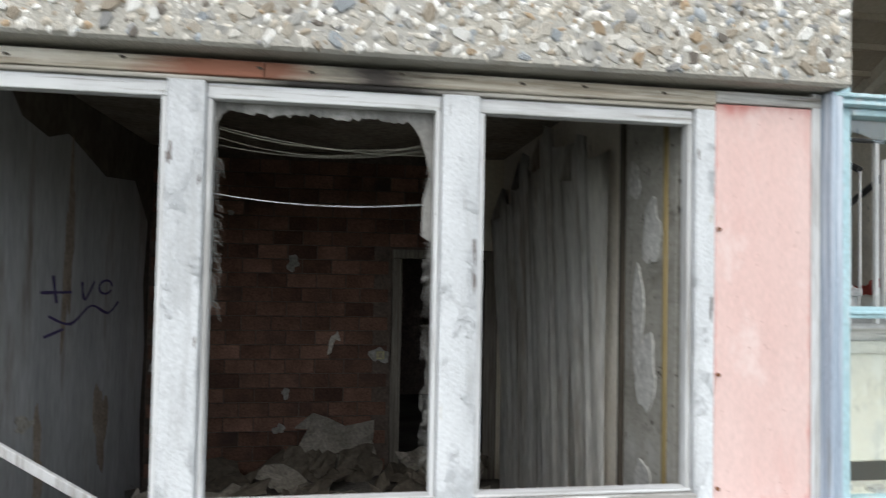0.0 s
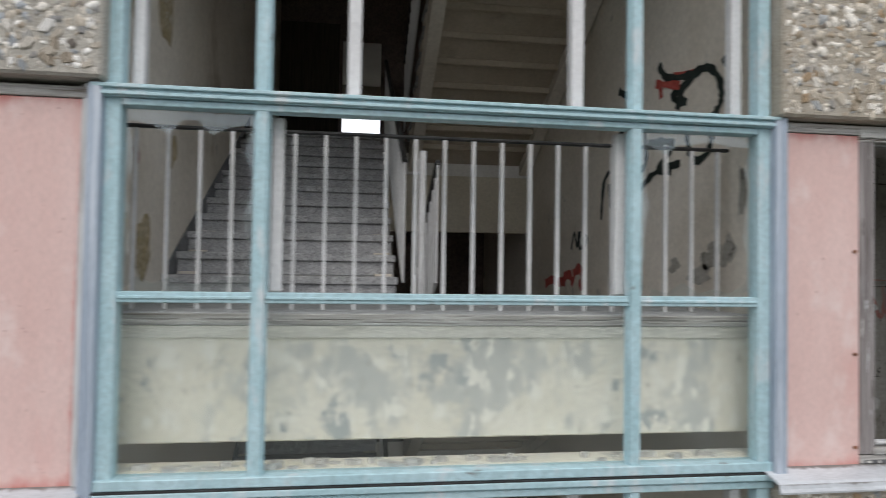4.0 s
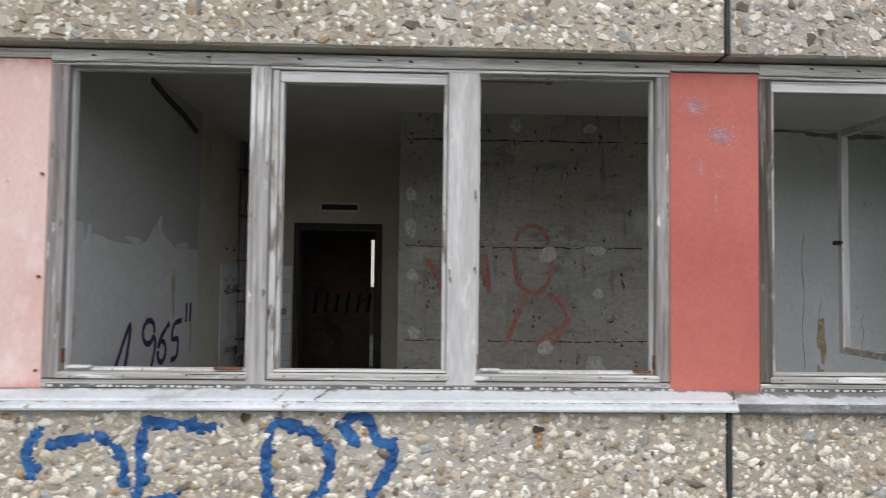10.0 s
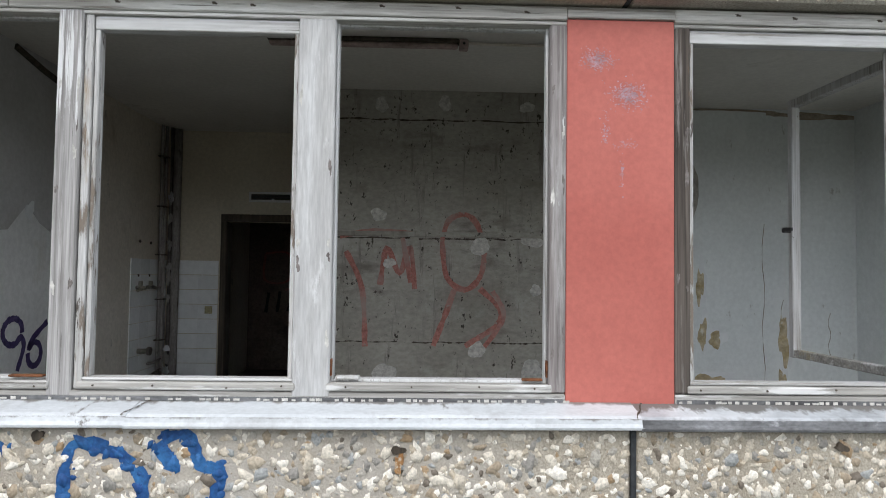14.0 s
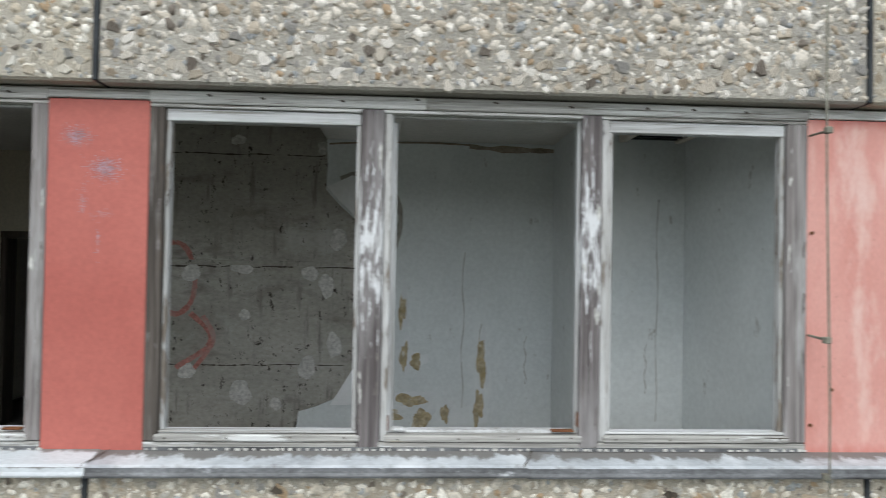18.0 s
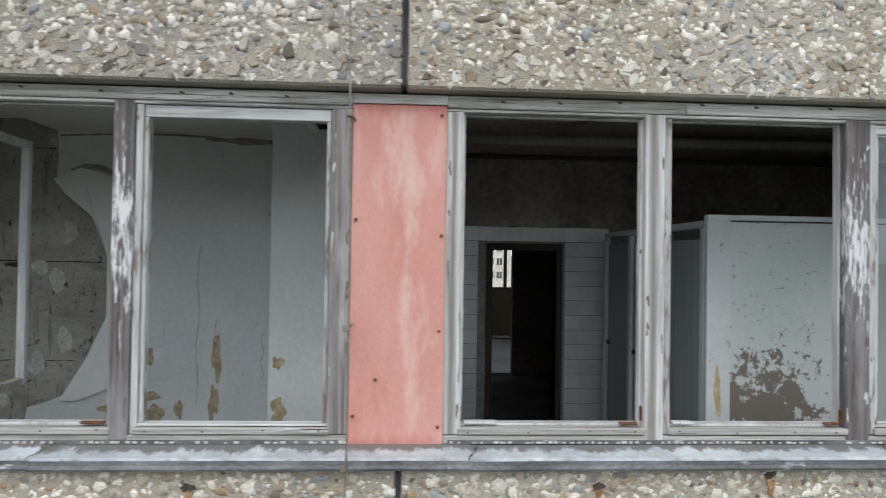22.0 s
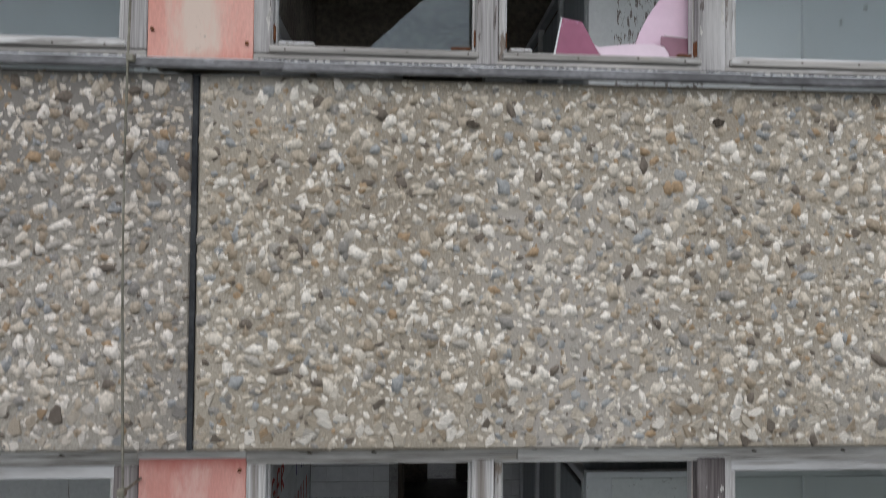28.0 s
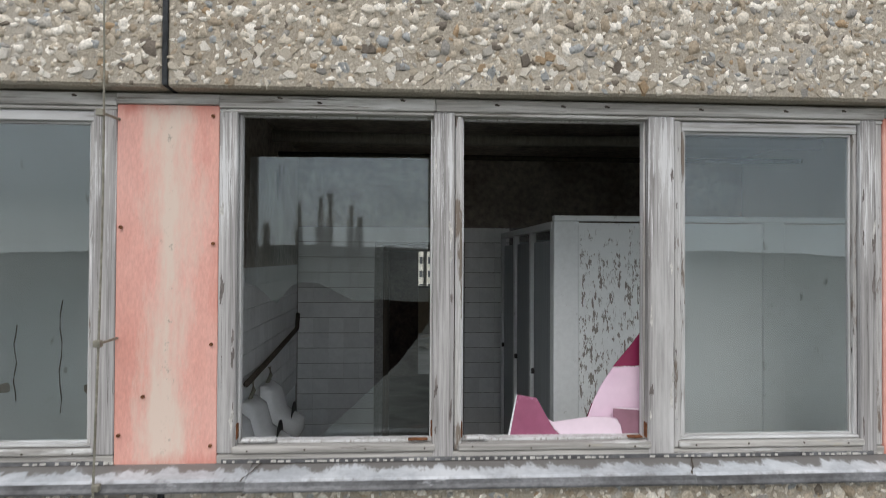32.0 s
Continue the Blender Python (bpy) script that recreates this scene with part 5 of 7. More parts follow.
graffiti("graffiti", [[(3.03, 2.05), (2.95, 2.20), (2.87, 2.07), (2.83, 2.21)], [(2.79, 2.21), (2.81, 2.06), (2.74, 2.07)], [(2.68, 2.20), (2.72, 2.12), (2.67, 2.05), (2.61, 2.14), (2.68, 2.20)]], 0.04, wall_sr, paint_black, "small black tag on the stairwell wall")
wall_sl = lambda a, b, l: (2.30 + l, a, b)
graffiti("graffiti", [[(0.75, 2.45), (0.8, 2.52), (0.85, 2.43), (0.76, 2.40)], [(0.8, 2.42), (0.8, 2.30)]], 0.03, wall_sl, paint_red, "small red mark on the stairwell wall")
for i, (a, b, ra, rb) in enumerate(((0.95, 1.95, 0.16, 0.16), (0.62, 2.0, 0.08, 0.14), (1.3, 3.6, 0.22, 0.35), (0.8, 3.3, 0.1, 0.2), (1.5, 2.6, 0.1, 0.12))):
    solid("damp_patch", slab_from_outline(ragged(random.Random(i), a, b, ra, rb, 26), "x", 2.301, 0.002), ochre, "brown damp stain on the stairwell wall", "stain", "thing", "stains on the stairwell walls")
for i, (a, b, ra, rb) in enumerate(((0.62, 1.95, 0.10, 0.08), (0.75, 1.84, 0.13, 0.05), (0.45, 1.98, 0.06, 0.09), (1.05, 1.9, 0.06, 0.05), (0.32, 2.3, 0.03, 0.15))):
    solid("damp_patch", slab_from_outline(ragged(random.Random(i + 9), a, b, ra, rb, 26, 0.4), "x", 5.5195, -0.002), wall_bare, "grey flaked patch on the stairwell wall", "stain", "thing", "stains on the stairwell walls")

# ---- room with the brick wall ----
frame0 = thing("door_1", (1.35, 3.33, 0), "pale battered door frame in the brick wall, no door", "door frame", kind="structure")
part("jamb", box(0.890, 0.975, 3.305, 3.52, 0, 1.95, 0.005), soot_frame, frame0)
part("jamb", box(1.72, 1.838, 3.305, 3.52, 0, 1.95, 0.005), soot_frame, frame0)
part("lintel", box(0.890, 1.838, 3.30, 3.52, 1.951, 2.03, 0.005), soot_frame, frame0)
BRICK_FILLERS = ((-1.02, 2.70, 0.07, 0.10), (-1.02, 2.35, 0.075, 0.13), (-1.0, 1.65, 0.075, 0.115), (-1.0, 1.24, 0.07, 0.085), (-1.02, 0.995, 0.09, 0.075), (-1.0, 0.64, 0.07, 0.06), (1.49, 2.167, 0.09, 0.10), (1.38, 2.41, 0.035, 0.06), (0.0, 0.773, 0.035, 0.045), (-0.496, 2.31, 0.03, 0.02), (0.03, 1.89, 0.05, 0.07), (0.79, 1.10, 0.075, 0.075), (-0.05, 0.47, 0.05, 0.04))
for i, (x, z, rx, rz) in enumerate(BRICK_FILLERS):
    solid("filler_patch", slab_from_outline(ragged(random.Random(i + 60), x, z, rx, rz, 20, 0.35), "y", 3.334, -0.008), filler_sooty, "grey filler patch on the sooty brick wall", "patch", "thing", "filler patches on the brick wall")
solid("hanging_scrap", slab_from_outline([(0.34, 1.10), (0.355, 1.22), (0.37, 1.26), (0.41, 1.285), (0.425, 1.31), (0.44, 1.27), (0.455, 1.22), (0.41, 1.235), (0.39, 1.19), (0.375, 1.12)], "y", 3.33, -0.01), paper, "small torn scrap of paper stuck on the brick wall", "paper", "thing")
sw0 = thing("light_switch", (0.80, 3.32, 1.10), "pale light switch in a patch of plaster on bricks", "switch")
part("plate", box(0.765, 0.835, 3.312, 3.3255, 1.065, 1.135, 0.003), switch_m, sw0)
part("rocker", box(0.785, 0.815, 3.305, 3.3118, 1.08, 1.12, 0.002), dark_brown, sw0)
solid("plaster_remnant", slab_from_outline([(1.88, 2.86), (1.60, 2.86), (1.585, 2.6), (1.605, 2.4), (1.56, 2.28), (1.60, 2.12), (1.70, 2.035), (1.842, 2.035), (1.842, 0.0), (1.88, 0.0)], "y", 3.334, -0.012), wall_yellow, "yellowed plaster remaining beside the door", "plaster", "thing")


def hanging_sheet(x, y0, y1, z0, z1, waves, amp, seed):
    rng = random.Random(seed)
    bm = bmesh.new()
    nu, nv = waves * 8, 12
    grid = []
    for i in range(nu + 1):
        u = i / nu
        col = []
        for j in range(nv + 1):
            v = j / nv
            top = z1 - 0.25 * abs(math.sin(u * 7 + 1)) * u - (0.12 if i % 8 < 3 else 0)
            wave = amp * math.sin(u * waves * 6.283) * (0.5 + v * 0.7) + amp * 0.4 * math.sin(u * waves * 2.3 * 6.283 + v * 3)
            col.append(bm.verts.new((x - 0.05 - abs(wave) * 1.3 - 0.10 * v * v * math.sin(u * 3.1), y0 + (y1 - y0) * u + wave * 0.4, z0 + (top - z0) * v + rng.uniform(-0.01, 0.01))))
        grid.append(col)
    for i in range(nu):
        for j in range(nv):
            bm.faces.new((grid[i][j], grid[i + 1][j], grid[i + 1][j + 1], grid[i][j + 1]))
    bmesh.ops.solidify(bm, geom=bm.faces[:], thickness=0.003)
    return bm


hung = thing("hanging_wallpaper", (1.86, 1.8, 0.0), "stained brown and grey wallpaper hanging in folds off the wall", "wallpaper")
for k, (y0, y1, top) in enumerate(((0.80, 1.32, 2.62), (1.30, 1.92, 2.76), (1.90, 2.45, 2.70), (2.43, 2.98, 2.52))):
    part("paper_length", hanging_sheet(1.88 - 0.012 * (k % 2), y0, y1, 0.0, top, 2, 0.03 + 0.008 * (k % 2), 3 + k), wallpaper, hung, smooth=True)
solid("bare_strip", box(1.855, 1.88, 0.16, 0.66, 0.0, 2.84, 0.004), wall_bare, "bare grey strip of wall by the window", "plaster", "thing")
solid("dark_batten", box(1.84, 1.88, 0.665, 0.705, 0.0, 2.84, 0.004), dark_wood, "charred upright batten on the wall", "batten", "thing")
for i, (y, z, ry, rz) in enumerate(((0.37, 2.04, 0.075, 0.16), (0.41, 1.41, 0.085, 0.17), (0.55, 2.3, 0.05, 0.10), (0.45, 0.9, 0.07, 0.12), (0.5, 1.65, 0.06, 0.22), (0.42, 0.5, 0.1, 0.12))):
    solid("filler_patch", slab_from_outline(ragged(random.Random(i + 80), y, z, ry, rz, 22, 0.3), "x", 1.854, -0.008), plaster_white, "pale filler patch on the bare strip of wall", "patch", "thing", "filler patches by the window")
solid("heating_pipe", rod((1.858, 0.245, 0.0), (1.858, 0.245, 2.86), 0.018), yellow_pipe, "ochre painted upright heating pipe", "pipe", "thing", smooth=True)
left_paper = solid("wallpaper_layer", slab_from_outline([(0.16, 0.0), (0.16, 2.83), (0.9, 2.83), (1.15, 2.60), (1.45, 2.55), (1.7, 2.62), (2.3, 2.45), (2.9, 2.5), (3.25, 2.2), (3.18, 1.7), (3.26, 1.2), (3.2, 0.6), (3.28, 0.0)], "x", -1.148, 0.006), wallpaper_dirty, "stained grey wallpaper on the side wall, brown with soot", "wallpaper", "thing")
for i, (y, z, ry, rz) in enumerate(((1.75, 1.95, 0.06, 0.55), (2.35, 0.75, 0.10, 0.32), (1.45, 0.7, 0.06, 0.30), (1.28, 1.02, 0.10, 0.04))):
    part("torn_spot", slab_from_outline(ragged(random.Random(i + 640), y, z, ry, rz, 24, 0.5), "x", -1.1415, 0.002), dark_brown if i < 3 else paper, left_paper, "brown run of damp or pale torn spot")
wall_zl = lambda a, b, l: (-1.139 + l, a + 0.8, 1.45 + (b - 1.2) * 0.45)
graffiti("graffiti", [[(0.75, 1.95), (0.8, 1.6)], [(0.6, 1.75), (1.0, 1.72)], [(1.15, 1.85), (1.2, 1.6), (1.35, 1.85)], arc(1.55, 1.75, 0.12, 0.1, 0, 330), [(0.7, 1.45), (1.0, 1.3), (1.3, 1.5), (1.6, 1.35), (1.8, 1.5)], [(0.65, 1.2), (0.9, 1.25)]], 0.035, wall_zl, paint_violet, "violet tag on the wallpapered wall")
# ragged remains of a sheet in the window
for n, (a, b) in enumerate((S0[1],)):
    rng = random.Random(4)
    top = [(a, 2.47), (a, 2.25)] + [(a + 0.028 + rng.uniform(0, 0.012), 2.26 + i * 0.04) for i in range(4)] + [(a + 0.045 + (b - a - 0.17) * i / 60, 2.422 + 0.006 * math.sin(i * 0.3) + rng.uniform(-0.011, 0.006)) for i in range(61)] + [(b - 0.10, 2.40), (b - 0.075, 2.36), (b - 0.055, 2.30), (b - 0.036, 2.22), (b - 0.06, 2.13), (b - 0.064, 1.99), (b - 0.034, 1.97), (b, 1.96), (b, 2.47)]
    solid("torn_sheet", slab_from_outline(top, "y", 0.055, 0.003), fibre_grey, "grey torn fibre mat hanging round the window opening", "sheet", "thing")
    for side, d, low, high, n in ((a + 0.022, 1, 1.72, 2.26, 70), (b - 0.022, -1, 1.15, 2.25, 120)):
        bm = bmesh.new()
        for q in range(n):
            z = rng.uniform(low, high)
            ln, dn = rng.choice((0.008, 0.012, 0.02, 0.034)), rng.uniform(-0.01, 0.07)
            add_tube(bm, [(side, 0.064, z), (side + d * ln * 0.7, 0.062 + rng.uniform(-0.008, 0.008), z - dn * 0.3), (side + d * ln, 0.06 + rng.uniform(-0.012, 0.012), z - dn)], rng.uniform(0.0007, 0.0018), 3)
        tagged(solid("frayed_edge", bm, fibre_grey, "frayed grey fibres along the window edge", "fibres", "stuff"))
for k, (z0, z1, sag) in enumerate(((2.37, 2.34, 0.05), (2.34, 2.36, 0.07), (2.31, 2.33, 0.045), (2.38, 2.30, 0.03), (2.13, 2.12, 0.03))):
    solid("sagging_wire", tube([(-0.004 + 0.845 * i / 10, 0.066 + 0.006 * k, z0 + (z1 - z0) * i / 10 - sag * (1 - (i / 5 - 1) ** 2)) for i in range(11)], 0.0013 if k == 4 else 0.0008, 5), rail_white if k == 4 else galv, "thin wire sagging across the window opening", "wire", "thing", "wires across the window")
rng = random.Random(21)
for i in range(64):
    x, y = rng.uniform(-1.05, 1.75), rng.uniform(0.9, 3.2)
    ob = solid("paper_scrap", crumpled(rng, rng.uniform(0.15, 0.5), 4, 0.10), soot_paper if i % 3 else paper_dim, "torn scrap of wallpaper on the littered floor", "debris", "thing", "scraps on the floor")
    ob.matrix_basis = pose(x, y, rng.uniform(0.02, 0.10) + 0.10 * (y > 2.2), rng.uniform(-25, 25), rng.uniform(-25, 25), rng.uniform(0, 360))
solid("debris_mound", slab_from_outline(ragged(random.Random(2), 0.2, 2.75, 1.2, 0.5, 24), "z", 0.0, 0.13), floor_m, "low heap of rubble along the brick wall", "debris", "thing")
for x, y, z, s, rx, rz, sd in ((0.45, 3.20, 0.34, 0.62, 80, 4, 1), (0.16, 3.05, 0.25, 0.30, 66, -20, 2), (0.62, 3.05, 0.25, 0.34, 55, 25, 3), (-0.55, 2.9, 0.22, 0.5, 25, 30, 4), (1.1, 2.7, 0.16, 0.4, 15, 0, 6), (0.33, 3.0, 0.26, 0.26, 62, 40, 7)):
    ob = solid("fallen_sheet", crumpled(random.Random(sd), s, 5, 0.05), paper_dim if sd == 1 else soot_paper, "large torn sheet leaning against the brick wall", "debris", "thing", "scraps on the floor")
    ob.matrix_basis = pose(x, y, z, rx, 0, rz)

bm = box(-1.5, 0.5, -0.012, 0.012, -0.02, 0.02, 0.004)
bm.transform(Matrix.Translation((-0.650, 0.35, 1.051)) @ pose(0, 0, 0, 0, 31.9, 0))
solid("fallen_sash_rail", bm, wood_up, "pale splintered sash rail lying aslant behind the window", "timber", "thing")

# ---- kitchen-like room with the 1965 wall and bare concrete ----
upper = [(0.15, 2.92), (0.15, 1.80), (0.45, 1.80), (0.64, 1.79), (0.70, 1.62), (0.76, 1.74), (1.0, 1.70), (1.25, 1.69), (1.5, 1.715), (1.7, 1.90), (1.85, 1.78), (2.05, 1.70), (2.56, 1.70), (2.60, 2.92)]
upper_paper = solid("wallpaper_layer", slab_from_outline(upper, "x", 5.7555, 0.006), wall_grey_paper, "upper wallpaper torn off along a ragged edge", "wallpaper", "thing")
lower_paint = solid("lower_paint", box(5.7502, 5.7545, 0.15, 2.60, 0.0, 1.95), wall_room_white, "cream painted lower wall", "plaster", "thing")
for i, (y, z, ry, rz) in enumerate(((0.70, 1.68, 0.03, 0.08), (1.72, 1.86, 0.05, 0.05), (1.30, 1.72, 0.12, 0.018), (2.2, 1.72, 0.14, 0.02))):
    part("curled_edge", slab_from_outline(ragged(random.Random(i + 660), y, z, ry, rz, 20, 0.4), "x", 5.7618, 0.003 + 0.001 * i), paper_pale, upper_paper, "pale curled edge of torn paper")
for i, (y, z, ry, rz) in enumerate(((2.05, 1.35, 0.04, 0.16), (0.55, 1.2, 0.05, 0.10), (2.45, 1.0, 0.03, 0.2))):
    part("damp_stain", slab_from_outline(ragged(random.Random(i + 680), y, z, ry, rz, 22, 0.4), "x", 5.7546, 0.0006), wall_yellow, lower_paint, "yellowish damp stain")
one = [[(1.06, 0.82), (1.30, 1.14), (1.22, 0.80)]]
nine = [[*arc(1.60, 1.06, 0.10, 0.085, -10, 330), (1.72, 0.95), (1.66, 0.80)]]
six = [[(1.98, 1.10), (1.82, 1.0), *arc(1.84, 0.89, 0.075, 0.08, 150, -190)]]
five = [[(2.24, 1.10), (2.08, 1.08), (2.04, 0.97), (2.16, 0.95), (2.14, 0.82), (2.02, 0.80)]]
graffiti("graffiti", [*one, *nine, *six, *five, [(2.34, 1.24), (2.33, 1.08)], [(2.43, 1.24), (2.42, 1.08)]], 0.042, lambda a, b, l: (5.7545 + l, a, b), paint_violet, "violet sprayed 1965 on the pale wall", 0.15)
solid("dark_cable_trough", tube([(5.77, 1.5, 2.89), (5.775, 1.8, 2.83), (5.775, 2.1, 2.79), (5.77, 2.42, 2.72)], 0.022, 7), dark_wood, "charred cable trough slanting along the wall", "cable", "thing", smooth=True)
riser = thing("riser_pipes", (5.83, 3.92, 0), "flaking riser pipes bundled in the room corner", "pipes")
part("pipe", tube([(5.79, 3.80, 0), (5.79, 3.80, 1.4), (5.785, 3.80, 2.92)], 0.017), pipe_old, riser, smooth=True)
part("pipe", tube([(5.80, 3.86, 0), (5.80, 3.86, 1.5), (5.80, 3.865, 2.92)], 0.017), pipe_old, riser, smooth=True)
part("lagged_pipe", tube([(5.835, 3.925, 0), (5.84, 3.925, 0.9), (5.835, 3.92, 1.8), (5.835, 3.925, 2.92)], 0.022, 8), pipe_black, riser, "black pipe with its lagging torn off", smooth=True)
part("drain_pipe", tube([(5.865, 3.99, 0), (5.865, 3.99, 2.92)], 0.045, 12), pipe_old, riser, "broad painted drain pipe", smooth=True)
rng = random.Random(91)
for z in (0.42, 0.78, 1.18, 1.62, 2.1, 2.6):
    part("pipe_clip", box(5.752, 5.832, 3.775, 3.885, z, z + 0.012, 0.003), dark_wood, riser, "rusty clip")
for q in range(16):
    z = rng.uniform(0.3, 2.3)
    part("lagging_scrap", slab_from_outline(ragged(rng, 5.845, z, rng.uniform(0.012, 0.03), rng.uniform(0.02, 0.08), 12, 0.5), "y", 3.893, -0.004), paper_pale if q % 3 == 0 else pipe_old, riser, "torn scrap of lagging")
tap = thing("wall_tap", (5.76, 3.55, 1.31), "old brass mixer pipe with two valves over the tiles", "tap")
part("cross_pipe", tube([(5.80, 3.30, 1.285), (5.80, 3.50, 1.305), (5.80, 3.80, 1.30)], 0.014), galv, tap, smooth=True)
for y in (3.36, 3.58):
    part("valve", tube([(5.76, y, 1.31), (5.83, y, 1.312), (5.85, y, 1.30)], 0.015), pipe_black, tap, "dark valve", smooth=True)
    part("valve_knob", rod((5.80, y, 1.32), (5.80, y, 1.37), 0.02), galv, tap)
low_tap = thing("low_tap", (5.76, 3.48, 0.72), "corroded tap body on the tiled wall", "tap")
part("body", tube([(5.76, 3.42, 0.72), (5.83, 3.44, 0.72), (5.83, 3.54, 0.725)], 0.024), galv, low_tap, smooth=True)
part("wheel", rod((5.85, 3.44, 0.72), (5.875, 3.44, 0.72), 0.04), pipe_black, low_tap)
drain = thing("drain_trap", (5.80, 3.50, 0.32), "grey drain trap with its pipes beside the risers", "pipe")
part("trap", tube([(5.80, 3.44, 0.46), (5.80, 3.44, 0.33), (5.82, 3.47, 0.29), (5.82, 3.52, 0.31), (5.82, 3.90, 0.33)], 0.024), ceramic, drain, smooth=True)
part("supply_pipe", tube([(5.785, 3.60, 0.58), (5.80, 3.70, 0.58), (5.80, 3.88, 0.60)], 0.014), pipe_old, drain, smooth=True)
part("supply_pipe", tube([(5.785, 3.55, 0.46), (5.80, 3.68, 0.47), (5.80, 3.88, 0.50)], 0.014), pipe_old, drain, smooth=True)
for y, z in ((3.42, 1.74), (3.66, 1.735), (3.40, 1.42), (3.64, 1.42)):
    solid("wall_plug", rod((5.7512, y, z), (5.764, y, z), 0.014), dark_wood, "dark plug hole over the tiles", "plug", "thing", "plug holes over the tiles")
frame1 = thing("door_2", (6.80, 4.05, 0), "dark door frame with no door leaf", "door frame", kind="structure")
part("jamb", box(6.312, 6.372, 4.015, 4.20, 0, 1.985, 0.004), dark_wood, frame1)
part("jamb", box(7.208, 7.288, 4.015, 4.20, 0, 1.985, 0.004), dark_wood, frame1)
part("lintel", box(6.312, 7.288, 4.01, 4.20, 1.986, 2.058, 0.004), dark_wood, frame1)
vent = thing("air_vent", (6.81, 4.04, 2.2), "dark slotted air vent with a pale frame over the door", "vent")
part("vent_frame", boxes((6.585, 7.03, 4.03, 4.049, 2.19, 2.212), (6.585, 7.03, 4.03, 4.049, 2.272, 2.295), (6.585, 6.608, 4.03, 4.049, 2.212, 2.272), (7.007, 7.03, 4.03, 4.049, 2.212, 2.272)), wall_room_white, vent)
part("grille", box(6.608, 7.007, 4.038, 4.049, 2.212, 2.272), rail_black, vent)
for q in range(3):
    part("slat", box(6.61, 7.005, 4.033, 4.037, 2.222 + q * 0.018, 2.226 + q * 0.018), dark_wood, vent)
sw1 = thing("light_switch", (6.20, 4.04, 1.07), "yellowed light switch on the tiles", "switch")
part("plate", box(6.165, 6.24, 4.025, 4.038, 1.035, 1.11, 0.003), switch_m, sw1)
part("rocker", box(6.18, 6.225, 4.018, 4.0255, 1.05, 1.095, 0.002), switch_m, sw1)
lamp = thing("tube_lamp_batten", (8.0, 1.28, 2.9), "dead fluorescent lamp batten under the ceiling", "lamp")
part("batten", box(7.42, 8.60, 1.25, 1.33, 2.893, 2.919, 0.006), dark_wood, lamp)
part("tube_trough", box(7.43, 8.59, 1.262, 1.318, 2.868, 2.8925, 0.008), lamp_pink, lamp, "dull pinkish tube trough")
part("end_cap", box(8.60, 8.655, 1.25, 1.33, 2.862, 2.915, 0.006), lamp_pink, lamp)
part("end_screw", rod((8.628, 1.249, 2.887), (8.628, 1.243, 2.887), 0.008), rail_black, lamp)
solid("ceiling_conduit", tube([(8.66, 1.30, 2.905), (9.0, 1.30, 2.902), (9.45, 1.30, 2.906)], 0.009, 6), wall_cream, "thin painted conduit under the ceiling", "conduit", "thing")
wall_c = lambda a, b, l: (a, 2.40 - l, b)
for i, (z, x1) in enumerate(((1.748, 10.3), (0.938, 10.1), (2.685, 9.9))):
    rng = random.Random(i + 500)
    bm = bmesh.new()
    x = 7.60
    while x < x1:
        ln = rng.uniform(0.25, 0.8)
        stroke(bm, [(min(x + ln * q / 5, x1), z + rng.uniform(-0.006, 0.006)) for q in range(6)], rng.uniform(0.006, 0.013), wall_c, i, 0.7, 0.002)
        x += ln + rng.uniform(0.0, 0.12)
    solid("shutter_seam", bm, dark_wood, "dark ragged seam across the bare concrete", "seam", "thing", "seams in the concrete wall")
solid("seam_ledge", box(7.58, 9.9, 2.385, 2.401, 1.76, 1.80, 0.004), wall_bare, "rough ledge along the concrete seam", "seam", "thing")
FILLERS = [(8.04, 1.93, 0.06, 0.05), (8.84, 1.69, 0.07, 0.075), (9.25, 1.74, 0.09, 0.05), (8.13, 1.55, 0.05, 0.04), (8.82, 0.88, 0.07, 0.06), (8.10, 0.69, 0.10, 0.075), (9.26, 0.71, 0.09, 0.10), (9.80, 0.92, 0.065, 0.10), (10.04, 1.99, 0.07, 0.09),
           (9.81, 1.70, 0.07, 0.06), (10.02, 1.11, 0.06, 0.10), (7.64, 1.91, 0.045, 0.09), (7.64, 2.2, 0.045, 0.06), (7.66, 1.5, 0.05, 0.05), (7.68, 1.0, 0.05, 0.05), (8.55, 2.82, 0.05, 0.06), (8.05, 2.8, 0.05, 0.06), (9.2, 2.8, 0.06, 0.04), (9.28, 1.35, 0.04, 0.05), (8.5, 0.62, 0.06, 0.05), (9.9, 2.75, 0.05, 0.05), (9.95, 1.6, 0.06, 0.10), (9.55, 0.62, 0.05, 0.05)]
for i, (x, z, rx, rz) in enumerate(FILLERS):
    solid("filler_patch", slab_from_outline(ragged(random.Random(i + 120), x, z, rx, rz, 20, 0.18), "y", 2.3985, -0.007), plaster_white, "pale filler patch on the bare concrete wall", "patch", "thing", "filler patches on the concrete wall")
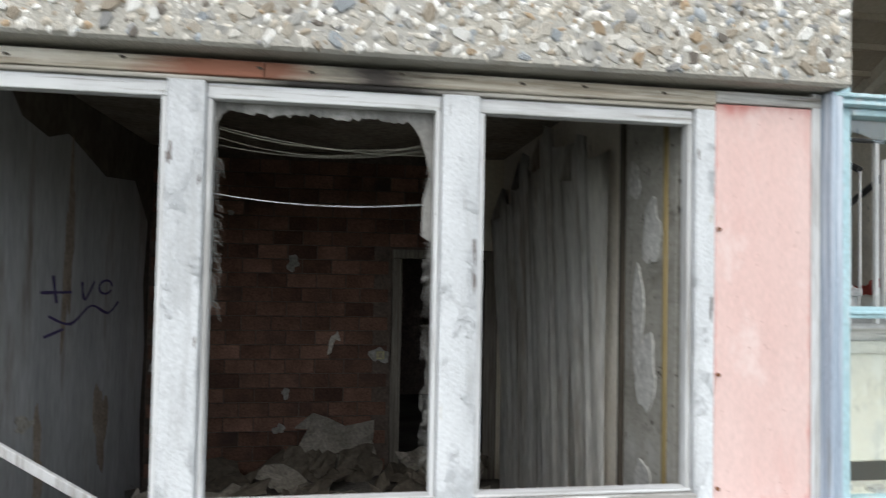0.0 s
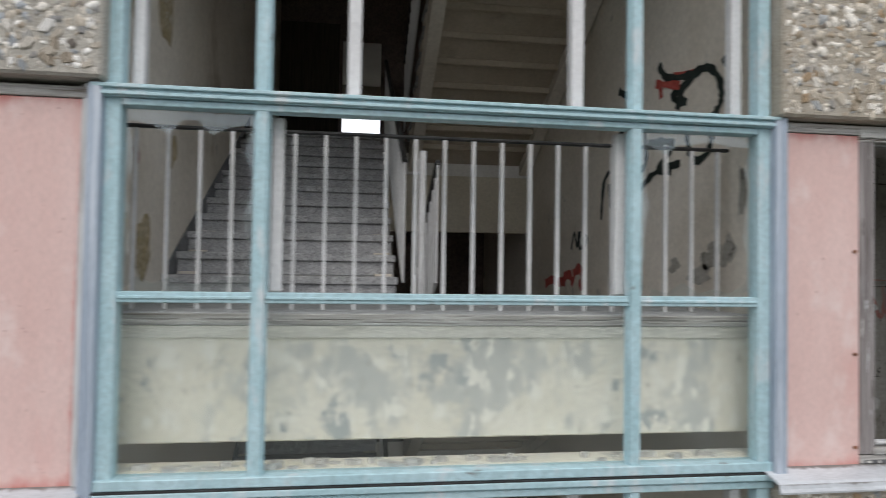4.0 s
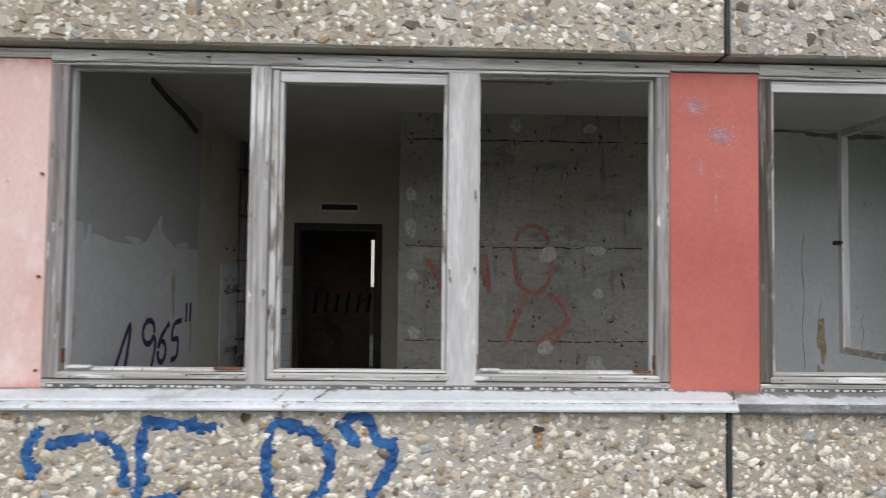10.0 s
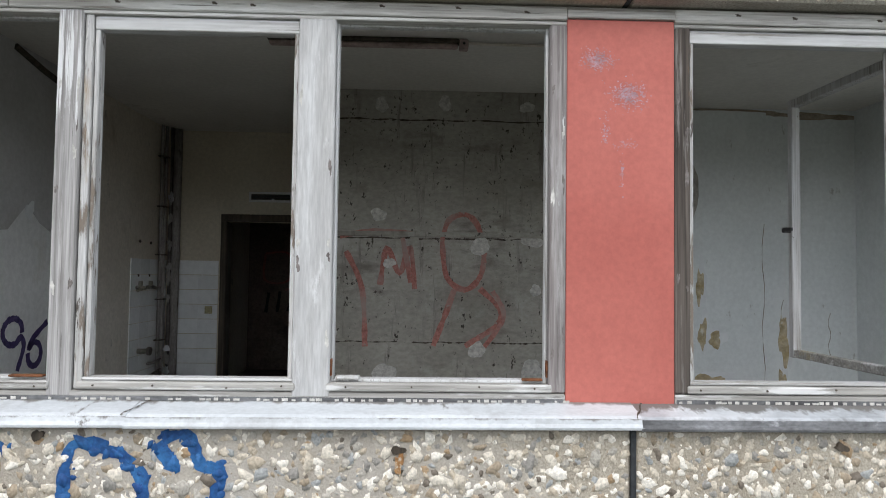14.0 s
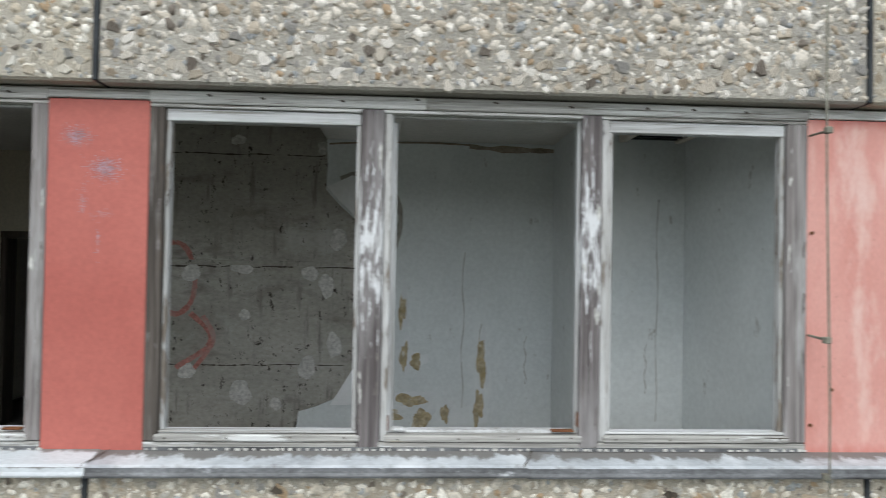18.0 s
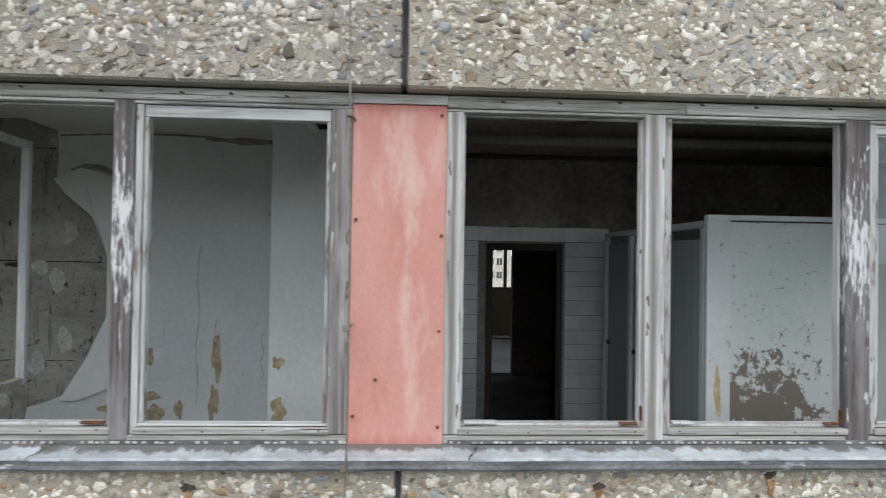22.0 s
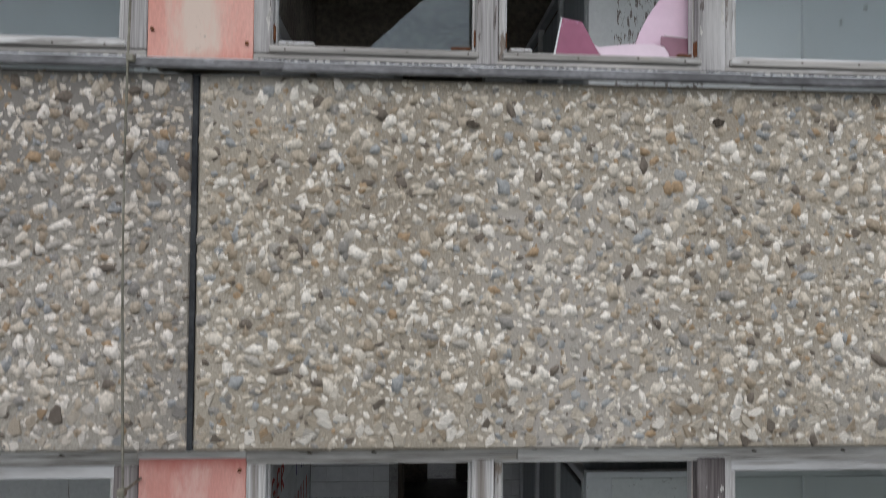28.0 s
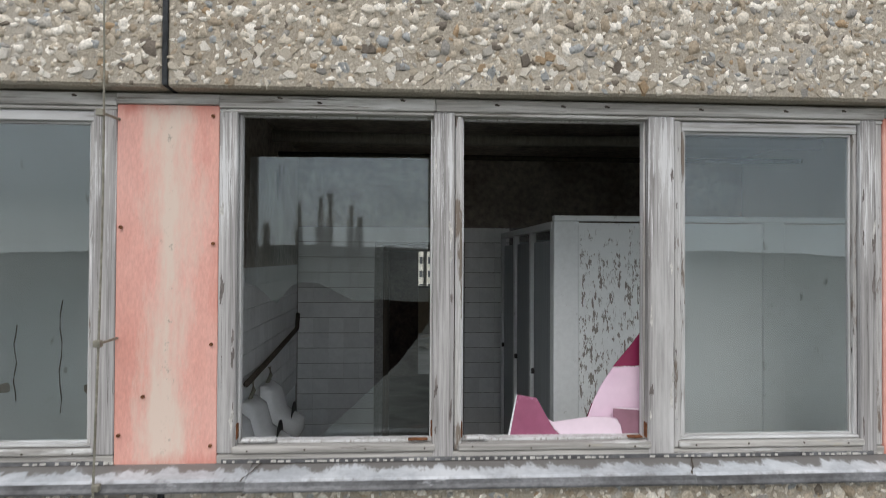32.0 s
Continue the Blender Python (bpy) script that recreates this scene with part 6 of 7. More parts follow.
graffiti("graffiti", [[(7.74, 1.76), (8.01, 1.80), (8.33, 1.78)],
    [(7.79, 1.64), (7.92, 1.35), (7.95, 0.90)],
    [(8.06, 1.38), (8.11, 1.67), (8.21, 1.47), (8.29, 1.68), (8.33, 1.35)],
    [(8.30, 1.40), (8.23, 1.75)],
    [(8.54, 1.73), (8.59, 1.89), (8.72, 1.94), (8.82, 1.85), (8.87, 1.64), (8.84, 1.45), (8.72, 1.35), (8.58, 1.45), (8.54, 1.73)],
    [(8.64, 1.35), (8.56, 1.12), (8.48, 0.91)],
    [(8.84, 1.36), (9.00, 1.20), (8.98, 1.08), (8.84, 0.98), (8.73, 0.91)],
    [(8.94, 1.34), (9.03, 1.14), (8.86, 0.88)]], 0.042, wall_c, paint_red, "faded red scrawl on the bare concrete wall", 0.2)

# ---- room with the peeling grey-blue wall ----
edge = [(9.93, 2.92), (9.94, 2.60), (9.93, 2.40), (10.05, 2.27), (10.22, 2.12), (10.33, 1.92), (10.38, 1.65), (10.38, 1.35), (10.30, 1.08), (10.16, 0.85), (10.02, 0.66), (9.88, 0.60), (9.74, 0.56), (9.72, 0.42), (9.80, 0.0)]
skin = solid("plaster_skin", slab_from_outline([(a, min(b, 2.824)) for a, b in edge] + [(11.845, 0.0), (11.845, 2.824)], "y", 2.398, -0.014), wall_blue, "grey-blue paint layer ending in a curved torn edge", "plaster", "thing")
upper_skin = solid("plaster_skin", box(9.60, 11.845, 2.386, 2.398, STOREY + 0.01, STOREY + 2.915), wall_blue, "grey-blue painted plaster on the upper room's wall, cracked", "plaster", "thing")
for i, (x, z, rx, rz) in enumerate(((10.60, 4.095, 0.09, 0.05), (11.374, 4.04, 0.08, 0.10), (10.2, 4.5, 0.07, 0.04))):
    part("flaked_spot", slab_from_outline(ragged(random.Random(i + 260), x, z, rx, rz, 22, 0.5), "y", 2.3855, -0.003), dark_brown, upper_skin, "brown spot where paint has flaked")
for i, (x, z0, z1) in enumerate(((11.09, 3.9, 4.8), (10.74, 4.0, 4.6), (11.5, 4.3, 5.4))):
    part("wall_crack", tube([(x + 0.012 * math.sin(k * 1.7 + i), 2.385, z0 + (z1 - z0) * k / 8) for k in range(9)], 0.005, 5), dark_wood, upper_skin, "thin upright crack")
flap = [(9.95, 2.42), (10.15, 2.52), (10.38, 2.45), (10.52, 2.25), (10.50, 1.95), (10.42, 1.80), (10.45, 1.35), (10.44, 1.0), (10.38, 0.72), (10.15, 0.62), (10.0, 0.62), (10.2, 0.95), (10.36, 1.3), (10.36, 1.8), (10.25, 2.12), (10.05, 2.3)]
bm = slab_from_outline(flap, "y", 2.366, -0.005)
for v in bm.verts:
    v.co.y -= 0.10 * max(0.0, min(1.0, (10.45 - v.co.x) / 0.4)) * max(0.0, 1 - abs(v.co.z - 2.2) / 0.5)
solid("curling_paint", bm, flap_pale, "broad strip of paint curling off the wall", "plaster", "thing")
for i, (x, z, rx, rz) in enumerate(((10.58, 1.40, 0.03, 0.13), (10.75, 0.50, 0.07, 0.09), (10.70, 0.98, 0.05, 0.06), (10.60, 1.02, 0.03, 0.12), (10.66, 0.66, 0.12, 0.05), (11.25, 0.98, 0.035, 0.20), (11.23, 0.6, 0.04, 0.14), (10.45, 0.55, 0.14, 0.05), (10.95, 0.55, 0.03, 0.08))):
    part("flaked_spot", slab_from_outline(ragged(random.Random(i + 200), x, z, rx, rz, 30, 0.36), "y", 2.3835, -0.003 - 0.0004 * i), ochre, skin, "ochre spot where paint has flaked")
    part("flaked_rim", slab_from_outline(ragged(random.Random(i + 230), x + 0.02, z + 0.02, rx * 1.3, rz * 1.25, 30, 0.4), "y", 2.3835, -0.0008 - 0.0002 * i), paper_pale, skin, "paler layer round a flaked spot")
stain = bmesh.new()
stroke(stain, [(9.95, 2.785), (10.2, 2.80), (10.6, 2.812), (10.9, 2.812), (11.2, 2.80)], 0.016, lambda a, b, l: (a, 2.384 - l, b), 3, 0.25, 0.002)
stroke(stain, [(11.12, 2.79), (11.4, 2.775), (11.84, 2.77)], 0.045, lambda a, b, l: (a, 2.384 - l, b), 4, 0.5, 0.002)
part("stained_edge", stain, dark_brown, skin, "brown stain under the ceiling")
# Shadow along the flap's outer edge, laid on the wall as a coloured stroke.
torn = bmesh.new()
stroke(torn, [(10.05, 2.49), (10.16, 2.535), (10.30, 2.52), (10.43, 2.45), (10.53, 2.31), (10.55, 2.12), (10.50, 1.92), (10.45, 1.80)], 0.045, lambda a, b, l: (a, 2.384 - l, b), 6, 0.15, 0.002)
part("bared_band", torn, flap_shade, skin, "grey-brown band painted for the curling paint's shadow")
for i, (x, z, rx, rz) in enumerate(((11.92, 0.72, 0.06, 0.09), (11.915, 1.07, 0.035, 0.05))):
    solid("flaked_spot", slab_from_outline(ragged(random.Random(i + 220), x, z, rx, rz, 20, 0.45), "y", 1.5495, -0.003), ochre, "ochre spot where paint has flaked off the pier", "patch", "thing", "flaked spots on the grey-blue wall")
for i, (x, z0, z1) in enumerate(((11.09, 0.6, 1.9), (11.24, 0.75, 1.3), (11.62, 0.8, 1.2))):
    part("wall_crack", tube([(x + 0.012 * math.sin(k * 1.7), 2.384, z0 + (z1 - z0) * k / 8) for k in range(9)], 0.0035, 5), wall_bare, skin, "thin upright crack")
for i, (x, z0, z1) in enumerate(((12.34, 0.9, 1.25), (12.42, 0.7, 2.3))):
    solid("wall_crack", tube([(x + 0.008 * math.sin(k * 1.7), 1.55, z0 + (z1 - z0) * k / 8) for k in range(9)], 0.003, 5), wall_bare, "thin upright crack in the pier", "crack", "thing", "cracks in the painted walls")
hatch = thing("ceiling_hatch", (12.35, 1.3, 2.92), "pale framed dark hatch in the ceiling", "hatch")
part("hatch_frame", boxes((12.12, 12.17, 0.9, 1.53, 2.70, 2.824), (12.53, 12.58, 0.9, 1.53, 2.70, 2.824), (12.17, 12.53, 0.9, 0.95, 2.70, 2.824), bev=0.004), wall_cream, hatch)
grille = part("grille_back", box(12.17, 12.53, 0.95, 1.53, 2.80, 2.824), rail_black, hatch)
for q in range(7):
    part("slat", box(12.18, 12.52, 0.98 + q * 0.078, 1.0 + q * 0.078, 2.71, 2.76), rail_black, hatch)
turn = Matrix.Translation((10.552, 0.075, 0)) @ pose(0, 0, 0, 0, 0, 92.5)
bm = boxes((0, 0.045, -0.02, 0.03, 1.025, 2.49), (0.86, 0.90, -0.02, 0.03, 1.025, 2.49), (0.045, 0.86, -0.02, 0.03, 2.445, 2.49), bev=0.004)
bm.transform(turn)
sash = part("open_sash", bm, wood_up, win2, "white window sash swung wide open into the room")
bm = box(0.046, 0.859, -0.018, 0.028, 1.027, 1.07, 0.004)
bm.transform(turn)
part("bottom_rail", bm, wood_low, sash, "bare greyish wooden rail")
bm = boxes((0.87, 0.89, 0.03, 0.07, 1.73, 1.76), (0.81, 0.89, 0.06, 0.075, 1.735, 1.755))
bm.transform(turn)
part("handle", bm, rail_black, sash, "black window handle")

# ---- washrooms, one over the other ----
def cubicles(dz, seed):
    c = thing("toilet_cubicle", (15.4, 1.05, dz), "white painted wooden toilet cubicle, paint peeling", "cubicle", "toilet cubicles")
    part("corner_post", box(14.755, 14.915, 1.03, 1.075, 0.12 + dz, 2.10 + dz, 0.004), cub_white, c)
    part("front_board", box(14.915, 16.11, 1.045, 1.07, 0.12 + dz, 2.09 + dz, 0.003), cub_scratch if dz else cub_peel, c, "paint peeling off the front board")
    part("edge_post", box(16.11, 16.25, 1.03, 1.075, 0.12 + dz, 2.10 + dz, 0.004), cub_white, c)
    part("side_board", box(16.25, 17.3, 1.045, 1.07, 0.12 + dz, 2.09 + dz, 0.003), cub_white, c)
    part("top_rail", box(14.755, 17.3, 1.025, 1.08, 2.10 + dz, 2.135 + dz, 0.004), cub_white, c)
    rng = random.Random(seed)
    if dz == 0:
        patch("rust_run", "y", 1.0295, 14.83, 0.98, 0.022, 0.15, rust_stain, c, seed + 2, -0.0012, "rust-brown run", 0.3)
    for k in range(3):
        y0 = 1.08 + k * 0.70
        d = part("side_post", box(14.755, 14.80, y0, y0 + 0.06, 0.0 + dz, 2.05 + dz, 0.004), cub_white, c)
        e = part("door", box(14.775, 14.80, y0 + 0.07, y0 + 0.66, 0.15 + dz, 1.98 + dz, 0.004), cub_grey, c, "grey cubicle door")
        part("latch", rod((14.765, y0 + 0.60, 1.05 + dz), (14.745, y0 + 0.60, 1.05 + dz), 0.02), rail_black, e, "black latch")
    part("side_rail", box(14.75, 14.81, 1.08, 3.2, 2.05 + dz, 2.10 + dz, 0.004), cub_white, c)
    part("end_post", box(14.755, 14.80, 3.18, 3.24, 0.0 + dz, 2.05 + dz, 0.004), cub_white, c)
    for k in range(1, 3):
        part("divider", box(14.80, 17.3, 1.08 + k * 0.70 + 0.02, 1.08 + k * 0.70 + 0.04, 0.15 + dz, 2.0 + dz), cub_grey, c)


rust_deep = material("orange_rust_streak", [(0.26, 0.12, 0.045), (0.42, 0.24, 0.11)], 30, 0.95, 0.4, 60, D3, [((0.50, 0.44, 0.35), 40.0, 0.54, 0.60, D3, 6.0)], fine_amount=0.2)
rust_stain = material("rust_run", [(0.52, 0.38, 0.17), (0.64, 0.56, 0.40)], 14, 0.8, 0.0, fine_amount=0.2)
for k, dz in enumerate((0, STOREY)):
    cubicles(dz, 31 + k)
    f = thing(f"door_{4 + k}", (14.01, 3.48, dz), "dark door frame in the tiled washroom wall", "door frame", kind="structure")
    part("jamb", box(13.618, 13.68, 3.465, 3.63, dz, 1.925 + dz, 0.004), dark_wood, f)
    part("jamb", box(14.335, 14.397, 3.465, 3.63, dz, 1.925 + dz, 0.004), dark_wood, f)
    part("lintel", box(13.618, 14.397, 3.46, 3.63, 1.926 + dz, 1.992 + dz, 0.004), dark_wood, f)
    solid("heating_pipe", tube([(12.8, 2.1, 2.80 + dz), (14.0, 2.1, 2.79 + dz), (15.4, 2.1, 2.80 + dz), (17.2, 2.1, 2.80 + dz)], 0.045, 10), pale_frame, "pale heating pipe with lagging torn off, under the ceiling", "pipe", "thing", smooth=True)
    solid("water_pipe", tube([(12.8, 2.35, 2.70 + dz), (15.4, 2.35, 2.69 + dz), (17.2, 2.35, 2.70 + dz)], 0.022, 8), dark_wood, "dark water pipe under the ceiling", "pipe", "thing", smooth=True)
    solid(f"upper_wall_soot_{k + 1}", boxes((12.765, 17.29, 3.485, 3.498, 2.168 + dz, 2.919 + dz)), wash_soot, "sooty wall above the tiles", "wall")
    solid(f"upper_side_soot_{k + 1}", boxes((12.762, 12.775, 0.16, 3.48, (2.168 if k == 0 else 1.79) + dz, 2.919 + dz)), wash_soot, "sooty side wall above the tiles", "wall")
    solid(f"washroom_ceiling_soot_{k + 1}", box(12.77, 17.29, 0.16, 3.49, 2.90 + dz, 2.918 + dz), wash_soot, "soot-dark washroom ceiling", "ceiling")
wall_3l = lambda a, b, l: (12.782 + l, a, b)
A = [[(1.20, 1.72), (1.28, 1.90), (1.36, 1.72)], [(1.24, 1.80), (1.33, 1.80)]]
N = [[(1.42, 1.72), (1.42, 1.90), (1.52, 1.72), (1.52, 1.90)]]
G = [arc(1.64, 1.81, 0.06, 0.09, 50, 310), [(1.64, 1.80), (1.70, 1.80), (1.70, 1.74)]]
Eg = [[(1.86, 1.90), (1.78, 1.90), (1.78, 1.72), (1.86, 1.72)], [(1.78, 1.81), (1.85, 1.81)]]
R = [[(1.93, 1.72), (1.93, 1.90), (2.02, 1.86), (1.94, 1.81), (2.03, 1.72)]]
graffiti("graffiti", [*A, *N, *G, *Eg, *R], 0.034, wall_3l, paint_scarlet, "red lettering ANGER on the washroom tiles", 0.1)
graffiti("graffiti", [[(1.75, 1.62), (1.45, 1.55), (1.6, 1.45), (1.75, 1.35), (1.5, 1.28)], *[[(2.1 + k * 0.15, 1.24 - 0.01 * k), (2.11 + k * 0.15, 1.36), (2.09 + k * 0.15, 1.50 - 0.008 * k)] for k in range(8)], *[[(1.25 + k * 0.15, 0.96 + 0.01 * k), (1.26 + k * 0.15, 1.17)] for k in range(5)]], 0.045, wall_3l, paint_scarlet, "rows of illegible red marks on the washroom tiles", 0.35)
graffiti("graffiti", [[(2.6, 1.95), (2.62, 1.62)], [(2.6, 1.80), (2.85, 1.82)], [(2.85, 1.98), (2.87, 1.60)], [(3.0, 1.9), (2.95, 1.6), (3.15, 1.75)]], 0.04, wall_3l, paint_violet, "violet tag on the washroom tiles", 0.15)
for y, z in ((1.75, 0.74), (2.05, 0.74), (2.75, 0.75), (3.05, 0.73)):
    solid("pipe_stub", rod((12.78, y, z), (12.86, y, z), 0.022), rail_black, "cut black pipe stub in the tiles", "pipe", "thing", "pipe stubs in the washroom", smooth=True)

# urinals and rail on the upper washroom's side wall
def urinal(y, z):
    u = thing("urinal", (12.79, y, z), "white ceramic urinal on the wall, dirty", "urinal", "urinals in a row")
    bm = bmesh.new()
    prof = [(0.0, -0.30), (0.10, -0.28), (0.22, -0.20), (0.30, -0.06), (0.30, 0.02), (0.24, 0.05), (0.17, 0.10), (0.13, 0.24), (0.06, 0.28), (0.0, 0.28)]
    rings = []
    for d, h in prof:
        w = 0.17 * (1 - max(0, -h - 0.05) * 2.2) * (1 if h < 0.1 else 0.85)
        rings.append([bm.verts.new((12.782 + d * math.cos(a) ** 0.6 if math.cos(a) > 0 else 12.782, y + w * math.sin(a), z + h)) for a in [math.pi * (i / 10 - 0.5) for i in range(11)]])
    for a, b in zip(rings, rings[1:]):
        for i in range(10):
            if len({v.co.to_tuple(5) for v in (a[i], a[i + 1], b[i + 1], b[i])}) == 4:
                bm.faces.new((a[i], a[i + 1], b[i + 1], b[i]))
    part("bowl", bm, ceramic, u, smooth=True)
    # Flat black plate stands in for the shaded opening; the bowl is closed.
    part("hollow", slab_from_outline(ragged(random.Random(1), y, z + 0.02, 0.11, 0.12, 20, 0.02), "x", 13.0, 0.004), rail_black, u, "black plate for the shade inside the bowl")
    part("flush_pipe", tube([(12.80, y, z + 0.27), (12.83, y, z + 0.34), (12.82, y, z + 0.40)], 0.014), galv, u, "old flush pipe")


for y in (0.95, 1.42, 1.97):
    urinal(y, 3.93)
solid("slanting_pipe", tube([(12.82, 1.25, 4.34), (12.83, 2.0, 4.40), (12.82, 3.2, 4.48), (12.82, 3.25, 4.62)], 0.02), dark_wood, "dark flush pipe slanting along the wall", "pipe", "thing", smooth=True)

# broken glass and plastic boards in the upper window
g = [(13.082, 5.638), (13.06, 5.03), (13.11, 5.015), (13.15, 4.985), (13.19, 4.945), (13.214, 4.934), (13.235, 4.965), (13.28, 5.02), (13.349, 5.036), (13.42, 5.028), (13.50, 4.985), (13.56, 4.955), (13.595, 4.945), (13.70, 4.953), (13.862, 4.941), (13.99, 4.94), (13.99, 5.645)]
part("broken_pane", slab_from_outline(g, "y", 0.20, 0.005), glass, uwin3, "large broken window pane, its lower half gone").visible_shadow = False
part("broken_pane", slab_from_outline([(13.42, 4.30), (13.95, 4.30), (13.95, 4.86), (13.80, 4.66)], "y", 0.122, 0.004), glass, uwin3, "corner of the broken pane").visible_shadow = False
b1 = thing("plastic_board", (14.66, 0.09, 4.29), "broken pink and mauve plastic board standing on the sill", "board")
part("mauve_end", slab_from_outline([(14.354, 4.512), (14.452, 4.494), (14.479, 4.446), (14.506, 4.396), (14.533, 4.349), (14.573, 4.314), (14.622, 4.293), (14.671, 4.293), (14.313, 4.293)], "y", 0.085, 0.006), board_mauve, b1, "scratched mauve end with a pinkish highlight painted in")
part("pink_field", slab_from_outline([(14.508, 4.392), (14.533, 4.380), (14.602, 4.389), (14.701, 4.402), (14.790, 4.401), (14.839, 4.391), (14.859, 4.360), (14.867, 4.311), (14.870, 4.293), (14.673, 4.293), (14.624, 4.293), (14.575, 4.316), (14.535, 4.351)], "y", 0.0855, 0.005), board_pale, b1, "pale pink field")
part("dull_end", slab_from_outline([(14.824, 4.440), (14.899, 4.437), (14.999, 4.429), (15.021, 4.338), (15.039, 4.293), (14.872, 4.293), (14.869, 4.311), (14.861, 4.360), (14.841, 4.393), (14.822, 4.401)], "y", 0.086, 0.005), board_dull, b1)
part("magenta_edge", slab_from_outline([(15.002, 4.429), (15.052, 4.426), (15.052, 4.293), (15.041, 4.293), (15.023, 4.338)], "y", 0.0865, 0.005), board_magenta, b1)
part("cut_edge", slab_from_outline([(14.354, 4.512), (14.360, 4.510), (14.320, 4.293), (14.311, 4.293)], "y", 0.083, 0.008), paper_pale, b1, "pale cut edge")
part("cut_edge", slab_from_outline([(14.839, 4.448), (15.050, 4.430), (15.050, 4.425), (14.839, 4.441)], "y", 0.083, 0.008), board_pale, b1, "pale cut edge")
b2 = thing("plastic_board", (14.86, 0.13, 4.29), "tall broken pink plastic board leaning behind another", "board")
part("pink_field", slab_from_outline([(14.711, 4.401), (14.736, 4.469), (14.771, 4.538), (14.803, 4.587), (14.833, 4.630), (14.912, 4.634), (14.978, 4.633), (14.998, 4.623), (15.003, 4.605), (15.003, 4.293), (14.712, 4.293)], "y", 0.122, 0.006), board_pink, b2)
part("magenta_tip", slab_from_outline([(14.833, 4.634), (14.871, 4.680), (14.922, 4.739), (14.980, 4.816), (14.995, 4.810), (15.010, 4.764), (15.011, 4.293), (15.008, 4.293), (15.006, 4.609), (15.000, 4.627), (14.979, 4.637), (14.912, 4.638)], "y", 0.122, 0.006), board_magenta, b2)
part("magenta_sliver", slab_from_outline([(14.707, 4.396), (14.731, 4.461), (14.737, 4.461), (14.717, 4.396)], "y", 0.1225, 0.006), board_magenta, b2)

# ---- lightning wire on the facade ----
lw = thing("lightning_wire", (12.55, -0.15, 3.4), "rusty lightning conductor wire held off the facade", "wire")
part("wire", tube([(12.545 + 0.012 * math.sin(z * 1.3), -0.165 - 0.012 * math.sin(z * 2.1), z) for z in [-0.6 + 0.3 * i for i in range(27)]], 0.0048, 6), galv, lw)
for z in (1.50, 2.46, 4.19, 4.79, 5.76, 0.88):
    c = part("clamp", boxes((12.53, 12.56, -0.18, -0.15, z - 0.015, z + 0.015), bev=0.003), galv, lw, "rusty wire clamp")
    part("clamp_pin", rod((12.548, -0.16, z), (12.556, -0.01, z + 0.004), 0.006, 6), galv, c)

# ---- blue letters on the facade ----
wall_f = lambda a, b, l: (a, -0.1052 - l, b)
BLUE = [[(5.98, 0.76), (5.92, 0.66), (5.96, 0.56)], [(6.05, 0.70), (6.25, 0.735), (6.36, 0.65), (6.38, 0.50)], [(6.80, 0.775), (6.62, 0.79), (6.47, 0.79), (6.45, 0.60), (6.44, 0.42)], [(6.45, 0.43), (6.62, 0.45)], [(7.06, 0.40), (7.03, 0.60), (7.06, 0.79), (7.22, 0.77), (7.33, 0.66), (7.30, 0.50), (7.20, 0.40)], [(7.38, 0.80), (7.44, 0.72)], [(7.40, 0.82), (7.50, 0.83), (7.55, 0.72), (7.62, 0.70), (7.60, 0.58), (7.52, 0.46)]]
graffiti("graffiti", BLUE, 0.046, wall_f, paint_blue, "thick blue painted letters on the pebbled facade", 0.32, 0.001)

# ---- rusty anchor holes in the panels ----
for i, (x, z) in enumerate(((8.31, 0.78), (10.07, 0.80), (6.93, 0.83), (11.85, 0.78), (13.71, 0.78), (14.52, 0.83), (13.93, 3.97), (15.0, 4.0))):
    solid("anchor_hole", slab_from_outline(ragged(random.Random(i + 400), x, z, 0.026, 0.016, 14, 0.4), "y", -0.1055, -0.012), dark_wood, "dark broken hole in the facade panel", "hole", "thing", "holes in the facade")
    if i not in (1, 2, 6, 7):
        solid("rust_streak", slab_from_outline(ragged(random.Random(i + 420), x + 0.005, z - 0.05, 0.016, 0.05, 14, 0.5), "y", -0.106, -0.010), rust_deep, "rust streak below a hole in the facade", "stain", "thing", "holes in the facade")

# ---- sill nails and bead strip ----
for w, spans, dz in ((win0, S0, 0), (win1, S1, 0), (win2, S2, 0), (win3, S3, 0), (uwin3, S3, STOREY), (uwin2, S2, STOREY)):
    x = spans[0][0] - 0.05
    bm = bmesh.new()
    rng = random.Random(int(x * 10))
    while x < spans[2][1] + 0.1:
        if rng.random() < 0.8:
            add_box(bm, x, x + rng.uniform(0.010, 0.026), -0.019, -0.011, 0.949 + dz, 0.955 + dz + rng.uniform(0, 0.006))
        x += rng.uniform(0.024, 0.044)
    part("putty_bead", bm, plaster_white, w, "row of broken putty bits along the sill")
    part("sill_gap", box(spans[0][0] - 0.06, spans[2][1] + 0.06, -0.0152, -0.0118, 0.9462 + dz, 0.9640 + dz, 0.001), flashing_dark, w, "dark strip where the sill meets the rail")

